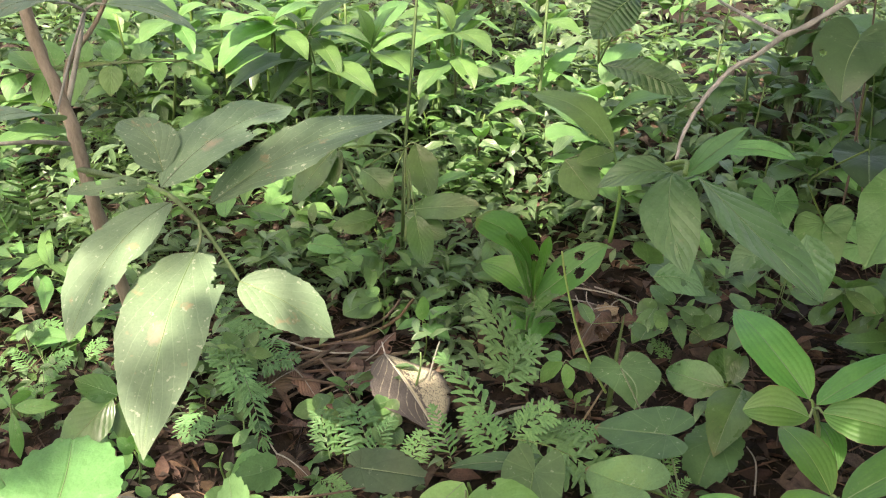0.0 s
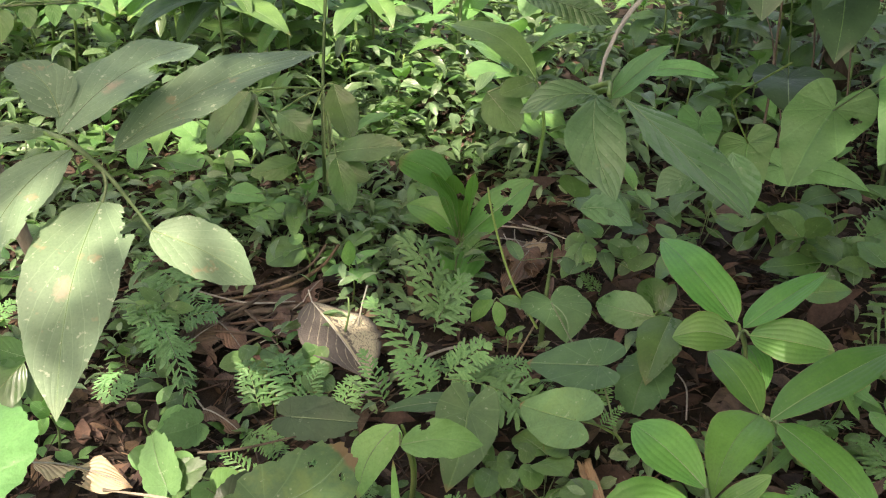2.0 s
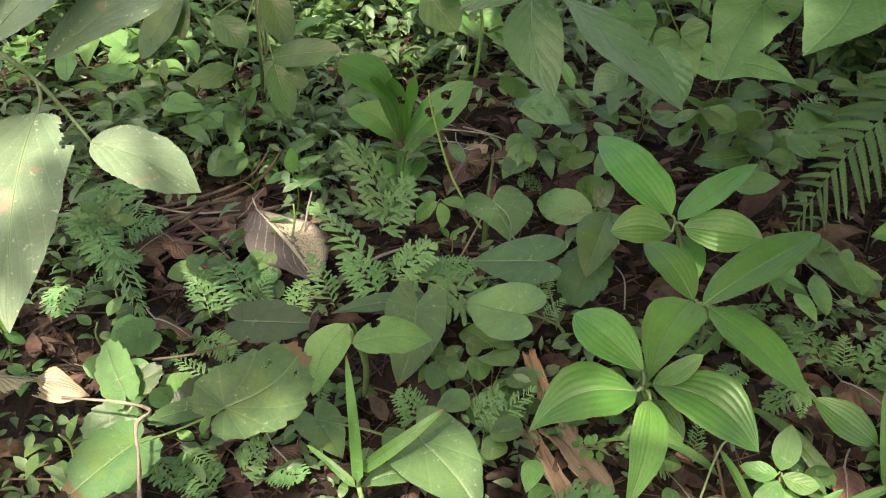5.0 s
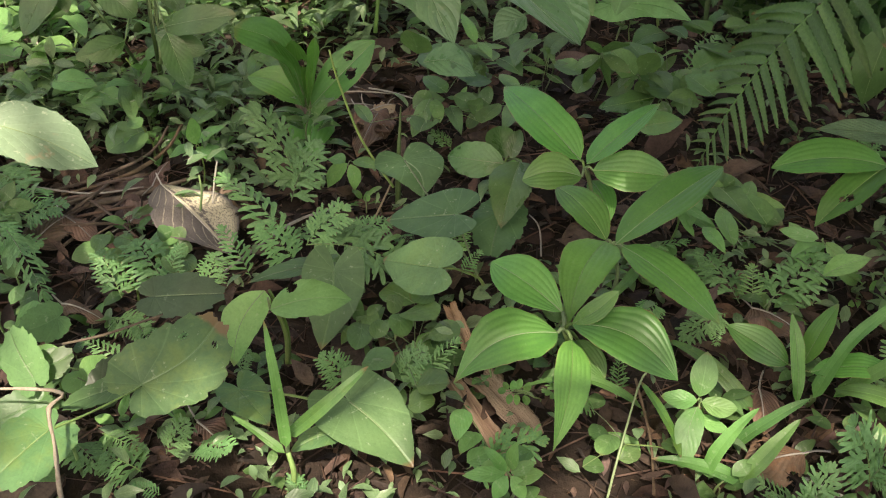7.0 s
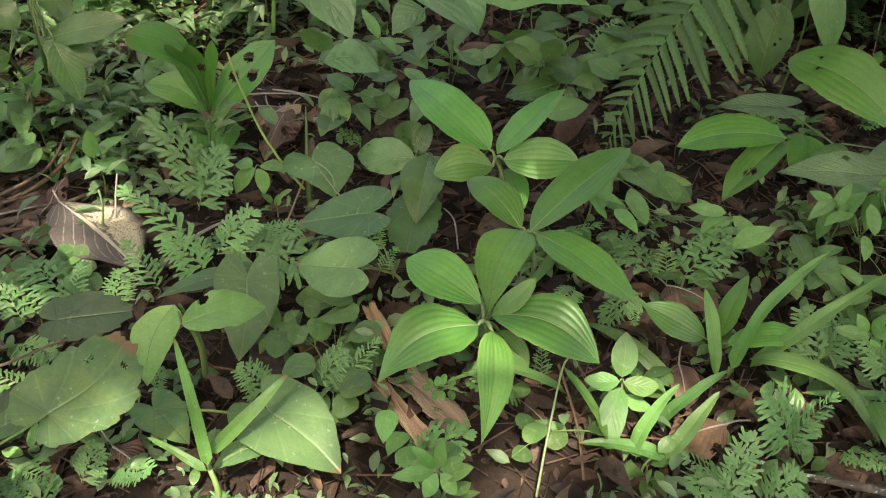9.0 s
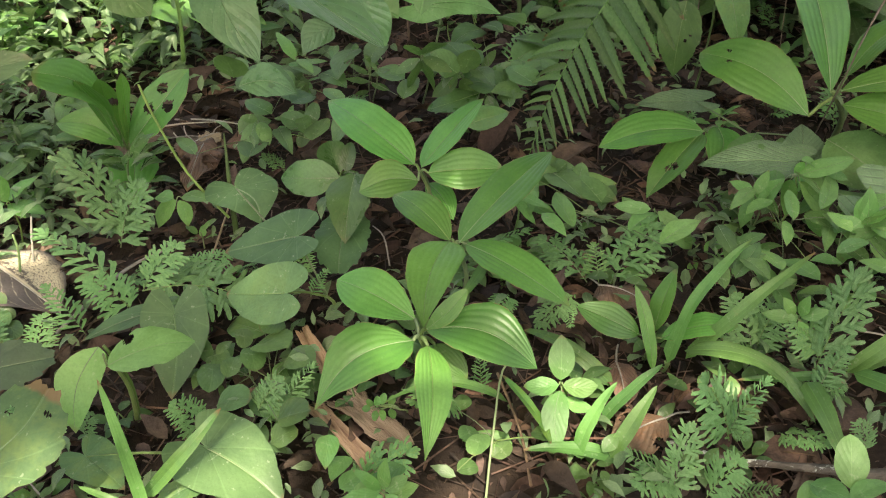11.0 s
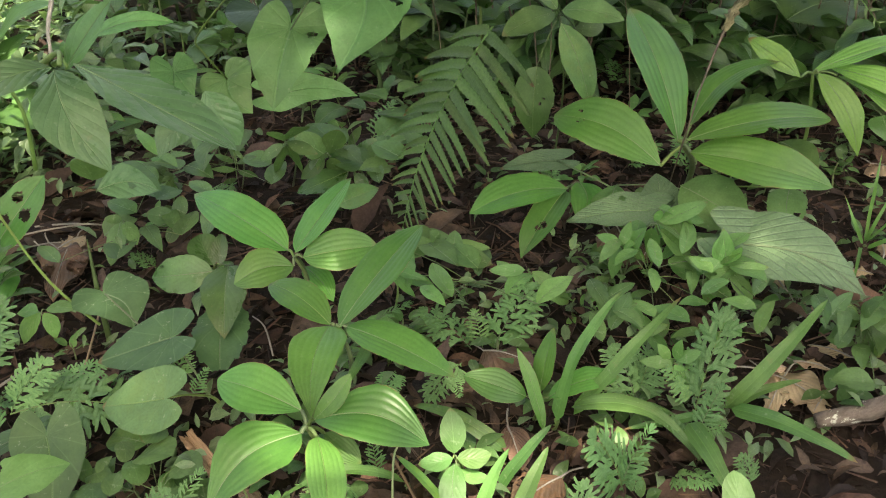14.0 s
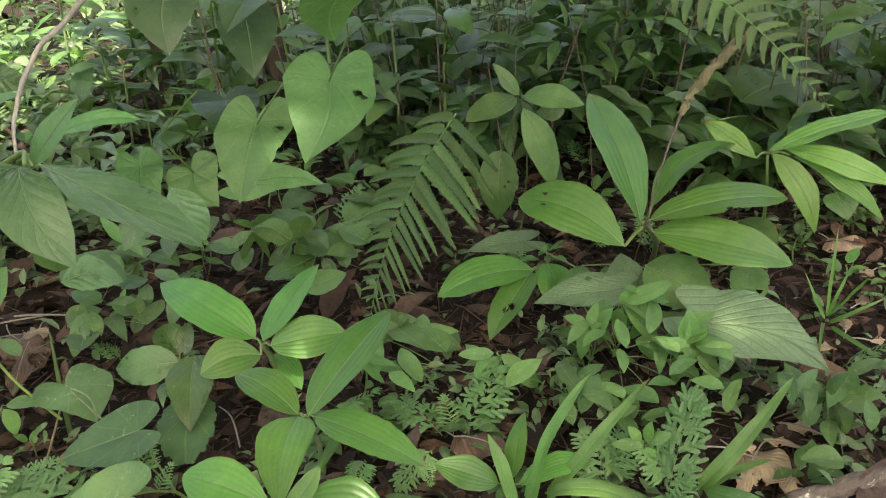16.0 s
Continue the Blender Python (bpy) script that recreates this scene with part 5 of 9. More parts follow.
# small plants of the shaded middle and among the grass
herb("leafy_seedling", "tiny upright seedling with paired narrow leaves in the shade", "seedling", (0.806, 1.77, 0.0), (0.766, 1.633, 0.17), [
    (0.77, 1.666, 0.12, 53.0, 25.7, 0.046, 0.018, -15, 0.08, 0.076, 0.45),
    (0.775, 1.663, 0.12, -139.4, 22.0, 0.053, 0.022, 20, 0.08, -0.108, 0.45),
    (0.771, 1.669, 0.1, 68.2, 11.0, 0.053, 0.022, -10, 0.08, 0.108, 0.45),
    (0.773, 1.661, 0.1, -132.6, -13.2, 0.044, 0.018, 20, 0.08, -0.061, 0.45),
    (0.762, 1.626, 0.165, 141.6, 57.3, 0.03, 0.012, 5, 0.08, -0.043, 0.45),
    (0.766, 1.63, 0.165, -164.4, -33.8, 0.027, 0.011, 5, 0.08, -0.042, 0.45),
    (0.78, 1.704, 0.06, 92.5, -0.0, 0.034, 0.014, -35, 0.08, 0.04, 0.45),
], M_OVATE, "lance", stem=0.0015)
herb("leafy_seedling", "shaded seedling with two soft rounded leaves", "seedling", (0.513, 1.673, 0.0), (0.51, 1.607, 0.1), [
    (0.504, 1.604, 0.1, 135.5, -42.2, 0.089, 0.044, 0, 0.08, 0.049, 0.45),
    (0.513, 1.6, 0.1, -178.0, -31.9, 0.057, 0.032, 0, 0.08, -0.016, 0.45),
    (0.51, 1.612, 0.1, 79.8, 17.2, 0.034, 0.021, -50, 0.08, 0.018, 0.45),
], M_OVATE, "ovate", stem=0.002)
herb("low_herb", "low herb with lobed mottled leaves in the shade", "herb", (0.624, 1.665, 0.0), (0.609, 1.598, 0.07), [
    (0.609, 1.598, 0.07, 62.0, 19.4, 0.06, 0.04, -45, 0.08, 0.019, 0.45),
    (0.613, 1.601, 0.07, -58.8, 55.4, 0.049, 0.031, 25, 0.08, -0.02, 0.45),
    (0.605, 1.584, 0.07, 118.2, -42.7, 0.044, 0.028, -30, 0.08, 0.017, 0.45),
], M_HEART, "elliptic", stem=0.002)
herb("leafy_seedling", "pale shoot with narrow drooping leaves beside the pleated herb", "seedling", (0.855, 1.155, 0.0), (0.836, 1.134, 0.12), [
    (0.831, 1.133, 0.12, 90.4, -16.6, 0.07, 0.022, -5, 0.14, 0.135, 0.45),
    (0.827, 1.125, 0.12, 96.3, -48.4, 0.08, 0.023, 0, 0.12, 0.116, 0.45),
    (0.836, 1.126, 0.12, -144.0, -45.3, 0.07, 0.022, 5, 0.12, -0.117, 0.45),
    (0.84, 1.132, 0.12, -138.7, -15.1, 0.077, 0.024, 0, 0.14, -0.16, 0.45),
    (0.833, 1.13, 0.115, 103.5, -53.4, 0.044, 0.015, -5, 0.08, 0.054, 0.45),
    (0.837, 1.137, 0.12, -110.2, 54.7, 0.024, 0.01, 50, 0.08, -0.02, 0.45),
], M_BRIGHT, "lance", stem=0.0018)
herb("low_herb", "small herb with smooth pointed leaves over brown litter", "herb", (1.029, 1.261, -0.0), (0.989, 1.2, 0.07), [
    (0.985, 1.189, 0.07, -148.1, -5.5, 0.105, 0.054, 20, 0.08, -0.052, 0.45),
    (0.994, 1.201, 0.07, -134.8, 0.0, 0.094, 0.036, 15, 0.08, -0.072, 0.45),
    (0.981, 1.203, 0.07, 57.2, -0.0, 0.095, 0.047, -30, 0.08, 0.042, 0.45),
    (0.994, 1.21, 0.07, 78.2, 58.5, 0.035, 0.028, -55, 0.08, 0.052, 0.45),
], M_OVATE, "ovate", stem=0.002)
herb("leafy_seedling", "seedling with two arching pointed leaves over the litter", "seedling", (1.077, 1.013, 0.0), (1.046, 1.002, 0.1), [
    (1.043, 1.007, 0.1, 55.2, 0.0, 0.063, 0.025, -45, 0.08, 0.015, 0.45),
    (1.05, 0.996, 0.1, -126.4, -46.6, 0.096, 0.038, 35, 0.16, -0.1, 0.45),
    (1.052, 1.007, 0.09, 136.9, -65.1, 0.044, 0.017, 0, 0.08, 0.005, 0.45),
], M_BRIGHT, "ovate", stem=0.002)
herb("low_herb", "dark rounded herb leaves under the fern", "herb", (1.025, 1.597, 0.0), (0.981, 1.524, 0.1), [
    (0.965, 1.518, 0.1, 83.7, -9.7, 0.119, 0.062, -15, 0.08, 0.078, 0.45),
    (1.001, 1.543, 0.1, -109.9, 48.8, 0.066, 0.044, 55, 0.08, -0.018, 0.45),
    (0.972, 1.5, 0.1, -145.2, -58.1, 0.047, 0.031, 40, 0.08, -0.016, 0.45),
    (0.987, 1.55, 0.1, 65.0, 37.8, 0.065, 0.044, -55, 0.08, 0.019, 0.45),
], M_GLOSS, "elliptic", stem=0.002)
herb("leafy_seedling", "spindly shaded seedling with hanging toothed leaves", "seedling", (0.899, 1.683, 0.02), (0.827, 1.498, 0.22), [
    (0.82, 1.49, 0.22, 66.8, -32.0, 0.057, 0.023, -50, 0.08, 0.028, 0.45),
    (0.818, 1.48, 0.22, 3.1, -55.6, 0.121, 0.041, -20, 0.08, -0.141, 0.45),
    (0.822, 1.478, 0.22, -38.1, -53.5, 0.124, 0.041, 30, 0.08, 0.139, 0.45),
    (0.828, 1.492, 0.22, -138.0, -17.8, 0.066, 0.027, 30, 0.08, -0.041, 0.45),
    (0.826, 1.499, 0.22, 122.5, 43.4, 0.058, 0.03, 15, 0.08, -0.112, 0.45),
    (0.832, 1.502, 0.22, -170.0, 36.9, 0.083, 0.042, -15, 0.08, 0.138, 0.45),
], M_OVATE, "acute", stem=0.002)
herb("low_herb", "broad shaded leaves behind the pleated herbs", "herb", (0.988, 1.66, 0.0), (0.933, 1.546, 0.14), [
    (0.927, 1.543, 0.14, 78.5, 45.8, 0.084, 0.055, -55, 0.08, 0.036, 0.45),
    (0.936, 1.544, 0.14, -146.0, 63.3, 0.067, 0.049, -55, 0.08, 0.027, 0.45),
    (0.919, 1.53, 0.14, 72.5, -36.5, 0.067, 0.035, -55, 0.08, 0.014, 0.45),
    (0.929, 1.524, 0.14, -86.3, -71.7, 0.063, 0.034, -55, 0.08, 0.024, 0.45),
], M_OVATE, "ovate", stem=0.002)
herb("leafy_seedling", "upright shoot with pale pointed leaves beside quilted leaves", "seedling", (1.309, 0.976, 0.0), (1.269, 0.926, 0.15), [
    (1.272, 0.924, 0.15, -100.9, 10.9, 0.105, 0.044, 5, 0.08, -0.074, 0.45),
    (1.264, 0.911, 0.15, -132.1, -44.4, 0.086, 0.034, 35, 0.08, -0.054, 0.45),
    (1.268, 0.933, 0.14, -111.7, -84.9, 0.08, 0.033, -45, 0.08, 0.033, 0.45),
    (1.261, 0.938, 0.14, 40.7, -58.4, 0.094, 0.033, -35, 0.08, 0.064, 0.45),
    (1.274, 0.934, 0.15, -178.0, 65.6, 0.033, 0.014, -55, 0.08, 0.016, 0.45),
], M_BRIGHT, "lance", stem=0.002)
herb("leafy_seedling", "upright shoot with a fan of pale pointed leaves", "seedling", (1.332, 0.793, 0.0), (1.29, 0.778, 0.13), [
    (1.293, 0.783, 0.13, 10.4, 77.1, 0.072, 0.03, -45, 0.08, 0.016, 0.45),
    (1.29, 0.773, 0.13, -132.6, 9.3, 0.062, 0.023, 40, 0.08, -0.02, 0.45),
    (1.28, 0.777, 0.13, 45.6, 26.4, 0.045, 0.023, -50, 0.08, 0.015, 0.45),
    (1.294, 0.775, 0.12, -131.5, -47.8, 0.067, 0.03, 55, 0.08, -0.025, 0.45),
    (1.286, 0.778, 0.12, 65.9, -64.7, 0.055, 0.024, -40, 0.08, 0.014, 0.45),
    (1.296, 0.781, 0.13, 172.9, 68.7, 0.054, 0.021, -15, 0.08, 0.083, 0.45),
], M_BRIGHT, "lance", stem=0.002)
herb("leafy_seedling", "low shoot with eaten pale leaves over brown litter", "seedling", (1.421, 0.589, 0.0), (1.397, 0.595, 0.1), [
    (1.396, 0.599, 0.1, 35.2, 11.9, 0.049, 0.02, -45, 0.08, 0.016, 0.45),
    (1.403, 0.598, 0.1, -154.8, 57.7, 0.047, 0.018, 50, 0.08, -0.031, 0.45),
    (1.404, 0.595, 0.09, -167.1, -55.6, 0.073, 0.044, 45, 0.08, -0.018, 0.45),
    (1.388, 0.586, 0.05, 33.6, 0.0, 0.045, 0.019, -40, 0.08, 0.018, 0.45),
    (1.366, 0.559, 0.04, -127.8, 0.0, 0.039, 0.016, 35, 0.08, -0.02, 0.45),
], M_OVATE, "ovate", stem=0.002)
herb("leafy_seedling", "low shoot with pale drooping leaves between spike-moss", "seedling", (1.114, 0.694, 0.0), (1.075, 0.682, 0.1), [
    (1.072, 0.684, 0.1, 49.2, 0.0, 0.048, 0.022, -40, 0.08, 0.014, 0.45),
    (1.071, 0.679, 0.1, -128.0, -60.9, 0.069, 0.029, 40, 0.08, -0.061, 0.45),
    (1.081, 0.684, 0.1, -130.5, 29.5, 0.041, 0.018, 40, 0.08, -0.015, 0.45),
    (1.076, 0.691, 0.1, 49.7, 53.8, 0.037, 0.017, -55, 0.08, 0.022, 0.45),
    (1.082, 0.687, 0.1, -131.4, 81.3, 0.04, 0.017, 55, 0.08, -0.028, 0.45),
], M_BRIGHT, "lance", stem=0.002)
herb("leafy_seedling", "bright shoot with whorled pointed leaves by the bark strips", "seedling", (0.436, 0.683, 0.0), (0.424, 0.666, 0.08), [
    (0.421, 0.664, 0.08, 82.3, 0.0, 0.054, 0.022, -10, 0.08, 0.042, 0.45),
    (0.424, 0.669, 0.08, 69.8, 52.1, 0.051, 0.019, -20, 0.08, 0.047, 0.45),
    (0.428, 0.67, 0.08, -87.4, 81.3, 0.051, 0.021, 30, 0.08, -0.046, 0.45),
    (0.428, 0.663, 0.08, -84.3, 17.0, 0.034, 0.02, 20, 0.08, -0.02, 0.45),
    (0.423, 0.66, 0.08, 111.9, -54.7, 0.037, 0.021, -20, 0.08, 0.016, 0.45),
    (0.427, 0.659, 0.08, -132.6, -53.1, 0.038, 0.02, 25, 0.08, -0.02, 0.45),
], M_BRIGHT, "lance", stem=0.002)

herb("low_herb", "dark shiny herb leaves under the spotted shrub", "herb", (-0.506, 1.247, 0.0), (-0.434, 1.132, 0.16), [
    (-0.438, 1.13, 0.16, 134.3, -32.3, 0.112, 0.071, -40, 0.08, 0.02, 0.45),
    (-0.434, 1.14, 0.16, 106.0, 33.0, 0.073, 0.045, -45, 0.08, 0.014, 0.45),
    (-0.432, 1.138, 0.15, -140.3, -62.8, 0.079, 0.042, 0, 0.08, -0.012, 0.45),
], M_GLOSS, "ovate", stem=0.002)
herb("leafy_seedling", "small seedling with bright toothed leaves under the shrub", "seedling", (-0.415, 1.118, 0.0), (-0.376, 1.051, 0.12), [
    (-0.378, 1.051, 0.12, 105.7, 55.4, 0.036, 0.025, -45, 0.08, 0.017, 0.45),
    (-0.375, 1.054, 0.12, -99.3, 48.2, 0.04, 0.023, 55, 0.08, -0.049, 0.45),
    (-0.376, 1.046, 0.12, 93.8, -48.7, 0.04, 0.021, -55, 0.08, 0.035, 0.45),
    (-0.369, 1.046, 0.12, -70.5, -52.5, 0.038, 0.017, 45, 0.08, -0.02, 0.45),
    (-0.376, 1.056, 0.12, -160.6, 70.8, 0.042, 0.017, 0, 0.08, -0.019, 0.45),
], M_BRIGHT, "ovate", stem=0.002)
herb("leafy_seedling", "sunlit shoot with long pale pointed leaves", "seedling", (-0.675, 1.169, 0.0), (-0.607, 1.113, 0.14), [
    (-0.604, 1.118, 0.14, -77.7, 0.0, 0.072, 0.024, 45, 0.08, -0.014, 0.45),
    (-0.601, 1.106, 0.14, -163.4, -75.8, 0.083, 0.021, 0, 0.12, 0.037, 0.45),
    (-0.615, 1.117, 0.14, 75.3, 9.3, 0.062, 0.024, -25, 0.08, 0.021, 0.45),
    (-0.614, 1.126, 0.14, -102.7, 40.7, 0.061, 0.022, -55, 0.08, 0.056, 0.45),
], M_BRIGHT, "lance", stem=0.002)
herb("leafy_seedling", "dark low seedling with deeply lobed leaves by the leaf litter", "seedling", (-0.333, 1.483, 0.0), (-0.315, 1.421, 0.07), [
    (-0.32, 1.421, 0.07, 98.4, -0.0, 0.066, 0.025, -45, 0.08, 0.017, 0.45),
    (-0.32, 1.429, 0.07, 79.6, 36.5, 0.05, 0.024, -35, 0.08, 0.016, 0.45),
    (-0.313, 1.429, 0.07, -57.9, 42.6, 0.044, 0.025, 45, 0.08, -0.019, 0.45),
    (-0.307, 1.418, 0.07, -86.1, -11.2, 0.051, 0.025, 40, 0.08, -0.021, 0.45),
    (-0.312, 1.409, 0.07, 122.3, -43.8, 0.043, 0.025, -45, 0.08, 0.019, 0.45),
    (-0.304, 1.406, 0.07, -125.1, -46.9, 0.041, 0.024, 15, 0.08, -0.019, 0.45),
], M_OVATE, "lance", stem=0.002)
herb("creeping_herb", "five small rounded leaves in a ring before the weathered leaf", "herb", (-0.022, 1.315, 0.0), (-0.013, 1.261, 0.06), [
    (-0.014, 1.264, 0.06, 56.8, 62.1, 0.034, 0.026, -25, 0.08, 0.018, 0.45),
    (-0.01, 1.264, 0.06, -74.3, 38.7, 0.032, 0.026, 45, 0.08, -0.016, 0.45),
    (-0.015, 1.257, 0.06, 128.5, -17.6, 0.033, 0.024, -35, 0.08, 0.014, 0.45),
    (-0.009, 1.251, 0.06, -169.4, -53.9, 0.037, 0.025, 0, 0.08, -0.002, 0.45),
    (-0.007, 1.256, 0.06, -109.7, -18.3, 0.032, 0.024, 35, 0.08, -0.014, 0.45),
], M_OVATE, "round", stem=0.0012)
herb("low_herb", "dull rounded herb leaves on the dark litter", "herb", (-0.13, 1.319, 0.0), (-0.119, 1.269, 0.06), [
    (-0.123, 1.27, 0.06, 115.4, 0.0, 0.056, 0.038, -40, 0.08, 0.019, 0.45),
    (-0.117, 1.277, 0.06, -26.7, 61.1, 0.023, 0.018, 20, 0.08, -0.017, 0.45),
    (-0.117, 1.261, 0.06, -134.2, -33.0, 0.037, 0.029, 15, 0.08, -0.015, 0.45),
], M_OVATE, "elliptic", stem=0.0012)

# small creeping round leaves
herb("creeping_herb", "creeping herb with small round green leaves", "herb", (0.331, 0.997, 0), (0.329, 0.977, 0.03), [
    (0.339, 1.05, 0.061, 170, -9.7, 0.039, 0.03, -13, 0.06),
    (0.352, 1.011, 0.057, -135.2, 12, 0.057, 0.075, -14, 0.06),
    (0.341, 1.009, 0.057, 174.7, -7.4, 0.048, 0.037, -12, 0.06),
    (0.282, 1.008, 0.049, 165.5, 3.6, 0.064, 0.042, -7, 0.06),
    (0.296, 0.96, 0.058, -32, 5.8, 0.038, 0.032, 8, 0.06),
    (0.271, 0.91, 0.06, -108.8, 9.9, 0.05, 0.062, -5, 0.06),
    (0.334, 0.865, 0.054, 10, 0.5, 0.049, 0.033, -13, 0.06),
    (0.339, 0.832, 0.078, -102.7, 10.7, 0.046, 0.069, -15, 0.06),
], M_OVATE, "round", stem=0.0012, fold=0.22)
herb("creeping_herb", "creeping herb with small round green leaves", "herb", (0.359, 0.977, 0), (0.357, 0.956, 0.03), [
    (0.322, 0.803, 0.071, -89.4, 13.1, 0.038, 0.044, 1, 0.06),
    (0.308, 0.864, 0.052, -176.4, -0.1, 0.044, 0.032, -8, 0.06),
    (0.397, 0.966, 0.044, 140.9, -10.9, 0.048, 0.047, 5, 0.06),
    (0.379, 0.95, 0.064, -120.5, 6.6, 0.047, 0.066, -11, 0.06),
    (0.357, 0.907, 0.056, -105.3, -8.6, 0.037, 0.038, 5, 0.06),
    (0.403, 1.04, 0.057, 96.3, 4.3, 0.04, 0.055, 5, 0.06),
    (0.371, 1.04, 0.046, 36.5, -7, 0.071, 0.054, -8, 0.06),
    (0.361, 0.881, 0.071, 152.4, -10.5, 0.04, 0.04, 14, 0.06),
    (0.289, 1.04, 0.044, -172.4, 5.1, 0.061, 0.035, 13, 0.06),
], M_OVATE, "round", stem=0.0012, fold=0.22)
herb("creeping_herb", "creeping herb with small round green leaves", "herb", (0.614, 0.73, 0), (0.606, 0.715, 0.03), [
    (0.533, 0.684, 0.04, -97.5, -5.5, 0.029, 0.03, -5, 0.06),
    (0.588, 0.725, 0.043, 140.6, -1.4, 0.039, 0.035, 15, 0.06),
    (0.592, 0.7, 0.02, -71.4, 6, 0.034, 0.029, 13, 0.06),
    (0.59, 0.739, 0.03, 102.2, 19.1, 0.034, 0.027, -5, 0.06),
    (0.675, 0.684, 0.033, 34.4, -3.6, 0.031, 0.037, 10, 0.06),
    (0.693, 0.685, 0.021, 120.7, 16.3, 0.041, 0.025, -2, 0.06),
    (0.582, 0.802, 0.02, -93.5, 13.2, 0.027, 0.028, 4, 0.06),
], M_OVATE, "round", stem=0.0012, fold=0.22)
herb("creeping_herb", "creeping herb with small round green leaves", "herb", (-0.051, 1.307, 0), (-0.046, 1.281, 0.03), [
    (-0.08, 1.263, 0.049, 26.6, 0.8, 0.055, 0.033, -8, 0.06),
    (-0.12, 1.286, 0.075, 165.2, -4.9, 0.041, 0.034, -2, 0.06),
    (0.011, 1.221, 0.054, 31.5, -0.4, 0.054, 0.037, 0, 0.06),
    (-0.049, 1.284, 0.056, -120.9, 9.5, 0.058, 0.048, 11, 0.06),
    (0.008, 1.236, 0.049, -165.4, -5.4, 0.047, 0.032, 1, 0.06),
    (-0.012, 1.203, 0.076, -161.9, -8.9, 0.045, 0.034, -14, 0.06),
], M_OVATE, "round", stem=0.0012, fold=0.22)
herb("creeping_herb", "creeping herb with pale toothed leaves", "herb", (0.425, 0.75, 0), (0.422, 0.734, 0.03), [
    (0.383, 0.712, 0.052, -76.1, 3.7, 0.04, 0.025, 15, 0.06),
    (0.39, 0.671, 0.073, -83.9, 8.3, 0.044, 0.032, 0, 0.06),
    (0.463, 0.693, 0.078, 109.4, 3.4, 0.044, 0.036, 15, 0.06),
    (0.431, 0.661, 0.069, -95.5, 11, 0.04, 0.026, 5, 0.06),
    (0.406, 0.756, 0.055, 141.1, 8.9, 0.05, 0.03, 10, 0.06),
    (0.395, 0.778, 0.079, 154, -9.5, 0.051, 0.031, -7, 0.06),
], M_BRIGHT, "ovate", stem=0.0012, fold=0.22)
herb("creeping_herb", "creeping herb with small pointed leaves", "herb", (1.043, 1.256, 0), (1.027, 1.23, 0.03), [
    (0.963, 1.265, 0.049, -118.3, 7.1, 0.079, 0.088, -11, 0.06),
    (0.981, 1.148, 0.075, -38.9, 6.6, 0.079, 0.035, 7, 0.06),
    (1.003, 1.095, 0.072, 1.8, 7.4, 0.081, 0.045, -9, 0.06),
    (1.009, 1.107, 0.053, -48.6, 2.4, 0.08, 0.038, -7, 0.06),
    (0.97, 1.22, 0.073, 179.3, 4.7, 0.114, 0.056, 2, 0.06),
    (0.955, 1.297, 0.053, -155.9, 1.9, 0.102, 0.065, 11, 0.06),
], M_OVATE, "ovate", stem=0.0012, fold=0.22)
herb("creeping_herb", "creeping herb with pale pointed leaves", "herb", (1.415, 0.924, 0), (1.311, 0.841, 0.1), [
    (1.291, 0.808, 0.143, -85.2, 0.9, 0.096, 0.045, -15, 0.06),
    (1.297, 0.779, 0.132, -172.8, 1.9, 0.07, 0.05, -7, 0.06),
    (1.25, 0.775, 0.14, 5.6, 7.6, 0.052, 0.03, 1, 0.06),
    (1.191, 0.744, 0.139, -84.8, -6.1, 0.079, 0.022, 15, 0.06),
    (1.217, 0.659, 0.153, 25.6, -3.4, 0.054, 0.029, -8, 0.06),
    (1.249, 0.842, 0.141, -49, -3.6, 0.131, 0.029, 14, 0.06),
    (1.277, 0.867, 0.144, -9, -0.3, 0.096, 0.054, 12, 0.06),
    (1.182, 0.83, 0.148, -32.7, 8.5, 0.073, 0.024, 5, 0.06),
], M_BRIGHT, "lance", stem=0.0012, fold=0.22)
herb("creeping_herb", "creeping herb with pale pointed leaves", "herb", (1.293, 0.947, 0), (1.231, 0.891, 0.07), [
    (1.315, 1.009, 0.102, 124.2, 3.4, 0.126, 0.028, -10, 0.06),
    (1.232, 0.929, 0.111, 102.1, -2.4, 0.067, 0.03, 12, 0.06),
    (1.222, 0.964, 0.117, 116.1, 3.3, 0.098, 0.024, -15, 0.06),
    (1.253, 0.83, 0.092, -11, 7.6, 0.055, 0.026, 4, 0.06),
    (1.23, 0.759, 0.096, 70.6, 9, 0.055, 0.026, -4, 0.06),
    (1.206, 0.866, 0.116, 142, -9.8, 0.059, 0.021, -14, 0.06),
    (1.113, 0.765, 0.117, 1.6, 0.3, 0.057, 0.037, 14, 0.06),
    (1.161, 0.734, 0.104, 18.9, -0.2, 0.07, 0.044, 4, 0.06),
], M_BRIGHT, "lance", stem=0.0012, fold=0.22)
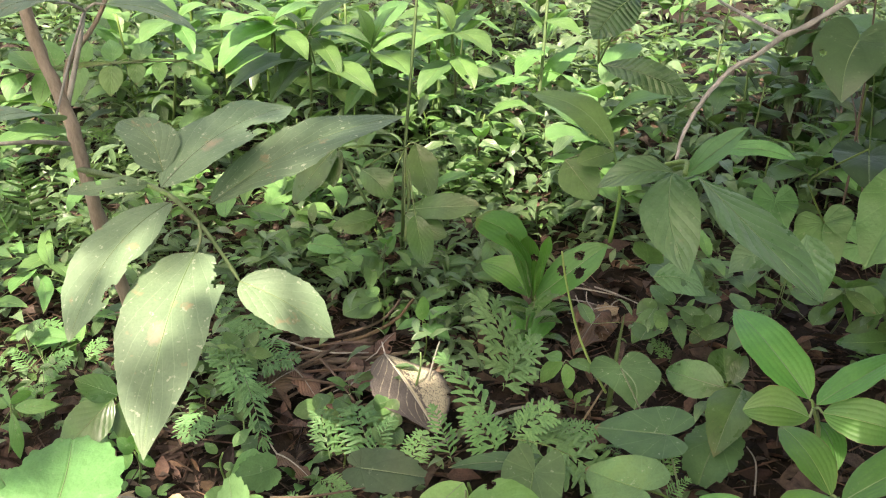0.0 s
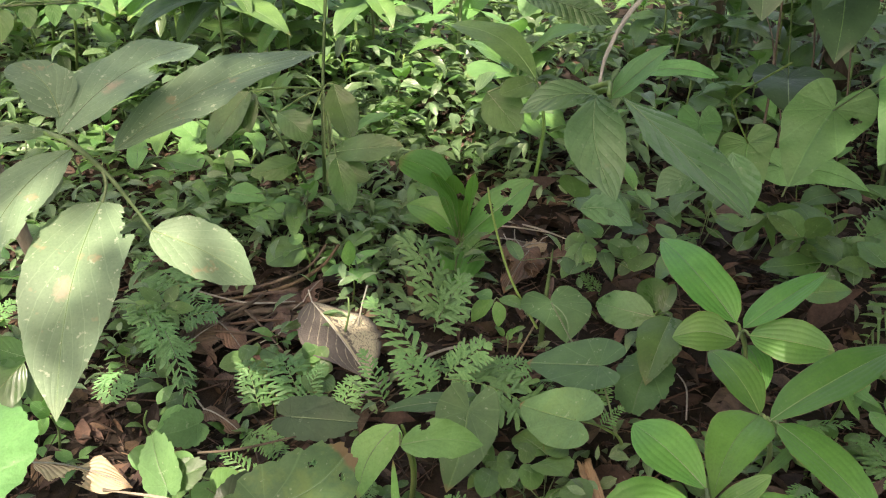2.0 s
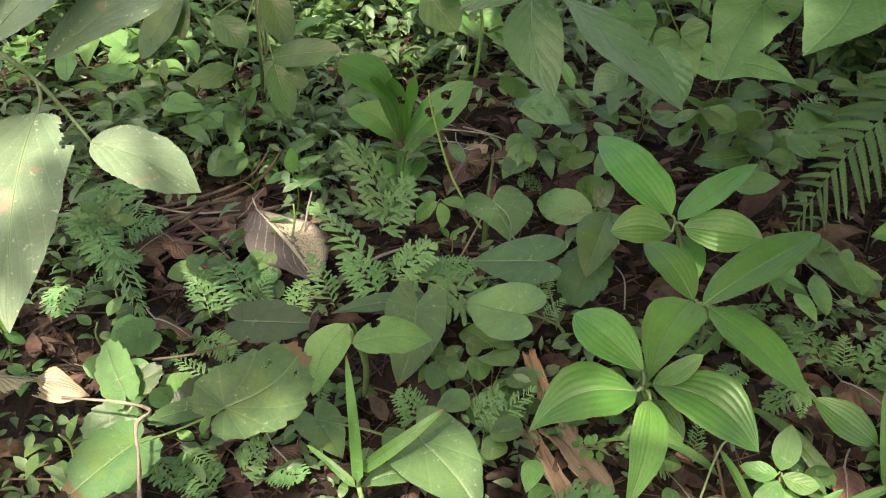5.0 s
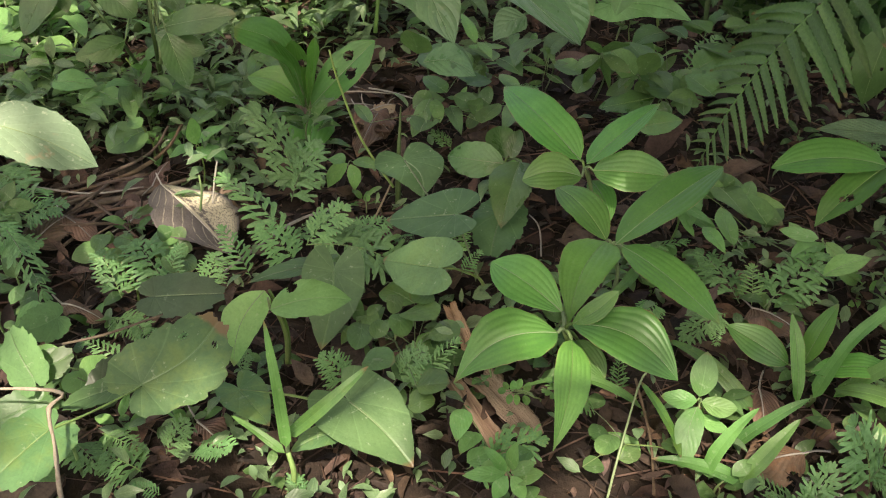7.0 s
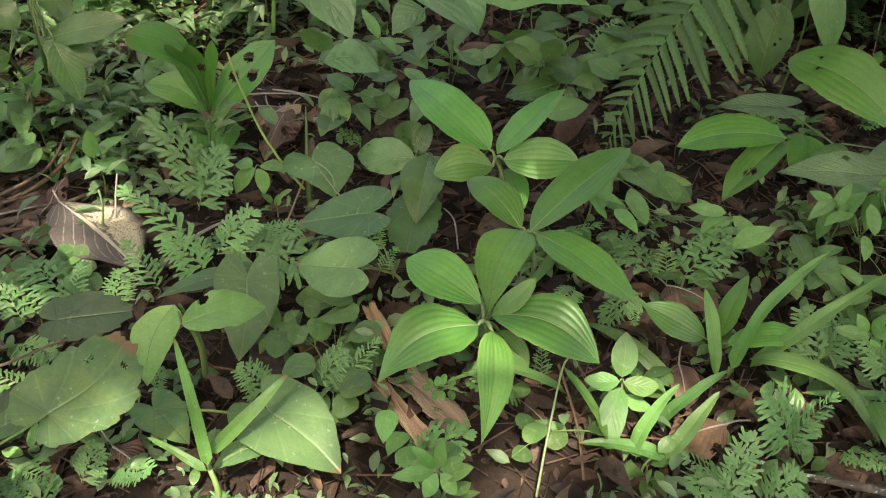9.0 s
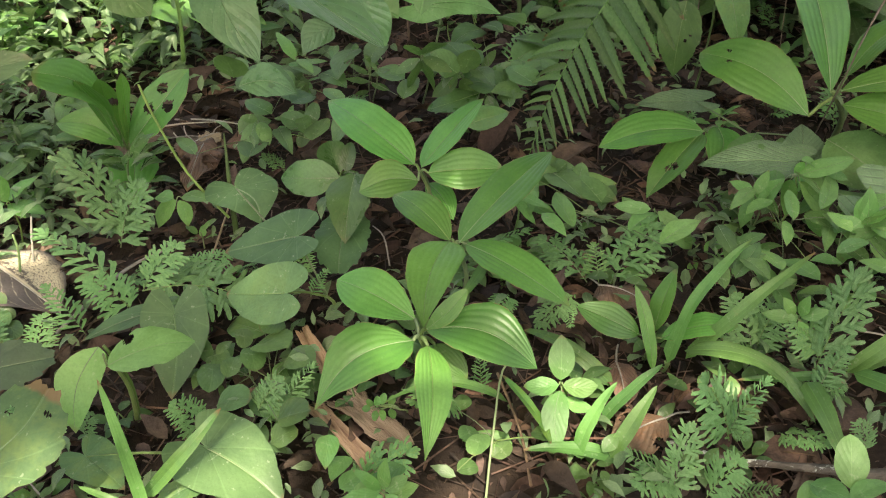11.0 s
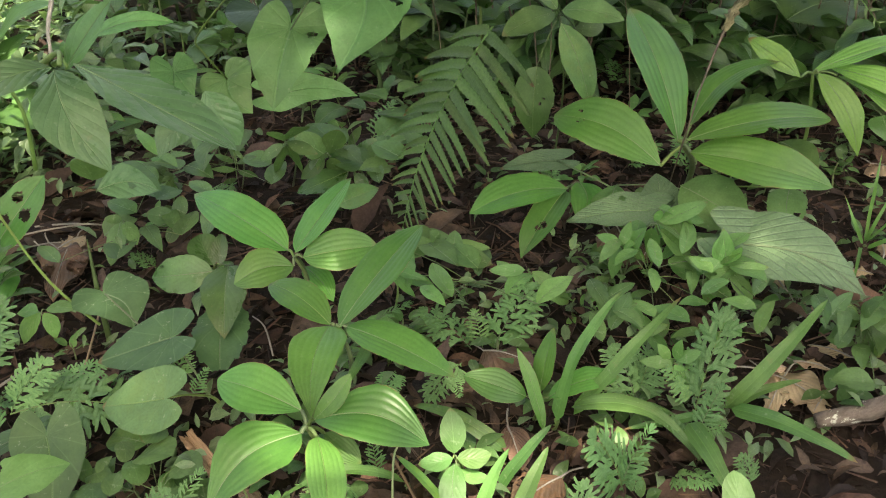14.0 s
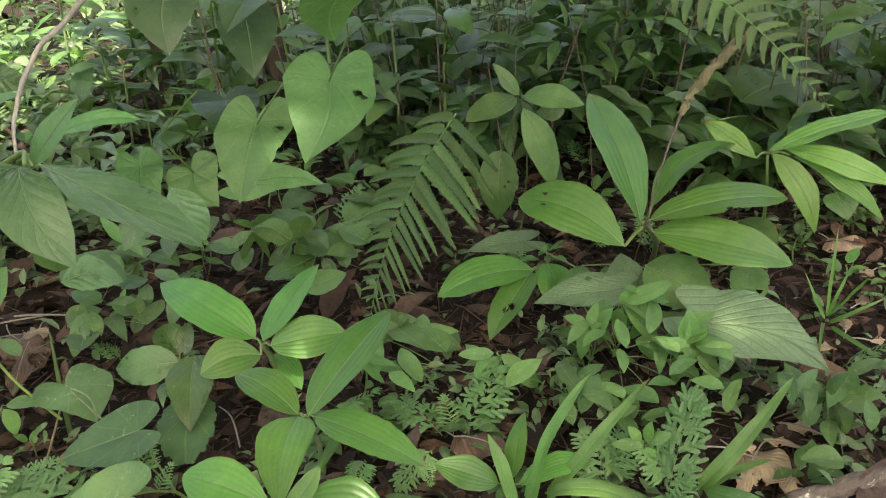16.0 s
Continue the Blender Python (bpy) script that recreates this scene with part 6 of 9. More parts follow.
herb("creeping_herb", "creeping herb with pale pointed leaves", "herb", (1.24, 0.782, 0), (1.201, 0.751, 0.05), [
    (1.173, 0.719, 0.093, 73.8, -2.2, 0.054, 0.028, 6, 0.06),
    (1.154, 0.689, 0.087, 108.6, 3.7, 0.076, 0.022, 4, 0.06),
    (1.114, 0.777, 0.08, 155.9, 1.8, 0.084, 0.03, -4, 0.06),
    (1.115, 0.795, 0.07, -20.3, 2.8, 0.085, 0.036, 13, 0.06),
    (1.199, 0.744, 0.078, 154.5, -2.7, 0.071, 0.032, -15, 0.06),
    (1.212, 0.672, 0.092, -5.4, -6.7, 0.069, 0.031, -4, 0.06),
    (1.257, 0.676, 0.073, -66.2, 1.6, 0.1, 0.027, 0, 0.06),
], M_BRIGHT, "lance", stem=0.0012, fold=0.22)
herb("creeping_herb", "creeping herb with narrow eaten leaves", "herb", (1.47, 0.615, 0), (1.422, 0.59, 0.05), [
    (1.394, 0.6, 0.07, -21.8, 8.7, 0.069, 0.043, -12, 0.06),
    (1.463, 0.614, 0.096, 148.5, -4.9, 0.06, 0.033, 10, 0.06),
    (1.3, 0.564, 0.098, -74.8, -0.9, 0.069, 0.026, 4, 0.06),
    (1.368, 0.565, 0.075, 127.5, -1.7, 0.065, 0.028, 8, 0.06),
    (1.44, 0.59, 0.1, 107.2, 5.8, 0.097, 0.03, -3, 0.06),
    (1.299, 0.496, 0.078, 49.3, -0.3, 0.062, 0.055, 3, 0.06),
    (1.443, 0.571, 0.085, -143.8, 6.9, 0.044, 0.041, 4, 0.06),
], M_OVATE, "ovate", stem=0.0012, fold=0.22)
herb("creeping_herb", "creeping herb with bright oval leaves", "herb", (0.987, 0.475, 0), (0.963, 0.461, 0.04), [
    (0.963, 0.461, 0.06, -64.2, -8.8, 0.062, 0.02, 1, 0.06),
    (0.901, 0.458, 0.08, -153.7, 12.6, 0.047, 0.034, 4, 0.06),
    (0.868, 0.433, 0.072, -56.2, 0.7, 0.056, 0.024, 5, 0.06),
    (0.935, 0.425, 0.073, -89.5, -6, 0.064, 0.029, -8, 0.06),
], M_BRIGHT, "elliptic", stem=0.0012, fold=0.22)
herb("creeping_herb", "creeping herb with drooping pale leaves", "herb", (1.013, 1.138, 0), (0.975, 1.08, 0.06), [
    (0.873, 1.145, 0.08, -157.1, -1, 0.075, 0.034, 3, 0.06),
    (0.89, 1.006, 0.109, -15.6, -2.1, 0.115, 0.032, 1, 0.06),
    (0.92, 1.203, 0.085, 150.1, 4.3, 0.144, 0.034, -13, 0.06),
    (0.862, 1.062, 0.11, -174.2, -2.9, 0.071, 0.024, 13, 0.06),
    (1.029, 0.994, 0.083, -3.9, -0.6, 0.087, 0.028, -11, 0.06),
    (1.003, 0.922, 0.096, -78.6, 3.1, 0.097, 0.036, 8, 0.06),
    (0.982, 0.978, 0.091, -72.5, -3.5, 0.086, 0.035, -6, 0.06),
], M_BRIGHT, "lance", stem=0.0012, fold=0.22)
herb("creeping_herb", "creeping herb in the shade of the fern", "herb", (1.101, 1.752, 0), (1.042, 1.627, 0.08), [
    (1.032, 1.455, 0.113, 76, 7.9, 0.068, 0.064, -7, 0.06),
    (1.005, 1.484, 0.118, 41.4, -0.8, 0.09, 0.073, -10, 0.06),
    (1.101, 1.797, 0.109, 123.4, 4, 0.134, 0.062, -15, 0.06),
    (0.99, 1.731, 0.111, 141.2, -2.8, 0.15, 0.064, 4, 0.06),
    (1.013, 1.493, 0.126, -46.2, 0.2, 0.117, 0.045, 7, 0.06),
    (1.19, 1.589, 0.122, 36.9, 3.1, 0.113, 0.118, 12, 0.06),
    (0.865, 1.373, 0.12, -91.6, 5.3, 0.093, 0.073, 11, 0.06),
], M_OVATE, "ovate", stem=0.0012, fold=0.22)
herb("creeping_herb", "creeping herb in the shade", "herb", (0.8, 1.889, 0), (0.762, 1.754, 0.08), [
    (0.83, 1.606, 0.123, 48.9, 8.5, 0.067, 0.064, -4, 0.06),
    (0.842, 1.77, 0.137, 147, 1.2, 0.148, 0.047, -14, 0.06),
    (0.792, 1.517, 0.127, -44.2, 5.2, 0.085, 0.042, 3, 0.06),
    (0.78, 1.78, 0.128, 146.4, -1, 0.146, 0.068, 11, 0.06),
    (0.682, 1.722, 0.118, -158.5, -5.2, 0.085, 0.048, 7, 0.06),
    (0.876, 1.668, 0.123, -159.5, 6.3, 0.101, 0.056, 14, 0.06),
    (0.53, 1.76, 0.124, -162, 0.9, 0.124, 0.058, 4, 0.06),
    (0.588, 1.645, 0.13, -9.8, -1.3, 0.113, 0.032, 4, 0.06),
], M_OVATE, "ovate", stem=0.0012, fold=0.22)
herb("creeping_herb", "creeping herb in the shade", "herb", (0.56, 1.691, 0), (0.545, 1.605, 0.06), [
    (0.47, 1.622, 0.072, -86.7, 9.2, 0.072, 0.065, 11, 0.06),
    (0.468, 1.525, 0.07, -33.8, -2.5, 0.115, 0.062, -7, 0.06),
    (0.37, 1.545, 0.091, 10.8, -5.3, 0.101, 0.032, 0, 0.06),
    (0.595, 1.553, 0.076, -7, 3.7, 0.096, 0.034, -4, 0.06),
    (0.595, 1.518, 0.08, -37.4, 2.2, 0.086, 0.053, -14, 0.06),
    (0.55, 1.612, 0.07, 178.6, 0.6, 0.117, 0.039, 1, 0.06),
    (0.683, 1.553, 0.093, 149, 2.6, 0.122, 0.046, -2, 0.06),
], M_OVATE, "ovate", stem=0.0012, fold=0.22)
herb("creeping_herb", "creeping herb in the shade", "herb", (1.105, 1.766, 0), (1.04, 1.643, 0.08), [
    (0.911, 1.694, 0.135, -175.8, -4.5, 0.096, 0.055, -5, 0.06),
    (0.963, 1.64, 0.129, 151.8, 3.4, 0.167, 0.044, -13, 0.06),
    (0.971, 1.56, 0.137, 2.8, 2.7, 0.137, 0.085, 9, 0.06),
    (0.979, 1.409, 0.115, -26.2, -4.1, 0.129, 0.034, -5, 0.06),
    (1.055, 1.441, 0.133, 15.8, 5.3, 0.092, 0.06, -10, 0.06),
    (0.973, 1.557, 0.139, 172.8, 5.4, 0.117, 0.042, 6, 0.06),
    (1.067, 1.561, 0.13, -62.8, -1.7, 0.139, 0.067, 14, 0.06),
], M_OVATE, "ovate", stem=0.0012, fold=0.22)

# spike-moss
spike_frond(0.22, 1.376, 0.05, 34.9, 47.2, 0.191, 0.102, 0, 0.06)
spike_frond(0.197, 1.359, 0.05, -51.7, 46.9, 0.123, 0.11, 0, 0.06)
spike_frond(0.194, 1.223, 0.05, 38.1, 17.4, 0.201, 0.119, 0, 0.1)
spike_frond(0.214, 1.209, 0.06, -115.7, -3.3, 0.172, 0.172, 0, 0.15)
spike_frond(0.214, 1.222, 0.05, -71, 30.5, 0.099, 0.146, 0, 0.1)
spike_frond(0.117, 1.163, 0.04, 26.7, 27.3, 0.109, 0.081, 0, 0.1)
spike_frond(0.193, 1.177, 0.05, 49.3, 34.1, 0.089, 0.095, 0, 0.1)
spike_frond(-0.014, 1.148, 0.04, 27.5, 19.4, 0.12, 0.106, 0, 0.1)
spike_frond(-0.023, 1.141, 0.04, -26.7, 32.1, 0.094, 0.085, 0, 0.1)
spike_frond(-0.089, 1.152, 0.04, 22.2, 24.7, 0.096, 0.065, 0, 0.1)
spike_frond(0.046, 1.152, 0.04, -23.7, 27.8, 0.064, 0.063, 0, 0.1)
spike_frond(-0.278, 1.309, 0.09, -153.2, -12.9, 0.179, 0.089, 0, 0.12)
spike_frond(-0.327, 1.389, 0.06, -153.8, -4.7, 0.123, 0.078, 0, 0.1)
spike_frond(-0.309, 1.445, 0.06, 142.4, 0, 0.091, 0.136, 0, 0.1)
spike_frond(-0.29, 1.499, 0.05, -147.8, 0, 0.118, 0.102, 0, 0.1)
spike_frond(-0.338, 1.238, 0.06, 176.8, -7.4, 0.078, 0.072, 0, 0.1)
spike_frond(-0.098, 1.093, 0.05, -119.3, -8.8, 0.065, 0.076, 0, 0.1)
spike_frond(0.348, 0.867, 0.05, -63.1, 27.9, 0.085, 0.065, 0, 0.1)
spike_frond(0.245, 0.892, 0.04, 46.5, 43, 0.059, 0.085, 0, 0.1)
spike_frond(0.317, 0.879, 0.05, -74.2, 38.6, 0.064, 0.081, 0, 0.1)
spike_frond(0.459, 1.09, 0.05, -63, 35, 0.052, 0.067, 0, 0.1)
spike_frond(0.457, 1.136, 0.06, -19.9, 37, 0.05, 0.057, 0, 0.1)
spike_frond(0.892, 0.954, 0.03, 16.2, 14.7, 0.118, 0.086, 0, 0.1)
spike_frond(0.909, 0.946, 0.03, -18.6, 35.4, 0.069, 0.076, 0, 0.1)
spike_frond(0.919, 0.928, 0.04, -70.2, 21.1, 0.139, 0.1, 0, 0.1)
spike_frond(0.854, 0.926, 0.04, 110.9, -5.9, 0.098, 0.067, 0, 0.1)
spike_frond(0.824, 0.91, 0.04, 162.8, -13.2, 0.044, 0.046, 0, 0.1)
spike_frond(0.755, 0.973, 0.04, 131.2, -11.9, 0.049, 0.057, 0, 0.1)
spike_frond(0.89, 0.584, 0.03, 28.5, 58.3, 0.106, 0.132, 0, 0.08)
spike_frond(0.89, 0.59, 0.03, -89.5, 59.1, 0.105, 0.072, 0, 0.08)
spike_frond(0.888, 0.588, 0.05, -116.8, -17.6, 0.033, 0.05, 0, 0.1)
spike_frond(0.778, 0.553, 0.02, -53.4, 57, 0.095, 0.058, 0, 0.08)
spike_frond(0.781, 0.556, 0.02, 49.1, 36.8, 0.083, 0.101, 0, 0.1)
spike_frond(0.795, 0.565, 0.02, 91, 22, 0.08, 0.072, 0, 0.1)
spike_frond(0.812, 0.527, 0.02, -101.1, 54.5, 0.074, 0.087, 0, 0.1)
spike_frond(0.845, 0.513, 0.02, -131.3, 31.4, 0.058, 0.086, 0, 0.1)
spike_frond(1.023, 0.704, 0.04, -5, 43.7, 0.087, 0.104, 0, 0.1)
spike_frond(1.038, 0.71, 0.04, -76.9, 60.4, 0.069, 0.076, 0, 0.1)
spike_frond(1.023, 0.704, 0.04, 53.1, 8.5, 0.067, 0.101, 0, 0.1)
spike_frond(1.072, 0.629, 0.04, -67.4, 52.2, 0.165, 0.083, 0, 0.1)
spike_frond(1.087, 0.637, 0.05, 17.9, 41.1, 0.076, 0.105, 0, 0.1)
spike_frond(1.042, 0.595, 0.04, -79.1, 45.9, 0.084, 0.069, 0, 0.1)
spike_frond(1.056, 0.6, 0.04, -130.7, 16, 0.036, 0.054, 0, 0.1)
spike_frond(1.039, 0.494, 0.03, -2.5, 57.7, 0.047, 0.071, 0, 0.1)
spike_frond(-0.333, 1.374, 0.05, -21.9, 11.3, 0.102, 0.129, 0, 0.1)
spike_frond(-0.306, 1.335, 0.05, 28.7, 8, 0.143, 0.087, 0, 0.1)
spike_frond(-0.279, 1.4, 0.05, -83.7, 7, 0.082, 0.123, 0, 0.1)
spike_frond(-0.092, 0.867, 0.04, -126.5, -8.4, 0.069, 0.074, 0, 0.1)
spike_frond(-0.033, 0.789, 0.04, 55.7, 0, 0.067, 0.089, 0, 0.1)
spike_frond(-0.007, 0.822, 0.03, -49.2, 34, 0.054, 0.081, 0, 0.1)
spike_frond(-0.011, 0.756, 0.03, 76.2, 30.6, 0.039, 0.059, 0, 0.1)
spike_frond(0.038, 0.834, 0.03, -130.9, 10.7, 0.054, 0.07, 0, 0.1)
spike_frond(0.095, 0.936, 0.05, -56, 51.2, 0.038, 0.058, 0, 0.1)
spike_frond(1.091, 1.647, 0.08, -66.4, 31.4, 0.115, 0.116, 0, 0.1)
spike_frond(0.29, 1.245, 0.05, -87.4, 0, 0.078, 0.117, 0, 0.1)
spike_frond(0.271, 1.276, 0.05, -139.2, 0, 0.061, 0.088, 0, 0.1)

# fern
fern_frond(1.171, 1.29, 0.42, 90.3, -58.8, 0.409, 0.345, 5, 0.07, 19, 0.74)
fern_frond(1.568, 1.133, 0.655, -160.8, -34.4, 0.377, 0.124, 50, 0.18, 15, 1.9)
fern_frond(1.654, 1.093, 0.606, -162.5, -6.3, 0.186, 0.093, 55, 0.1, 10, 1.8)
twig("fern_stalk", "dry brown scaly fern stalk", "stalk", [(1.518, 1.13, 0.05), (1.356, 0.956, 0.302), (1.412, 0.984, 0.363), (1.49, 1.017, 0.431)], [0.0014, 0.0014, 0.0017, 0.0026], M_BARK, jitter=0.2)
twig("fern_stalk", "thick golden scaly uncurled fern stalk", "stalk", [(1.487, 1.017, 0.427), (1.5, 1.016, 0.451), (1.515, 1.02, 0.462), (1.535, 1.018, 0.475), (1.547, 1.013, 0.494), (1.568, 1.011, 0.51), (1.587, 1.009, 0.521), (1.608, 1.007, 0.538), (1.628, 1.002, 0.55), (1.644, 1.004, 0.563)], [0.004, 0.0085, 0.0065, 0.009, 0.0075, 0.0095, 0.008, 0.009, 0.0075, 0.003], M_FUZZ, jitter=0.35, sides=12)

# litter, wood and bark
twig("fallen_stick", "lichen-spotted fallen stick on the litter", "stick", [(0.824, 0.629, 0.015), (0.877, 0.565, 0.02), (0.962, 0.51, 0.02), (1.06, 0.443, 0.02)], [0.0025, 0.0035, 0.006, 0.0095], M_LOG, jitter=0.2)
twig("fallen_log", "rotting branch with pale lichen patches", "log", [(1.224, 0.527, 0.02), (1.281, 0.496, 0.03), (1.346, 0.473, 0.03), (1.456, 0.411, 0.03)], [0.011, 0.015, 0.017, 0.019], M_LOG, sides=12)
twig("fallen_twig", "bent dark fallen twig", "twig", [(-0.324, 1.52, 0.01), (-0.168, 1.544, 0.03), (-0.068, 1.584, 0.05), (-0.026, 1.617, 0.09)], [0.003, 0.0036, 0.003, 0.0024], M_BARK)
twig("fallen_twig", "thin reddish fallen twig", "twig", [(-0.347, 1.995, 0.1), (-0.311, 1.973, 0.05), (-0.341, 2.049, 0.12)], [0.003, 0.003, 0.002], M_TWIG)
twig("fallen_twig", "thin dry root across the litter", "twig", [(0.615, 1.148, 0.02), (0.631, 1.217, 0.03), (0.629, 1.271, 0.02)], [0.0015, 0.0015, 0.001], M_TWIG)
twig("fallen_twig", "dry stalk lying on the litter", "twig", [(0.655, 0.812, 0.05), (0.648, 0.727, 0.02), (0.621, 0.643, 0.01)], [0.0022, 0.002, 0.002], M_BARK)
twig("fallen_twig", "long dry stalk on the litter", "twig", [(0.071, 1.213, 0.02), (0.192, 1.317, 0.03), (0.274, 1.349, 0.03)], [0.003, 0.003, 0.002], M_TWIG)
twig("fallen_twig", "pale dry stalk on litter", "twig", [(0.422, 1.486, 0.03), (0.328, 1.282, 0.02), (0.257, 1.163, 0.02)], [0.002, 0.002, 0.002], M_PALE)
flake("bark_strip", "long orange-brown peeled bark strip", "bark", (0.396, 0.9, 0.02, -162.5, 0, 0.199, 0.028, 0, 0.05), M_STRIP, "blade", 0.3)
flake("bark_strip", "split orange-brown bark strip", "bark", (0.44, 0.899, 0.015, -159.7, 0, 0.148, 0.053, 0, 0.05), M_STRIP, "blade", 0.3)
flake("bark_strip", "upright pale bark splinter", "bark", (0.443, 0.905, 0.02, 9, 13.7, 0.126, 0.026, 0, 0.05), M_STRIP, "blade", 0.3)
flake("bark_strip", "narrow orange bark strip", "bark", (0.401, 0.88, 0.028, -168.1, 0, 0.193, 0.013, 0, 0.05), M_STRIP, "blade", 0.3)
flake("dead_leaf", "pale curled dead leaf in the sun", "dead leaf", (-0.035, 1.425, 0.075, -149.4, -6.0, 0.239, 0.138, -10, 0.05), M_SKELETON, "acute", 0.02, [(0.92, 0.8, 0.03), (0.3, -1.0, 0.05), (0.62, 1.0, 0.03), (0.75, -0.95, 0.025)])
flake("dead_leaf", "dark brown dead leaf on the open litter", "dead leaf", (-0.099, 1.39, 0.02, -41.6, 6.4, 0.09, 0.091, 0, 0.2), M_DEAD, "acute", 0.5)
flake("dead_leaf", "dark crumpled dead leaf on the open litter", "dead leaf", (-0.22, 1.427, 0.03, -142.6, -5.2, 0.11, 0.055, 0, 0.2), M_DEAD, "acute", 0.5)
flake("dead_leaf", "grey brown curled dead leaf", "dead leaf", (-0.062, 1.49, 0.03, -43.6, 30.1, 0.06, 0.049, 0, 0.2), M_DEAD, "acute", 0.5)
flake("dead_leaf", "brown dead leaf under the nibbled herb", "dead leaf", (0.36, 1.725, 0.03, -155.2, 0, 0.136, 0.082, 0, 0.2), M_DEAD, "acute", 0.5)
flake("dead_leaf", "tan dead leaf under the nibbled herb", "dead leaf", (0.368, 1.685, 0.03, -66, 0, 0.088, 0.059, 0, 0.2), M_PALE, "acute", 0.5)
flake("dead_leaf", "large brown dead leaf", "dead leaf", (0.433, 1.742, 0.02, 156.8, 2.4, 0.243, 0.095, 0, 0.2), M_DEAD, "acute", 0.5)
flake("dead_leaf", "curled orange brown dead leaf", "dead leaf", (0.23, 1.787, 0.03, -116.1, 5.1, 0.112, 0.103, 0, 0.2), M_DEAD, "acute", 0.5)
flake("dead_leaf", "curled orange brown dead leaf", "dead leaf", (-0.191, 1.181, 0.02, -132.3, 5.4, 0.107, 0.04, 0, 0.2), M_DEAD, "acute", 0.5)
flake("dead_leaf", "dry brown curled dead leaf", "dead leaf", (0.905, 0.939, 0.03, -166.9, 15.6, 0.111, 0.086, 0, 0.2), M_DEAD, "acute", 0.5)
flake("dead_leaf", "reddish brown dead leaf", "dead leaf", (1.309, 1.097, 0.04, 156.9, -8.6, 0.134, 0.072, 0, 0.2), M_DEAD, "acute", 0.5)
flake("dead_leaf", "reddish brown dead leaf", "dead leaf", (1.336, 1.089, 0.04, 151.1, -8.7, 0.132, 0.064, 0, 0.2), M_DEAD, "acute", 0.5)
flake("dead_leaf", "reddish dead leaf under grass", "dead leaf", (0.841, 0.785, 0.02, 157.5, 0, 0.091, 0.051, 0, 0.2), M_DEAD, "acute", 0.5)
flake("dead_leaf", "broad brown dead leaf", "dead leaf", (0.844, 0.66, 0.02, 94, -3, 0.096, 0.08, 0, 0.2), M_DEAD, "acute", 0.5)
flake("dead_leaf", "pale broken dead leaf", "dead leaf", (1.247, 0.643, 0.02, -176.4, 5.8, 0.099, 0.092, 0, 0.2), M_PALE, "acute", 0.5)
flake("dead_leaf", "pale dead leaf edge", "dead leaf", (1.225, 0.64, 0.04, -119.6, 0, 0.046, 0.033, 0, 0.2), M_PALE, "acute", 0.5)
flake("dead_leaf", "dark brown dead leaf", "dead leaf", (1.323, 1.094, 0.03, 166.9, -4.5, 0.127, 0.073, 0, 0.2), M_DEAD, "acute", 0.5)
flake("dead_leaf", "dry brown curled dead leaf", "dead leaf", (-0.265, 1.352, 0.02, -39.5, 6, 0.096, 0.112, 0, 0.2), M_DEAD, "acute", 0.5)
flake("dead_leaf", "pale curled dead leaf", "dead leaf", (-0.388, 0.993, 0.08, -107.4, 0, 0.167, 0.059, 0, 0.2), M_PALE, "acute", 0.5)
flake("dead_leaf", "dry brown curled dead leaf", "dead leaf", (0.033, 0.871, 0.03, -141.5, -10.2, 0.056, 0.048, 0, 0.2), M_DEAD, "acute", 0.5)
flake("dead_leaf", "dry brown curled dead leaf", "dead leaf", (1.276, 0.623, 0.02, 114.2, 0, 0.13, 0.041, 0, 0.2), M_PALE, "acute", 0.5)
flake("dead_leaf", "dry brown curled dead leaf", "dead leaf", (1.986, 0.972, 0.02, 173.6, 6.7, 0.085, 0.107, 0, 0.2), M_PALE, "acute", 0.5)
flake("dead_leaf", "dry brown curled dead leaf", "dead leaf", (1.379, 1.025, 0.03, 117.4, -8.1, 0.071, 0.046, 0, 0.2), M_DEAD, "acute", 0.5)
flake("dead_leaf", "pale broken scrap of dead leaf on the litter", "dead leaf", (1.692, 0.735, 0.02, -50, -2, 0.044, 0.026, -11, 0.2), M_PALE, "acute", 0.5)
flake("dead_leaf", "pale broken scrap of dead leaf on the litter", "dead leaf", (1.691, 0.685, 0.02, -124, -5, 0.041, 0.028, -6, 0.2), M_PALE, "acute", 0.5)
flake("dead_leaf", "pale broken scrap of dead leaf on the litter", "dead leaf", (1.588, 0.753, 0.02, -140, -3, 0.058, 0.025, 9, 0.2), M_PALE, "acute", 0.5)
flake("dead_leaf", "pale broken scrap of dead leaf on the litter", "dead leaf", (1.439, 0.7, 0.02, -82, 7, 0.044, 0.023, 14, 0.2), M_PALE, "acute", 0.5)
flake("dead_leaf", "pale broken scrap of dead leaf on the litter", "dead leaf", (1.306, 0.634, 0.02, -157, 7, 0.062, 0.024, -7, 0.2), M_PALE, "acute", 0.5)
flake("dead_leaf", "pale broken scrap of dead leaf on the litter", "dead leaf", (1.792, 0.772, 0.02, -71, -4, 0.051, 0.029, 8, 0.2), M_PALE, "acute", 0.5)
flake("dead_leaf", "pale broken scrap of dead leaf on the litter", "dead leaf", (1.389, 0.587, 0.02, 20, -5, 0.070, 0.025, -3, 0.2), M_PALE, "acute", 0.5)
flake("dead_leaf", "pale broken scrap of dead leaf on the litter", "dead leaf", (1.936, 0.83, 0.02, 89, -3, 0.046, 0.027, -13, 0.2), M_PALE, "acute", 0.5)
flake("dead_leaf", "pale broken scrap of dead leaf on the litter", "dead leaf", (1.274, 0.553, 0.02, 110, 7, 0.051, 0.034, 3, 0.2), M_PALE, "acute", 0.5)
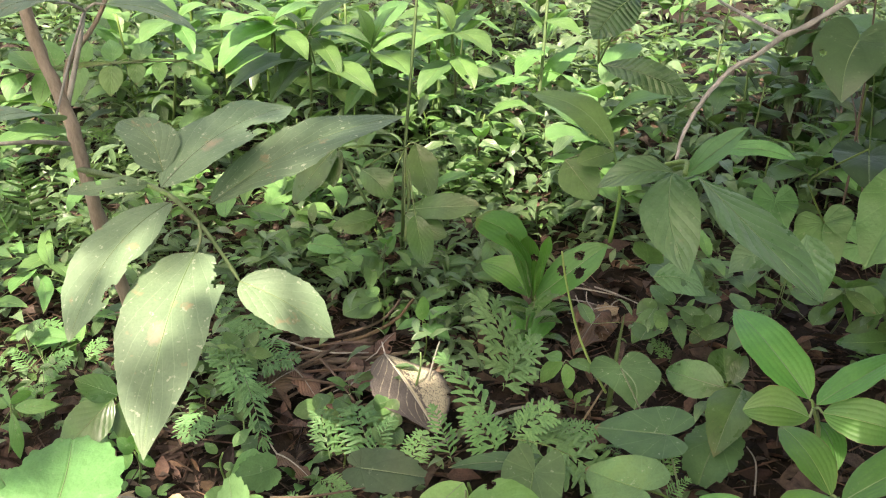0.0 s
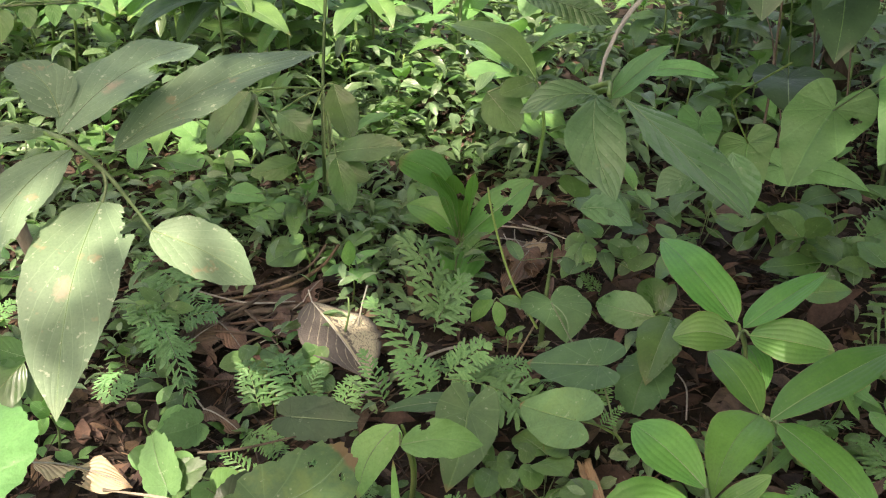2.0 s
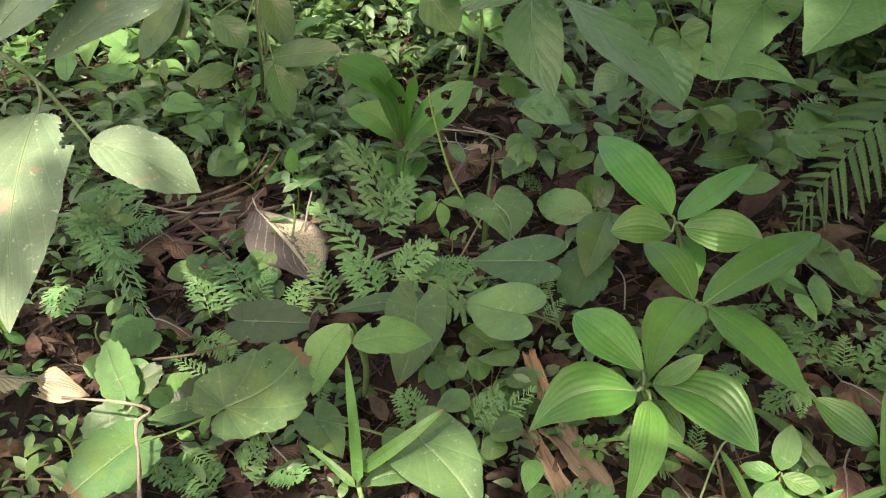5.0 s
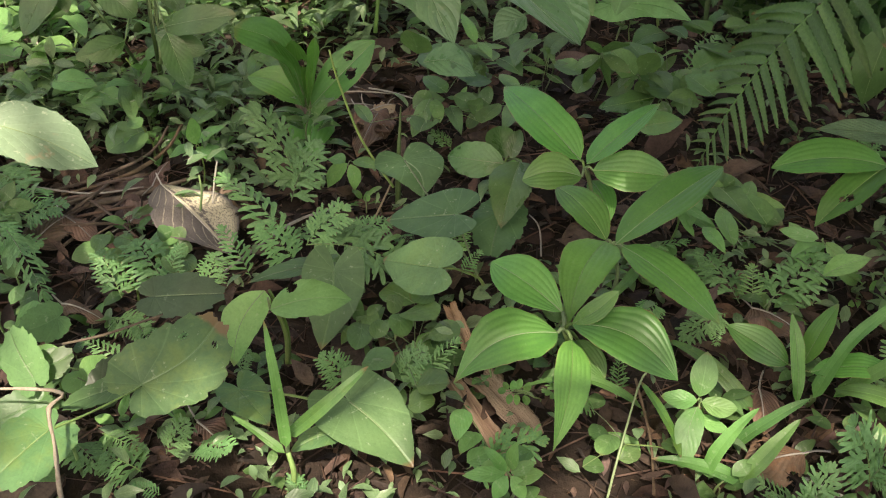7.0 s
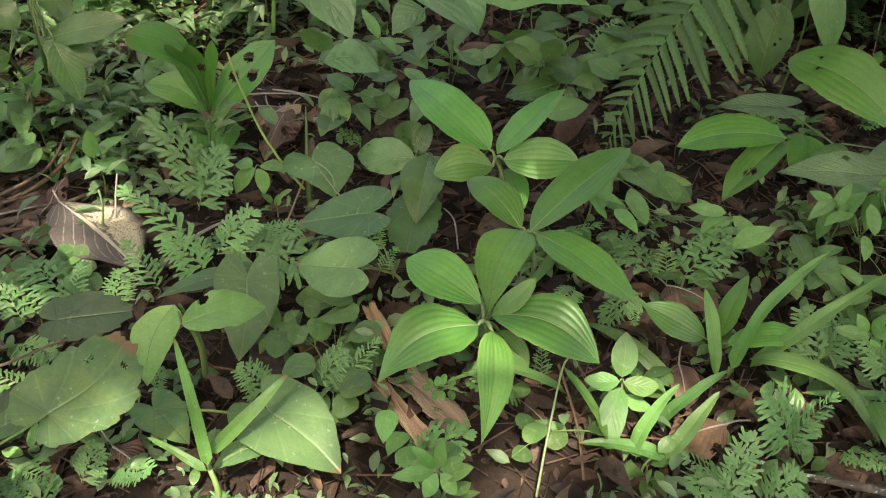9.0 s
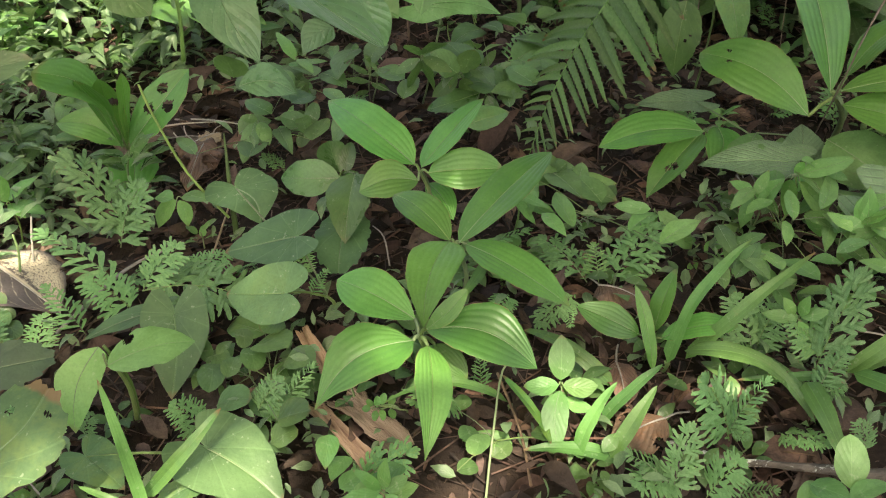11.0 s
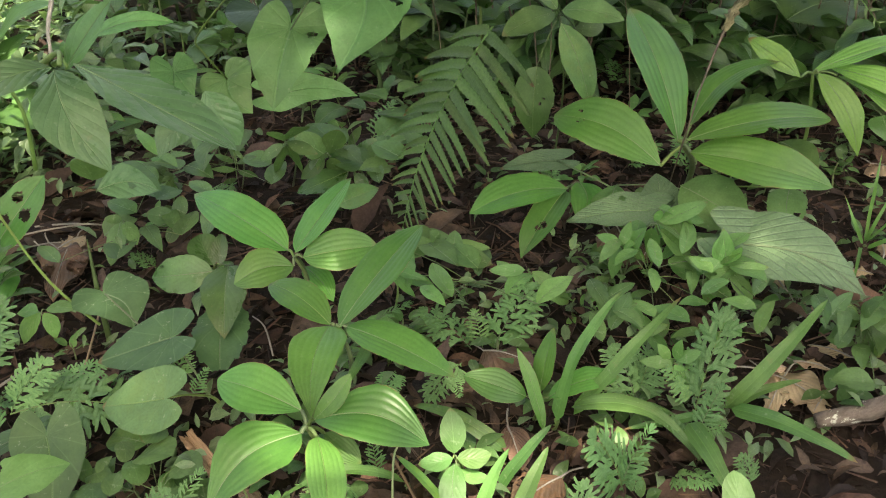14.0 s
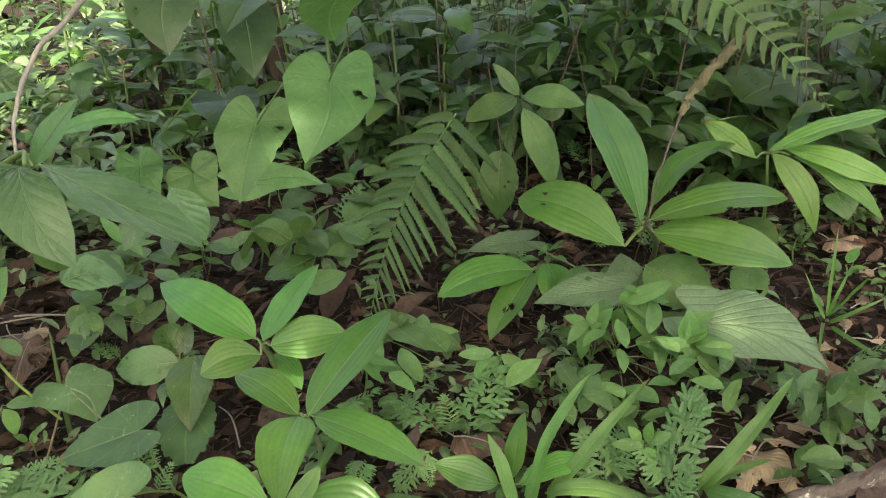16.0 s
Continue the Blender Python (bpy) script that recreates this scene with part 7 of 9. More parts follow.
flake("dead_leaf", "pale broken scrap of dead leaf on the litter", "dead leaf", (1.455, 0.772, 0.02, -11, 7, 0.067, 0.023, -2, 0.2), M_PALE, "acute", 0.5)
flake("dead_leaf", "dark damp curled dead leaf", "dead leaf", (0.377, 1.741, 0.03, -169.2, -3.8, 0.149, 0.102, 0, 0.2), M_DEAD, "acute", 0.5)

# sunlit carpet by the shrub
spike_frond(-0.714, 1.353, 0.04, 61.9, 25.8, 0.069, 0.102, 0, 0.1)
spike_frond(-0.694, 1.335, 0.04, -47.2, 23.3, 0.076, 0.114, 0, 0.1)
spike_frond(-0.633, 1.399, 0.04, -41.5, 29.9, 0.06, 0.09, 0, 0.1)
spike_frond(-0.699, 1.28, 0.04, -59.6, 11.1, 0.052, 0.078, 0, 0.1)
spike_frond(-0.779, 1.366, 0.04, 88.7, 12.6, 0.046, 0.069, 0, 0.1)
spike_frond(-0.696, 1.434, 0.04, 51.8, 18.9, 0.093, 0.104, 0, 0.1)
spike_frond(-0.58, 1.384, 0.04, -168.8, 0, 0.093, 0.093, 0, 0.1)
spike_frond(-0.381, 1.594, 0.04, -137.6, 4.3, 0.133, 0.13, 0, 0.1)
spike_frond(-0.326, 1.451, 0.05, 71.9, 8.5, 0.068, 0.101, 0, 0.1)
spike_frond(-0.303, 1.408, 0.04, -63.8, 8.3, 0.069, 0.103, 0, 0.1)
spike_frond(-0.43, 1.589, 0.04, -61, 29.9, 0.06, 0.09, 0, 0.1)
spike_frond(-0.303, 1.333, 0.04, -99.9, 0, 0.069, 0.104, 0, 0.1)
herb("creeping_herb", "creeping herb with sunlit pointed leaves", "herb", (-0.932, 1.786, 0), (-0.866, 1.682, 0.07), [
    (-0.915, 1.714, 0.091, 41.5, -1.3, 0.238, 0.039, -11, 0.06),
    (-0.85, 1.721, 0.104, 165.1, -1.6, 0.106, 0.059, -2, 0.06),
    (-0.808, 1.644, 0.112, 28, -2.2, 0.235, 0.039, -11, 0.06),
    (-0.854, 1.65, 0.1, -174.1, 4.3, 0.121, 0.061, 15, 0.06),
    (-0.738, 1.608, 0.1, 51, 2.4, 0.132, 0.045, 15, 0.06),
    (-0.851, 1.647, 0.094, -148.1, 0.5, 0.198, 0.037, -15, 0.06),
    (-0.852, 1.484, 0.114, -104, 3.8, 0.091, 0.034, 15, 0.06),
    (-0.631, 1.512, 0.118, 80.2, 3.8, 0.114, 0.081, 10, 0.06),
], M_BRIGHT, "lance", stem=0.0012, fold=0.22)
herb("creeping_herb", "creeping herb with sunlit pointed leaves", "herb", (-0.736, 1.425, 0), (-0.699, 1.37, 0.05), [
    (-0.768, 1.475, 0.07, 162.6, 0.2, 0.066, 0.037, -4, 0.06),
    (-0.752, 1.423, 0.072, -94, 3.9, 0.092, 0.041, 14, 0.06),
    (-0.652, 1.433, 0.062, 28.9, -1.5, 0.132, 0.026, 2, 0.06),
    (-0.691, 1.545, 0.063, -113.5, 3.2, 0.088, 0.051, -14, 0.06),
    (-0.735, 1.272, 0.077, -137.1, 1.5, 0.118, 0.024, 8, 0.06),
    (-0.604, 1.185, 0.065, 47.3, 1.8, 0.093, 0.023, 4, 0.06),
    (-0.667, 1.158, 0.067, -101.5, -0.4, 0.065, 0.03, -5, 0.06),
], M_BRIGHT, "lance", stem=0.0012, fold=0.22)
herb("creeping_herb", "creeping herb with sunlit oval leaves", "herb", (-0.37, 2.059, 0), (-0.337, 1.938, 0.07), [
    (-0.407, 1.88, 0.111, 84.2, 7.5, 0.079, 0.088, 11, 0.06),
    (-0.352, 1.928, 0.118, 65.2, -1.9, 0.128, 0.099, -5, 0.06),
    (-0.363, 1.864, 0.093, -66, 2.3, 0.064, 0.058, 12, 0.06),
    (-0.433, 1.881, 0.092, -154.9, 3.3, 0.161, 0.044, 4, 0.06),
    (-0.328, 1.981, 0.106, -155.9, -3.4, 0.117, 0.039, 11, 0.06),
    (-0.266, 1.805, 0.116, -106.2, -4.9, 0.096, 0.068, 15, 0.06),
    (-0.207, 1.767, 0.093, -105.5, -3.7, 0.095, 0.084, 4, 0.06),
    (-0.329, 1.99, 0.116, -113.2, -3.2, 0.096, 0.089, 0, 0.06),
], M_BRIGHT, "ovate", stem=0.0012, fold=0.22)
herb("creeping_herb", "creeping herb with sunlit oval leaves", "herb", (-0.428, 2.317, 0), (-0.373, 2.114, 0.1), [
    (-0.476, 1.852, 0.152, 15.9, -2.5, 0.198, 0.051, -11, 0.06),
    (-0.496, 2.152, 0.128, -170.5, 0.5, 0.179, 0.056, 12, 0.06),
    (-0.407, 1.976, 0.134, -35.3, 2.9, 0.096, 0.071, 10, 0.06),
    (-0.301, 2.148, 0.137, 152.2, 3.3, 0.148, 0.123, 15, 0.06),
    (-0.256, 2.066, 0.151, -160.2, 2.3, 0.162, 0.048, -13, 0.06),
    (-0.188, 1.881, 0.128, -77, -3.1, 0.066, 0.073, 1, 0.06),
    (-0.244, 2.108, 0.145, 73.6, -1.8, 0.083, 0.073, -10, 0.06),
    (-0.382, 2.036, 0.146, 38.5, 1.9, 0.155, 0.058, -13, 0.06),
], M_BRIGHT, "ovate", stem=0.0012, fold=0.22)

# compound leaves and twigs by the shrub
herb("compound_leaf_shrub", "shrub with a long row of hanging oval leaflets", "shrub", (-0.707, 1.67, 0.559), (-0.693, 1.621, 0.564), [
    (-0.652, 1.644, 0.568, 177, -48.2, 0.084, 0.055, 0, 0.06),
    (-0.604, 1.667, 0.565, -165.5, -48.1, 0.068, 0.045, 0, 0.06),
    (-0.561, 1.687, 0.565, -163.8, -49.3, 0.047, 0.035, 0, 0.06),
    (-0.521, 1.704, 0.564, -160.3, -49.8, 0.047, 0.033, 0, 0.06),
    (-0.479, 1.721, 0.561, -176, -42.6, 0.04, 0.035, 0, 0.06),
    (-0.706, 1.615, 0.57, 178.3, -47.2, 0.081, 0.051, 0, 0.06),
    (-0.75, 1.59, 0.569, 175.6, -39, 0.067, 0.049, 0, 0.06),
], M_BRIGHT, "ovate", stem=0.002)
herb("compound_leaf_shrub", "shrub with a second row of oval leaflets", "shrub", (-0.621, 1.715, 0.561), (-0.595, 1.672, 0.568), [
    (-0.647, 1.647, 0.572, 36.3, 37.8, 0.08, 0.05, 0, 0.06),
    (-0.6, 1.671, 0.573, 24.1, 26.7, 0.065, 0.045, 0, 0.06),
    (-0.693, 1.623, 0.572, 43.3, 33.1, 0.075, 0.049, 0, 0.06),
    (-0.728, 1.603, 0.57, 59.7, 22.5, 0.072, 0.063, 0, 0.06),
    (-0.556, 1.69, 0.569, 0.8, 22.4, 0.068, 0.044, 0, 0.06),
    (-0.728, 1.601, 0.564, 155.6, 20.8, 0.067, 0.097, 0, 0.06),
    (-0.46, 1.728, 0.561, -20.5, 13.3, 0.031, 0.046, 0, 0.06),
], M_BRIGHT, "ovate", stem=0.002)
twig("leaf_rachis", "thin rachis carrying the oval leaflets", "stalk", [(-0.804, 1.554, 0.563), (-0.728, 1.603, 0.57), (-0.619, 1.661, 0.571), (-0.462, 1.748, 0.557)], [0.0022, 0.002, 0.0018, 0.001], M_STEM)
twig("vine_twig", "dark thin vine shoot", "twig", [(-0.137, 0.97, 0.12), (-0.074, 0.955, 0.14), (0.009, 0.947, 0.17)], [0.002, 0.002, 0.0012], M_BARK)
fern_frond(-0.97, 1.872, 0.1, -167.1, 78.8, 0.204, 0.12, 0, 0.1, 11)
fern_frond(-0.993, 1.807, 0.1, 71.6, 59, 0.14, 0.121, 0, 0.1, 11)

# leafy shoots among the grass
herb("creeping_herb", "leafy shoots with pale pointed leaves among grass", "herb", (1.409, 0.895, 0), (1.34, 0.841, 0.07), [
    (1.417, 0.817, 0.098, 97.1, 4.2, 0.123, 0.046, 10, 0.06),
    (1.362, 0.833, 0.099, -1.8, -3.4, 0.1, 0.067, 12, 0.06),
    (1.264, 0.741, 0.099, -4.8, -5, 0.078, 0.037, -1, 0.06),
    (1.29, 0.847, 0.109, 130.5, -2, 0.101, 0.028, -13, 0.06),
    (1.245, 0.867, 0.118, -153.7, -9.9, 0.056, 0.04, -4, 0.06),
    (1.308, 0.775, 0.129, 100.5, 0.4, 0.086, 0.028, 3, 0.06),
    (1.275, 0.855, 0.118, 168.6, -2.6, 0.071, 0.036, -8, 0.06),
    (1.296, 0.724, 0.104, -68.8, 4.8, 0.075, 0.02, 15, 0.06),
    (1.327, 0.786, 0.11, 23.6, 0.5, 0.073, 0.037, -13, 0.06),
], M_OVATE, "lance", stem=0.0012, fold=0.22)
herb("creeping_herb", "leafy shoots with pale pointed leaves among grass", "herb", (1.169, 0.905, 0), (1.115, 0.851, 0.07), [
    (1.074, 0.81, 0.101, 33.8, -9, 0.061, 0.044, 15, 0.06),
    (1.006, 0.766, 0.118, -23.6, 9.3, 0.063, 0.023, -7, 0.06),
    (1.093, 0.857, 0.103, -87.7, 2.8, 0.071, 0.029, 1, 0.06),
    (1.097, 0.901, 0.119, 160.9, -0.2, 0.094, 0.029, 13, 0.06),
    (1.106, 0.878, 0.106, 139.5, 2.6, 0.086, 0.022, 10, 0.06),
    (1.036, 0.777, 0.126, -58.6, -0.9, 0.1, 0.027, 3, 0.06),
    (1.072, 0.758, 0.102, -93.9, -2.1, 0.063, 0.022, 13, 0.06),
    (1.026, 0.77, 0.128, -70, -2.5, 0.09, 0.031, -10, 0.06),
    (1.066, 0.807, 0.128, 174.9, 6.5, 0.073, 0.032, -3, 0.06),
], M_OVATE, "lance", stem=0.0012, fold=0.22)
herb("creeping_herb", "leafy shoots with pale pointed leaves among grass", "herb", (1.517, 0.657, 0), (1.442, 0.618, 0.07), [
    (1.505, 0.567, 0.127, 78.3, -4.5, 0.067, 0.032, 12, 0.06),
    (1.387, 0.569, 0.104, -158.9, -2.4, 0.062, 0.036, 10, 0.06),
    (1.416, 0.577, 0.13, -102.8, 8.2, 0.069, 0.027, 1, 0.06),
    (1.308, 0.595, 0.128, -76.3, 0.5, 0.095, 0.023, 15, 0.06),
    (1.341, 0.604, 0.112, -36.7, 1.5, 0.085, 0.033, 11, 0.06),
    (1.346, 0.489, 0.115, -50.4, 6.9, 0.071, 0.023, 2, 0.06),
    (1.353, 0.602, 0.129, 122.6, 5.2, 0.101, 0.022, 4, 0.06),
    (1.347, 0.649, 0.129, 136.8, 0.9, 0.093, 0.026, 3, 0.06),
    (1.395, 0.628, 0.102, 40.3, -9.6, 0.059, 0.035, -3, 0.06),
], M_OVATE, "lance", stem=0.0012, fold=0.22)
herb("creeping_herb", "leafy shoots in the shade behind the broad leaves", "herb", (0.654, 1.913, 0), (0.626, 1.776, 0.08), [
    (0.512, 1.857, 0.12, -140.9, -8.4, 0.053, 0.053, -7, 0.06),
    (0.627, 1.689, 0.125, 156.3, -0.6, 0.081, 0.028, 1, 0.06),
    (0.533, 1.571, 0.128, 30.1, 6, 0.075, 0.041, -13, 0.06),
    (0.655, 1.671, 0.139, 26.6, -1.1, 0.079, 0.07, 15, 0.06),
    (0.625, 1.734, 0.113, 179.2, 0.5, 0.096, 0.031, 4, 0.06),
    (0.625, 1.696, 0.124, 11.6, -2.4, 0.091, 0.038, -3, 0.06),
    (0.681, 1.577, 0.117, 16.1, 3.7, 0.068, 0.038, 2, 0.06),
    (0.579, 1.589, 0.132, -67.9, -8.5, 0.064, 0.052, 9, 0.06),
    (0.754, 1.852, 0.113, 161.7, 3.7, 0.101, 0.025, -3, 0.06),
    (0.583, 1.659, 0.121, -155, 2.4, 0.067, 0.037, 8, 0.06),
    (0.541, 1.745, 0.137, -89.5, -0.8, 0.042, 0.052, 0, 0.06),
], M_OVATE, "ovate", stem=0.0012, fold=0.22)
herb("creeping_herb", "leafy shoots in the shade behind the broad leaves", "herb", (1.277, 1.845, 0), (1.201, 1.717, 0.08), [
    (1.112, 1.581, 0.123, 145.7, 2.5, 0.096, 0.026, -1, 0.06),
    (1.167, 1.642, 0.113, -36.9, -4.3, 0.106, 0.025, 6, 0.06),
    (1.173, 1.761, 0.114, -1.7, -6, 0.088, 0.044, -1, 0.06),
    (1.159, 1.537, 0.115, 13.6, -6.9, 0.054, 0.036, -12, 0.06),
    (1.215, 1.609, 0.119, 121.6, 4.6, 0.102, 0.073, 14, 0.06),
    (1.283, 1.735, 0.133, 94.2, 6.6, 0.071, 0.076, -3, 0.06),
    (1.137, 1.518, 0.128, 103.6, 4.4, 0.078, 0.075, 4, 0.06),
    (1.102, 1.452, 0.133, -12.1, 2.8, 0.093, 0.04, 4, 0.06),
    (1.21, 1.639, 0.114, 58.9, -4, 0.047, 0.063, -1, 0.06),
    (1.101, 1.783, 0.124, -171.2, 5.3, 0.079, 0.043, 11, 0.06),
    (1.171, 1.829, 0.116, -164.7, 1.3, 0.081, 0.081, -6, 0.06),
], M_OVATE, "ovate", stem=0.0012, fold=0.22)
herb("creeping_herb", "leafy shoots in dappled light", "herb", (-0.364, 1.945, 0), (-0.336, 1.848, 0.06), [
    (-0.358, 1.794, 0.083, -36.9, -5, 0.083, 0.043, 8, 0.06),
    (-0.39, 1.915, 0.085, -146.2, 0.9, 0.157, 0.038, 2, 0.06),
    (-0.3, 1.675, 0.092, -56, 9.6, 0.058, 0.047, -5, 0.06),
    (-0.288, 1.707, 0.094, 41.9, -2.2, 0.096, 0.039, 13, 0.06),
    (-0.269, 1.908, 0.08, 159, -3.3, 0.109, 0.049, 4, 0.06),
    (-0.229, 1.781, 0.069, 56, -4.3, 0.081, 0.047, 14, 0.06),
    (-0.439, 1.852, 0.078, -57.7, 3.4, 0.08, 0.052, 8, 0.06),
    (-0.397, 1.738, 0.088, -41.3, 4.9, 0.08, 0.061, -10, 0.06),
    (-0.337, 1.908, 0.073, -159.2, -0.6, 0.134, 0.027, 3, 0.06),
], M_OVATE, "lance", stem=0.0012, fold=0.22)
herb("creeping_herb", "leafy shoots in dappled light", "herb", (-0.187, 1.933, 0), (-0.168, 1.837, 0.06), [
    (-0.208, 1.739, 0.097, -33.5, 3.5, 0.084, 0.035, 11, 0.06),
    (-0.205, 1.825, 0.097, 132, 1.1, 0.083, 0.059, 1, 0.06),
    (-0.07, 1.875, 0.069, 89.3, 7.6, 0.075, 0.05, -6, 0.06),
    (-0.098, 1.644, 0.091, 12, 1.3, 0.143, 0.032, 9, 0.06),
    (-0.12, 1.694, 0.096, -0.9, -1.7, 0.157, 0.032, 12, 0.06),
    (-0.149, 1.877, 0.081, 109.2, -6.7, 0.076, 0.059, 7, 0.06),
    (-0.227, 1.746, 0.085, -140.2, 2, 0.13, 0.035, 15, 0.06),
    (-0.101, 1.784, 0.097, -170.8, 5.2, 0.124, 0.021, 6, 0.06),
    (-0.172, 1.861, 0.086, 154.5, -3.8, 0.096, 0.046, 5, 0.06),
], M_OVATE, "lance", stem=0.0012, fold=0.22)
herb("creeping_herb", "leafy shoots in dappled light", "herb", (0.104, 1.895, 0), (0.109, 1.8, 0.06), [
    (0.123, 1.718, 0.097, -113.6, -3, 0.061, 0.04, 0, 0.06),
    (0.149, 1.9, 0.093, -159.3, 3.5, 0.153, 0.046, -9, 0.06),
    (0.172, 1.903, 0.097, 169.9, -2.2, 0.148, 0.039, 11, 0.06),
    (0.092, 1.608, 0.069, -28.2, 2, 0.112, 0.037, 7, 0.06),
    (-0.006, 1.811, 0.088, -79.6, -5, 0.067, 0.038, 13, 0.06),
    (0.036, 1.798, 0.078, -88.3, 5.6, 0.082, 0.044, 15, 0.06),
    (0.015, 1.599, 0.091, -34.9, -3.7, 0.11, 0.042, 7, 0.06),
    (0.121, 1.758, 0.081, -59.9, -3.7, 0.096, 0.047, 12, 0.06),
    (0.1, 1.809, 0.074, 167.8, -2.8, 0.121, 0.031, -8, 0.06),
], M_OVATE, "lance", stem=0.0012, fold=0.22)

# tall saplings with long leaves behind the shrub
herb("tall_sapling", "tall sapling with long drooping pointed leaves", "sapling", (-0.478, 2.721, 0), (-0.304, 2.089, 0.522), [
    (-0.304, 2.092, 0.533, 140.3, 2.8, 0.176, 0.083, 0, 0.12),
    (-0.304, 2.089, 0.522, 164.8, -27.3, 0.159, 0.056, 0, 0.12),
    (-0.295, 2.094, 0.532, -100.2, -4.7, 0.148, 0.084, 0, 0.14),
    (-0.29, 2.093, 0.524, -142.1, -27.6, 0.152, 0.055, 0, 0.12),
    (-0.31, 2.092, 0.542, 98.7, 26.9, 0.112, 0.079, 0, 0.12),
    (-0.291, 2.098, 0.548, -60.3, 27.2, 0.116, 0.085, 0, 0.12),
    (-0.301, 2.077, 0.471, 145.9, -5, 0.254, 0.109, 0, 0.14),
    (-0.295, 2.077, 0.468, 153.9, -20.5, 0.171, 0.074, 0, 0.12),
    (-0.287, 2.078, 0.462, -118.1, -14.4, 0.192, 0.098, 0, 0.14),
], M_OVATE, "lance", stem=0.004, fold=0.25)
herb("tall_sapling", "tall sapling with long drooping pointed leaves", "sapling", (-0.265, 2.685, 0), (-0.174, 2.207, 0.465), [
    (-0.174, 2.207, 0.468, 135.4, 20.4, 0.168, 0.087, 0, 0.12),
    (-0.174, 2.206, 0.461, 156.5, -21.9, 0.156, 0.066, 0, 0.12),
    (-0.167, 2.209, 0.471, -99.5, 21.1, 0.141, 0.094, 0, 0.12),
    (-0.166, 2.207, 0.461, -131.2, -13.3, 0.153, 0.085, 0, 0.12),
    (-0.174, 2.211, 0.482, 64.4, 68.9, 0.099, 0.066, 0, 0.1),
    (-0.167, 2.212, 0.482, -64.5, 52.5, 0.115, 0.083, 0, 0.1),
    (-0.169, 2.193, 0.414, 160.5, -25.6, 0.161, 0.056, 0, 0.1),
], M_BRIGHT, "lance", stem=0.004, fold=0.25)
herb("tall_sapling", "tall sapling with long drooping pointed leaves", "sapling", (-0.613, 2.765, 0), (-0.355, 1.983, 0.579), [
    (-0.336, 1.988, 0.578, 145.8, -19.5, 0.203, 0.103, 0, 0.12),
    (-0.355, 1.985, 0.585, -72.6, 15.3, 0.108, 0.081, 0, 0.12),
    (-0.361, 1.985, 0.591, 101.1, 26, 0.087, 0.081, 0, 0.12),
    (-0.363, 1.981, 0.579, 149.6, 8, 0.147, 0.09, 0, 0.14),
    (-0.349, 1.982, 0.566, -131.2, -22.6, 0.123, 0.062, 0, 0.12),
    (-0.362, 1.968, 0.524, 154.1, -10.7, 0.155, 0.088, 0, 0.12),
], M_BRIGHT, "lance", stem=0.004, fold=0.25)
herb("tall_sapling", "tall sapling with long drooping pointed leaves", "sapling", (-0.012, 2.878, 0), (0.011, 2.533, 0.439), [
    (0.011, 2.533, 0.439, 139.5, -7.9, 0.157, 0.118, 0, 0.12),
    (0.019, 2.534, 0.439, -134, -13, 0.157, 0.11, 0, 0.12),
    (0.011, 2.535, 0.447, 76.2, 56.1, 0.092, 0.1, 0, 0.12),
    (0.021, 2.519, 0.378, -151.3, -25.4, 0.149, 0.077, 0, 0.12),
    (0.01, 2.514, 0.362, 147.9, -22.5, 0.167, 0.084, 0, 0.12),
], M_OVATE, "acute", stem=0.004, fold=0.25)
herb("tall_sapling", "tall sapling with long drooping pointed leaves", "sapling", (-0.953, 2.735, 0), (-0.668, 2.191, 0.533), [
    (-0.668, 2.191, 0.533, 163.7, -10.4, 0.142, 0.09, 0, 0.12),
    (-0.666, 2.191, 0.53, -142.3, -25.4, 0.134, 0.046, 0, 0.12),
    (-0.67, 2.192, 0.54, 96.2, 54.7, 0.077, 0.093, 0, 0.12),
    (-0.661, 2.195, 0.539, -65.3, 20.3, 0.086, 0.093, 0, 0.12),
    (-0.669, 2.174, 0.465, -121.8, -13.9, 0.146, 0.078, 0, 0.12),
], M_BRIGHT, "lance", stem=0.004, fold=0.25)

# heap of dead sticks beside the weathered leaf
twig("dead_stick", "dark rotting stick in a heap of dead sticks", "stick", [(-0.26, 1.405, 0.012), (-0.162, 1.482, 0.02), (-0.059, 1.574, 0.015)], [0.0035, 0.0035, 0.00245], M_BARK, group="dead sticks")
twig("dead_stick", "dark rotting stick in a heap of dead sticks", "stick", [(-0.211, 1.35, 0.015), (-0.152, 1.419, 0.023), (-0.092, 1.502, 0.018)], [0.003, 0.003, 0.0021], M_BARK, group="dead sticks")
twig("dead_stick", "dark rotting stick in a heap of dead sticks", "stick", [(-0.251, 1.494, 0.018), (-0.147, 1.495, 0.026), (-0.043, 1.504, 0.021)], [0.004, 0.004, 0.0028], M_BARK, group="dead sticks")
twig("dead_stick", "dark rotting stick in a heap of dead sticks", "stick", [(-0.2, 1.428, 0.021), (-0.126, 1.429, 0.029), (-0.055, 1.438, 0.024)], [0.003, 0.003, 0.0021], M_BARK, group="dead sticks")
twig("dead_stick", "dark rotting stick in a heap of dead sticks", "stick", [(-0.272, 1.436, 0.024), (-0.202, 1.466, 0.032), (-0.134, 1.505, 0.027)], [0.0045, 0.0045, 0.0031499999999999996], M_BARK, group="dead sticks")
twig("dead_stick", "dark rotting stick in a heap of dead sticks", "stick", [(-0.185, 1.484, 0.027), (-0.127, 1.398, 0.035), (-0.076, 1.325, 0.03)], [0.0025, 0.0025, 0.0017499999999999998], M_BARK, group="dead sticks")
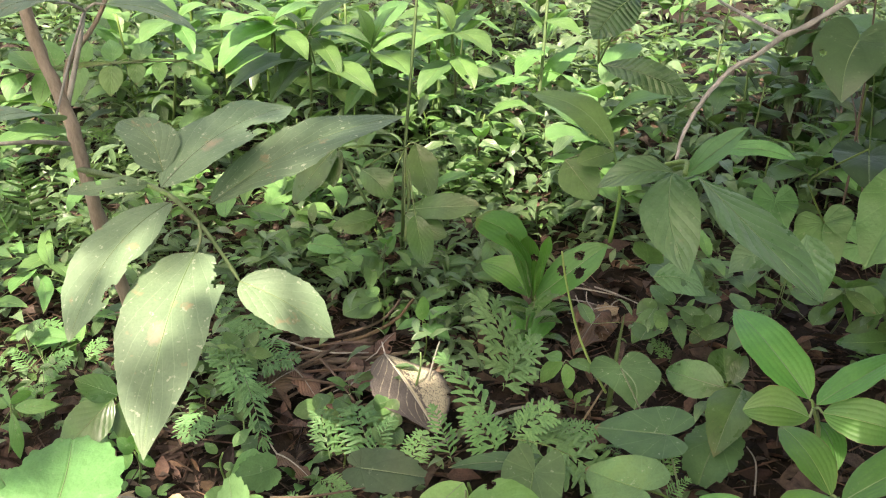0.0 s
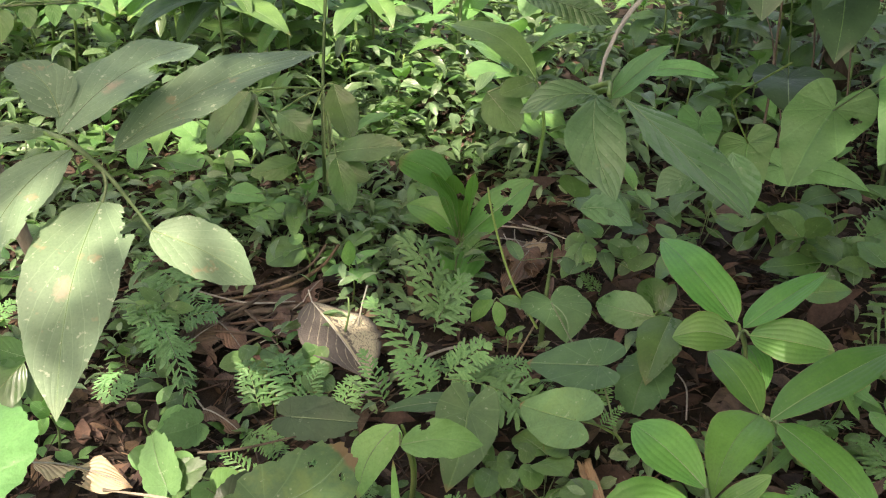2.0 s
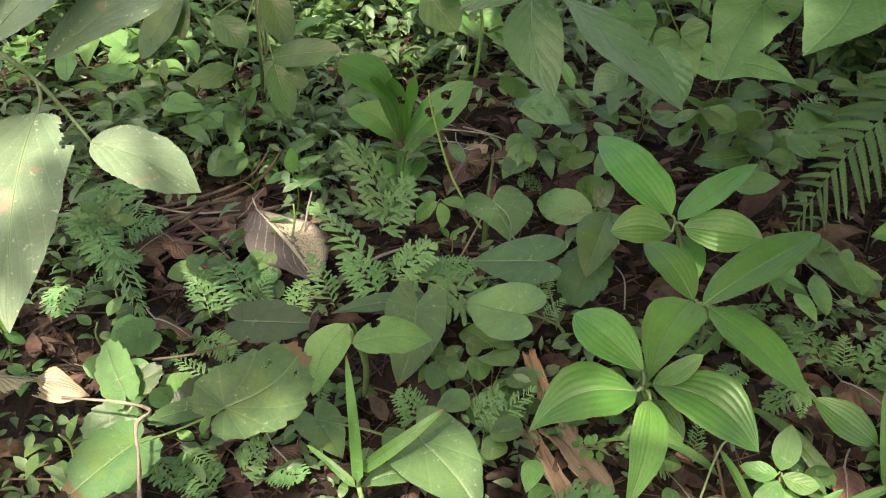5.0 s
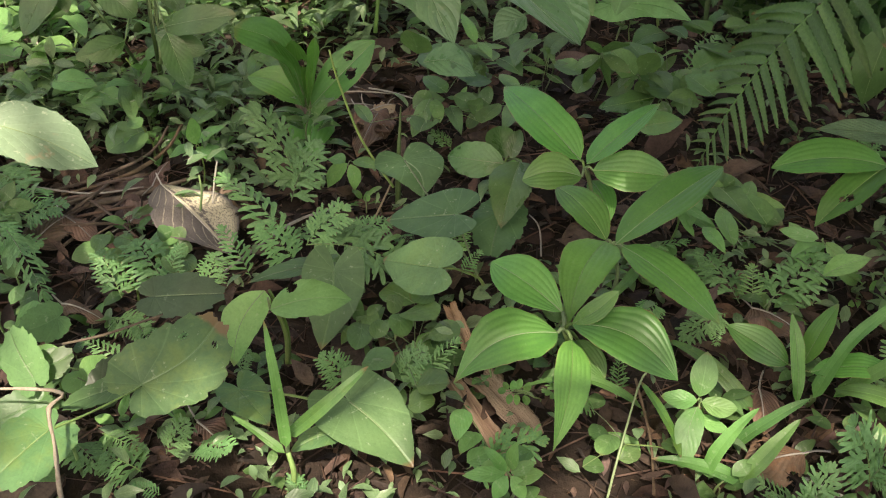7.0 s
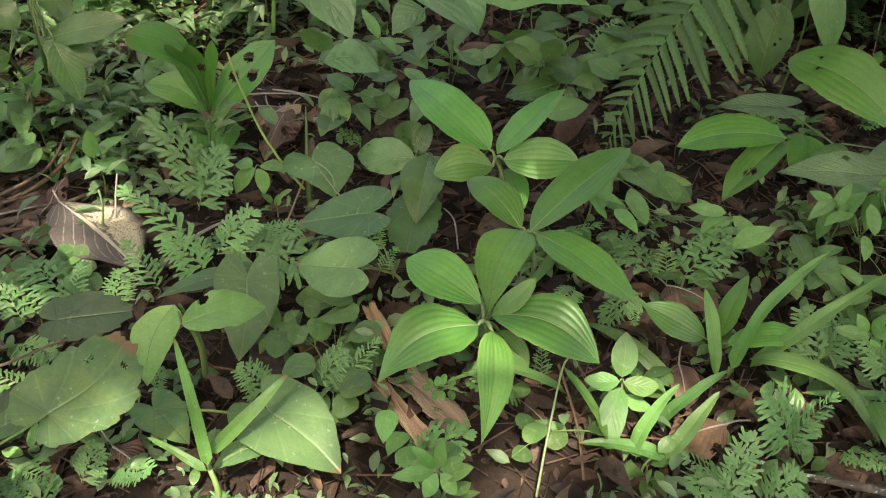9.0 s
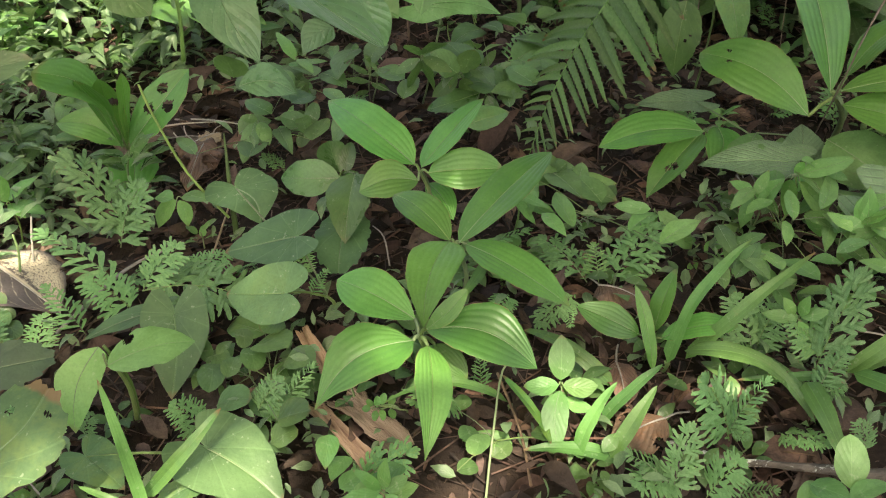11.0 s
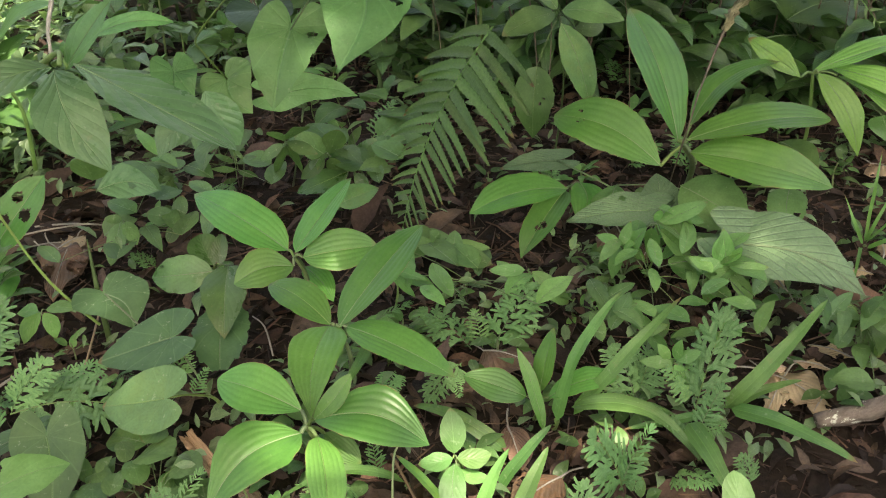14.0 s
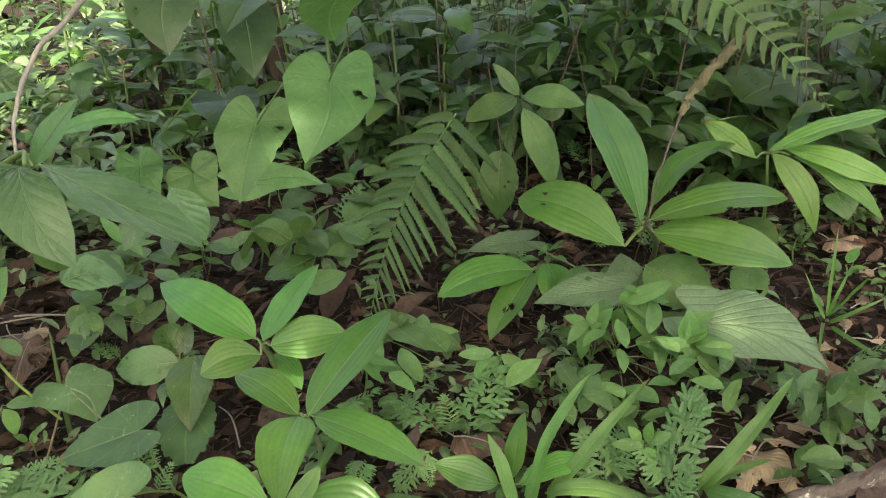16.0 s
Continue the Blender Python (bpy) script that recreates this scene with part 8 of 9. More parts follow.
twig("dead_stick", "dark rotting stick in a heap of dead sticks", "stick", [(-0.223, 1.392, 0.03), (-0.154, 1.375, 0.038), (-0.089, 1.367, 0.033)], [0.003, 0.003, 0.0021], M_BARK, group="dead sticks")
twig("dead_stick", "dark rotting stick in a heap of dead sticks", "stick", [(-0.166, 1.511, 0.033), (-0.116, 1.51, 0.041), (-0.069, 1.517, 0.036)], [0.0035, 0.0035, 0.00245], M_BARK, group="dead sticks")
twig("dead_stick", "dry stick lying behind the herbs", "stick", [(0.289, 1.827, 0.02), (0.377, 1.797, 0.03), (0.467, 1.784, 0.02)], [0.002, 0.002, 0.0014], M_TWIG, group="dead sticks")
twig("dead_stick", "dry stick lying behind the herbs", "stick", [(0.322, 1.767, 0.02), (0.377, 1.737, 0.03), (0.432, 1.723, 0.02)], [0.0018, 0.0018, 0.0012599999999999998], M_TWIG, group="dead sticks")
twig("dead_stick", "dry stick lying behind the herbs", "stick", [(0.369, 1.842, 0.02), (0.435, 1.788, 0.03), (0.501, 1.752, 0.02)], [0.0022, 0.0022, 0.00154], M_TWIG, group="dead sticks")


# ---- ground ----
def ground_height(x, y):
    d = math.hypot(x - 0.6, y - 1.0)
    near = 0.014 * (noise.noise(Vector((x * 2.6, y * 2.6, 0))) + 0.5 * noise.noise(Vector((x * 7, y * 7, 3))))
    far = 0.12 * noise.noise(Vector((x * 0.35, y * 0.35, 9))) * min(1, max(0, d - 2) / 3)
    return near - 0.012 + far


def ground_mesh():
    edge = np.sign(np.linspace(-1, 1, 221)) * (np.abs(np.linspace(-1, 1, 221)) ** 2.6) * 80
    xs, ys = edge + 0.6, edge + 1.3
    verts = [(x, y, ground_height(x, y)) for y in ys for x in xs]
    n = len(xs)
    faces = [(j * n + i, j * n + i + 1, (j + 1) * n + i + 1, (j + 1) * n + i) for j in range(n - 1) for i in range(n - 1)]
    return mesh_from("ground", verts, faces, M_SOIL)


tagged(new("ground", ground_mesh()), "forest soil under leaf litter, darkened for shade between plants", "ground", kind="structure")


# ---- clouds of small leaves ----
LEAF_T = np.array([(0, 0, 0), (0.17, -0.32, 0.09), (0.2, 0, 0.02), (0.17, 0.32, 0.09), (0.46, -0.46, 0.14), (0.48, 0, 0.06), (0.46, 0.46, 0.14),
                   (0.76, -0.24, 0.07), (0.77, 0, 0.04), (0.76, 0.24, 0.07), (1, 0, -0.10)])
LEAF_F = [(0, 1, 2), (0, 2, 3), (1, 4, 5, 2), (2, 5, 6, 3), (4, 7, 8, 5), (5, 8, 9, 6), (7, 10, 8), (8, 10, 9)]


def leaf_cloud(name, pos, az, el, roll, length, width, mat):
    """Many simple leaves in one mesh: arrays of feet, headings in radians, lengths and widths."""
    n = len(pos)
    d = np.stack([-np.sin(az) * np.cos(el), np.cos(az) * np.cos(el), np.sin(el)], 1)
    side = np.stack([-np.cos(az), -np.sin(az), 0 * az], 1)
    up = np.cross(d, side)
    side, up = side * np.cos(roll)[:, None] + up * np.sin(roll)[:, None], up * np.cos(roll)[:, None] - side * np.sin(roll)[:, None]
    T = LEAF_T
    v = (pos[:, None] + d[:, None] * (T[:, 0][None, :, None] * length[:, None, None]) +
         side[:, None] * (T[:, 1][None, :, None] * width[:, None, None]) + up[:, None] * (T[:, 2][None, :, None] * length[:, None, None]))
    k = len(T)
    faces = [tuple(int(i * k + q) for q in f) for i in range(n) for f in LEAF_F]
    uv = np.tile(np.stack([T[:, 0], T[:, 1] * 2.3], 1), (n, 1))
    return mesh_from(name, v.reshape(-1, 3), faces, mat, uv)


def spread(rng, n, x0, x1, y0, y1, keep=None):
    """n random places on the ground of a rectangle, thinned by keep(x, y)."""
    out = []
    while len(out) < n:
        x, y = rng.uniform(x0, x1), rng.uniform(y0, y1)
        if math.hypot(x - 0.22, y) < 0.5 or (keep and rng.uniform() > keep(x, y)):
            continue
        out.append((x, y))
    return np.array(out)


rng = np.random.default_rng(5)
BARE = [  # x, y and radius of patches where the litter lies open
    (-0.17, 1.42, 0.09), (-0.09, 1.49, 0.09), (-0.01, 1.59, 0.07), (0.07, 1.3, 0.05), (0.39, 1.75, 0.08), (1.23, 1.22, 0.09), (0.18, 0.77, 0.05), (0.51, 0.85, 0.05), (0.73, 0.82, 0.05), (0.84, 0.68, 0.07), (1.13, 1.15, 0.07), (1.4, 0.61, 0.07), (0.41, 1.09, 0.05), (0.4, 1.8, 0.07), (-0.19, 1.2, 0.06), (0.41, 1.73, 0.06), (1.24, 1.65, 0.08), (1.09, 1.81, 0.1), (0.62, 1.58, 0.07), (2.27, 1.04, 0.1), (2.04, 0.95, 0.08), (0.98, 1.73, 0.1), (1.11, 1.55, 0.1), (1.05, 1.72, 0.09), (0.87, 1.74, 0.09), (1.11, 1.82, 0.1), (0.99, 2.1, 0.11), (0.73, 1.97, 0.08), (0.57, 1.62, 0.06), (0.4, 1.84, 0.07),
]


def bare(x, y):
    return 0.06 if any(math.hypot(x - a, y - b) < r for a, b, r in BARE) else 1.0


def litter(n, x0, x1, y0, y1, lo, hi, name, lift=0.02):
    p = spread(rng, n, x0, x1, y0, y1)
    z = np.array([ground_height(x, y) for x, y in p]) + rng.uniform(0.0, lift, n)
    length = rng.uniform(lo, hi, n)
    return leaf_cloud(name, np.c_[p, z], rng.uniform(0, 6.3, n), rng.normal(0, 0.3, n), rng.normal(0, 0.55, n), length,
                      length * rng.uniform(0.22, 0.6, n), M_LITTER)


tagged(new("leaf_litter", litter(17000, -1.6, 3.5, 0.3, 3.2, 0.015, 0.07, "leaf_litter")), "brown curled dead leaves covering the forest floor", "leaf litter", kind="stuff")
tagged(new("litter_crumbs", litter(9000, -1.0, 2.4, 0.35, 1.7, 0.006, 0.022, "litter_crumbs", 0.012)), "crumbled dead leaf fragments on dark soil", "leaf litter", kind="stuff")
tagged(new("far_leaf_litter", litter(16000, -7, 8, -6.0, 9.0, 0.06, 0.14, "far_leaf_litter")), "brown dead leaves on the far floor", "leaf litter", kind="stuff")


def needle_mesh(n):
    verts, faces = [], []
    p = spread(rng, n, -1.2, 2.8, 0.4, 2.4)
    for x, y in p:
        a, l, w = rng.uniform(0, 3.14), rng.uniform(0.03, 0.14), rng.uniform(0.0006, 0.0016)
        z = ground_height(x, y) + rng.uniform(0.004, 0.024)
        c, s, k = math.cos(a), math.sin(a), len(verts)
        e = rng.uniform(-0.15, 0.15)
        for q in (0, 1):
            for dx, dz in ((-w, 0), (w, 0), (0, 1.7 * w)):
                verts.append((x + c * l * q - s * dx, y + s * l * q + c * dx, z + dz + e * l * q))
        faces += [(k, k + 1, k + 4, k + 3), (k + 1, k + 2, k + 5, k + 4), (k + 2, k, k + 3, k + 5), (k, k + 2, k + 1), (k + 3, k + 4, k + 5)]
    return mesh_from("debris", verts, faces, M_LITTER, smooth=False)


tagged(new("twig_debris", needle_mesh(4200)), "thin dry stalks and broken twigs in the litter", "twigs", kind="stuff")


# ---- small plants, repeated ----
def small_plant(seed, leaves, height, size, slim, mat, shape, name, label, category, group, low=0.45):
    r = np.random.default_rng(seed)
    rows = []
    for k in range(leaves):
        s = low + (1 - low) * k / max(1, leaves - 1)
        a = k * 137.5 + r.uniform(-25, 25)
        ln = size * r.uniform(0.7, 1.15)
        foot = 0.012 * r.uniform(0.4, 1.5)
        rows.append((-math.sin(radians(a)) * foot, math.cos(radians(a)) * foot, height * s, a, r.uniform(-18, 38), ln, ln * slim * r.uniform(0.85, 1.1),
                     r.uniform(-15, 15), r.uniform(0.05, 0.16)))
    return herb(name, label, category, (0, 0, 0), (0, 0, height), rows, mat, shape, stem=0.0013 + height * 0.006, group=group, fold=0.15, petioles=False, ribs=False)


def sow(protos, places, lo=0.75, hi=1.3, sink=0.004):
    """Each prototype goes to the first places; copies of it take the rest."""
    first = set()
    for i, (x, y) in enumerate(places):
        p = protos[i % len(protos)]
        s = rng.uniform(lo, hi)
        m = Matrix.Translation((x, y, ground_height(x, y) - sink)) @ Matrix.Rotation(rng.uniform(0, 6.3), 4, "Z") @ \
            Matrix.Rotation(rng.uniform(-0.12, 0.12), 4, "X") @ Matrix.Scale(s, 4)
        if p.name in first:
            copy_thing(p, m @ Matrix.Diagonal((1 / p.scale[0],) * 3 + (1,)))
        else:
            first.add(p.name)
            p.matrix_basis = m


SEEDLING = "small green seedling growing through the litter"
low = [small_plant(10 + k, 5 + k % 3, 0.035 + 0.01 * (k % 3), 0.034 + 0.006 * (k % 2), 0.55, (M_OVATE, M_BRIGHT, M_OVATE)[k % 3],
                   ("ovate", "lance", "lance", "acute")[k % 4], "small_seedling", SEEDLING, "seedling", "small seedlings") for k in range(6)]
sow(low, spread(rng, 230, -1.1, 2.3, 0.45, 2.1, lambda x, y: bare(x, y) * (0.4 if y > 1.1 and x > 0.15 else 1.0)))
mid = [small_plant(30 + k, 9 + k % 4, 0.11 + 0.035 * (k % 3), 0.058 + 0.012 * (k % 3), 0.42, (M_OVATE, M_BRIGHT, M_OVATE, M_GLOSS)[k % 4],
                   ("acute", "lance", "lance", "ovate")[k % 4], "leafy_herb", "leafy green herb of the forest floor", "herb", "leafy herbs") for k in range(7)]
sow(mid, spread(rng, 270, -2.2, 3.4, 1.55, 3.8, lambda x, y: bare(x, y) * (1.0 if y > 2.0 or x < 0.1 else 0.22)))
tall = [small_plant(60 + k, 13, 0.36 + 0.06 * k, 0.17 + 0.02 * (k % 2), 0.34, (M_OVATE, M_BRIGHT)[k % 2], "lance", "sapling",
                    "slender sapling with long drooping pointed leaves", "sapling", "saplings") for k in range(4)]
tall2 = [small_plant(70 + k, 12, 0.5 + 0.1 * k, 0.17, 0.34, (M_BRIGHT, M_OVATE)[k % 2], "lance", "sapling",
                     "slender sapling with long drooping pointed leaves", "sapling", "saplings") for k in range(2)]
sow(tall, [(-0.608, 2.657), (-0.454, 2.724), (-0.299, 2.711), (-0.748, 2.809), (-0.194, 2.774), (-0.075, 2.928), (-0.932, 2.821), (-0.582, 2.943), (-0.407, 2.989), (-1.077, 2.78), (-0.363, 2.554), (-0.766, 2.618)], 0.9, 1.2)
sow(tall2, spread(rng, 18, -1.8, 0.9, 2.6, 4.2), 0.8, 1.25)
broad = [small_plant(90 + k, 7 + k, 0.20 + 0.06 * k, 0.125 + 0.02 * k, 0.46, (M_OVATE, M_GLOSS, M_BRIGHT)[k], ("ovate", "acute", "elliptic")[k], "broad_seedling",
                     "seedling with broad spreading leaves in the undergrowth", "seedling", "broad seedlings", 0.3) for k in range(3)]
sow(broad, spread(rng, 42, -1.5, 1.5, 2.1, 3.7), 0.7, 1.25)
sow([small_plant(80, 14, 0.44, 0.16, 0.46, M_GLOSS, "acute", "dark_shrub", "dark-leaved shrub in the shade", "shrub", "dark shrubs", 0.2),
     small_plant(81, 16, 0.5, 0.13, 0.48, M_OVATE, "acute", "dark_shrub", "dark-leaved shrub in the shade", "shrub", "dark shrubs", 0.2)],
    [(1.587, 1.891), (1.442, 1.962), (1.834, 1.787), (1.928, 1.653), (2.145, 1.576), (2.432, 1.385), (2.589, 1.307), (1.324, 2.012), (1.202, 2.507), (1.846, 2.011), (2.334, 1.527), (1.344, 2.323), (2.19, 1.775), (2.741, 1.294), (1.714, 2.189), (2.548, 1.591), (2.101, 1.984), (0.9, 2.666), (1.1, 2.637), (0.858, 2.924), (1.245, 2.559), (1.268, 2.851), (1.07, 2.943)], 0.8, 1.3)
for x, y in spread(rng, 60, -0.9, 2.2, 0.55, 1.9, bare):
    ln = rng.uniform(0.06, 0.12)
    spike_frond(x, y, ground_height(x, y) + 0.02, rng.uniform(0, 360), rng.uniform(5, 35), ln, ln * rng.uniform(0.55, 0.8), rng.uniform(-15, 15))


# ---- undergrowth, shrubs and trees behind ----
def tangle(n, x0, x1, y0, y1, top, lo, hi, slim, name, keep=None, mat=M_MASS):
    p = spread(rng, n, x0, x1, y0, y1, keep)
    z = np.array([ground_height(x, y) for x, y in p]) + 0.02 + rng.uniform(0, 1, n) ** 1.6 * top
    length = rng.uniform(lo, hi, n)
    return leaf_cloud(name, np.c_[p, z], rng.uniform(0, 6.3, n), rng.normal(-0.1, 0.4, n), rng.normal(0, 0.35, n), length, length * rng.uniform(slim * 0.7, slim * 1.2, n), mat)


def carpet(x, y):
    return bare(x, y) * (0.16 if y > 1.1 and x > 0.15 else 1.0) * (0.10 + 0.85 * (noise.noise(Vector((x * 3.1, y * 3.1, 15))) > 0.04))


tagged(new("herb_carpet", tangle(4200, -1.3, 2.5, 0.5, 2.3, 0.06, 0.014, 0.042, 0.5, "herb_carpet", carpet)), "low carpet of tiny green leaves on the litter", "ground cover", kind="stuff")


def clumps(x, y):
    if y < 2.9 and x > 0 and abs(math.degrees(math.atan2(y, x - 0.25)) - 65.7) < 1.9:  # kept open along the camera's line of sight to the brown trunk
        return 0.04
    return 0.25 + 0.75 * (noise.noise(Vector((x * 1.3, y * 1.3, 5))) > -0.05)


tagged(new("low_undergrowth", tangle(3900, -1.7, 3.5, 1.35, 2.5, 0.15, 0.024, 0.062, 0.40, "low_undergrowth", lambda x, y: carpet(x, y) * min(1, (y - 1.1) * 1.2))), "tangle of low shaded green herbs", "undergrowth", kind="stuff")
tagged(new("undergrowth", tangle(14000, -2.6, 4.0, 2.0, 4.8, 0.28, 0.035, 0.10, 0.42, "undergrowth", clumps)), "sunlit tangle of low green undergrowth", "undergrowth", kind="stuff")
tagged(new("outer_undergrowth", tangle(26000, -6.5, 7.5, -6.0, 5.0, 0.45, 0.04, 0.15, 0.42, "outer_undergrowth", lambda x, y: clumps(x, y) * (y < 0.25 or x < -1.6 or x > 3.2))), "forest undergrowth round the clearing", "undergrowth", kind="stuff")
tagged(new("far_undergrowth", tangle(15000, -7, 9, 4.6, 10.0, 0.9, 0.07, 0.18, 0.42, "far_undergrowth", clumps)), "dense far undergrowth among the trees", "undergrowth", kind="stuff")


def bank(n, r0, r1, a0, a1, top, lo, hi):
    """A belt of shrubs round the eye's side of the clearing."""
    a, r = np.radians(rng.uniform(a0, a1, n)), rng.uniform(r0, r1, n)
    z = 0.03 + rng.uniform(0, 1, n) ** 0.85 * top * (0.55 + 0.45 * np.sin(a * 17 + r * 3))
    length = rng.uniform(lo, hi, n)
    pos = np.stack([0.25 + r * np.cos(a), r * np.sin(a), z], 1)
    return leaf_cloud("bank", pos, rng.uniform(0, 6.3, n), rng.normal(-0.25, 0.4, n), rng.normal(0, 0.4, n), length, length * rng.uniform(0.35, 0.55, n), M_SHADE)


tagged(new("shrub_bank", bank(2500, 2.15, 3.3, 18, 62, 0.62, 0.07, 0.16)), "dense dark bank of leafy shrubs", "shrubbery", kind="stuff")


def stem_belt(n):
    verts, faces = [], []
    for k in range(n):
        a, r = radians(rng.uniform(16, 74)), rng.uniform(2.1, 3.4)
        x, y, h, w = 0.25 + r * math.cos(a), r * math.sin(a), rng.uniform(0.3, 0.9), rng.uniform(0.0015, 0.004)
        dx, dy, b = rng.uniform(-0.15, 0.15), rng.uniform(-0.15, 0.15), len(verts)
        for q in range(4):
            s = q / 3
            for c in range(4):
                verts.append((x + dx * s * s + w * (1 - 0.5 * s) * math.cos(c * 1.571), y + dy * s * s + w * (1 - 0.5 * s) * math.sin(c * 1.571), h * s - 0.02))
        faces += [(b + q * 4 + c, b + q * 4 + (c + 1) % 4, b + q * 4 + 4 + (c + 1) % 4, b + q * 4 + 4 + c) for q in range(3) for c in range(4)]
    return mesh_from("stems", verts, faces, M_BARK)


tagged(new("shrub_stems", stem_belt(160)), "thin bare stems standing in the shrub bank", "stems", kind="stuff")


def thicket(n, r0, r1, top):
    a, r = rng.uniform(0, 6.3, n), rng.uniform(r0, r1, n)
    # Made taller behind the eye, out of view, to block light from there.
    z = rng.uniform(0, 1, n) ** 1.2 * (top + 5.0 * (np.sin(a) < -0.1))
    length = rng.uniform(0.15, 0.32, n)
    pos = np.stack([0.5 + r * np.cos(a), 1.0 + r * np.sin(a), z], 1)
    return leaf_cloud("thicket", pos, rng.uniform(0, 6.3, n), rng.normal(-0.2, 0.5, n), rng.normal(0, 0.5, n), length, length * 0.5, M_CROWN)


tagged(new("thicket", thicket(15000, 8.5, 12.0, 4.5)), "unseen ring of thicket that closes the place and blocks low light", "thicket", kind="stuff")

GAPS = [  # x, y, z and radius of sun flecks, set from the camera's view, cut from the crowns
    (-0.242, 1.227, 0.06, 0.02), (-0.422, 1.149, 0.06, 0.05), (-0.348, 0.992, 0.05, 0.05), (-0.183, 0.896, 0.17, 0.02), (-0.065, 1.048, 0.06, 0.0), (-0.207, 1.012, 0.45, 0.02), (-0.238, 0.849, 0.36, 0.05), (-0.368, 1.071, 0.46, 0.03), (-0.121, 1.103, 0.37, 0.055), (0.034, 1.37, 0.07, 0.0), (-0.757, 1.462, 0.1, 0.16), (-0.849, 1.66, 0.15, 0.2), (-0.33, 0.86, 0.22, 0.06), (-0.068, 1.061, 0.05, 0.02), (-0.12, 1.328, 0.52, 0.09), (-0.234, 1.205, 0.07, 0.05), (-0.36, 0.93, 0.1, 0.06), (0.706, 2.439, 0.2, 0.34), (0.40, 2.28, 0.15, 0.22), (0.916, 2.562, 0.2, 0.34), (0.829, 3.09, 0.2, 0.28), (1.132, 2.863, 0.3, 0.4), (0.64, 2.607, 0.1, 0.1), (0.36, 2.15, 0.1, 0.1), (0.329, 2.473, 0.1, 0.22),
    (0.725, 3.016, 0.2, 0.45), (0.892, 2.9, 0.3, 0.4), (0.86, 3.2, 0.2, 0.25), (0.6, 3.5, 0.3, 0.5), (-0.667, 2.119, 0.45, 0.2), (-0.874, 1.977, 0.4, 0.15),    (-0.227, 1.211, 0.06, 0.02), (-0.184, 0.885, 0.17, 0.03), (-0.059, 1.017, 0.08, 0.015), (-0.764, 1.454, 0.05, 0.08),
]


def crown_leaves(n, x0, x1, y0, y1):
    """Unseen crown leaves added overhead for shade, thick over the middle, thin towards the back, open where the flecks
    fall.
    """
    out = []
    while len(out) < n:
        z = rng.uniform(4.3, 6.6)
        gx, gy = rng.uniform(x0, x1), rng.uniform(y0, y1)
        edge = ((gx - 0.8) / 3.0) ** 2 + ((gy - 1.9) / 3.2) ** 2
        # The second test thins the leaves to let more light onto the front.
        if edge > 1 + 0.5 * noise.noise(Vector((gx * 1.1, gy * 1.1, 7))) or (gy < 0.95 and gx < 1.05 and rng.uniform() < 0.74):
            continue
        back = gy > 2.0 + 0.5 * max(0, gx) and gx < 2.2
        if back and noise.noise(Vector((gx * 2.2, gy * 2.2, 2))) > -0.10:
            continue
        skip = False
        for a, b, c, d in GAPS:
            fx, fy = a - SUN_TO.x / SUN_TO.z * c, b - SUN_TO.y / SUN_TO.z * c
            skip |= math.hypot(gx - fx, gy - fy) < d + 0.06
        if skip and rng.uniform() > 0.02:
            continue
        out.append((gx + SUN_TO.x / SUN_TO.z * z, gy + SUN_TO.y / SUN_TO.z * z, z))
    for a, b, c in ((1.36, 1.08, 0.1), (1.42, 1.14, 0.1)):  # unseen leaves added to block a stray fleck on the quilted leaves
        for _ in range(14):
            z = rng.uniform(4.3, 6.6)
            out.append((a + SUN_TO.x / SUN_TO.z * (z - c) + rng.normal(0, 0.06), b + SUN_TO.y / SUN_TO.z * (z - c) + rng.normal(0, 0.06), z))
    return np.array(out)


def tree(label, x, y, height, radius, lean, crown_mesh):
    root = thing("tree", label, "tree", (x, y, 0))
    tip = Vector((lean[0], lean[1], height))
    part("trunk", tube_mesh([(0, 0, -0.1), tip * 0.3 + Vector((0.03, 0.02, 0)), tip * 0.65 + Vector((-0.04, 0.03, 0)), tip], [radius * 1.3, radius, radius * 0.85, radius * 0.45],
                            M_BARK, 14, 0.03, 3), root, Matrix.Translation((x, y, 0)))
    for k in range(5):
        a = k * 1.26 + x
        s = tip * (0.72 + 0.06 * k)
        e = s + Vector((math.cos(a) * 1.5, math.sin(a) * 1.5, 0.5))
        part("limb", tube_mesh([s, (s + e) / 2 + Vector((0, 0, 0.15)), e], [radius * 0.4, radius * 0.28, radius * 0.1], M_BARK, 8, 0.04, k), root, Matrix.Translation((x, y, 0)))
    if crown_mesh:
        part("crown", crown_mesh, root)
    return root


def understory(n, at, reach):
    """The leaves of a crown above the view, added to shade the fern and the herbs below it."""
    u = rng.normal(0, 1, (n, 3))
    u = u / np.linalg.norm(u, axis=1)[:, None] * rng.uniform(0.25, 1, n)[:, None] ** 0.5
    pos = np.array(at) + u * np.array(reach)
    return leaf_cloud("crown", pos, rng.uniform(0, 6.3, n), rng.normal(-0.2, 0.3, n), rng.normal(0, 0.3, n), rng.uniform(0.1, 0.18, n), rng.uniform(0.05, 0.085, n), M_CROWN)


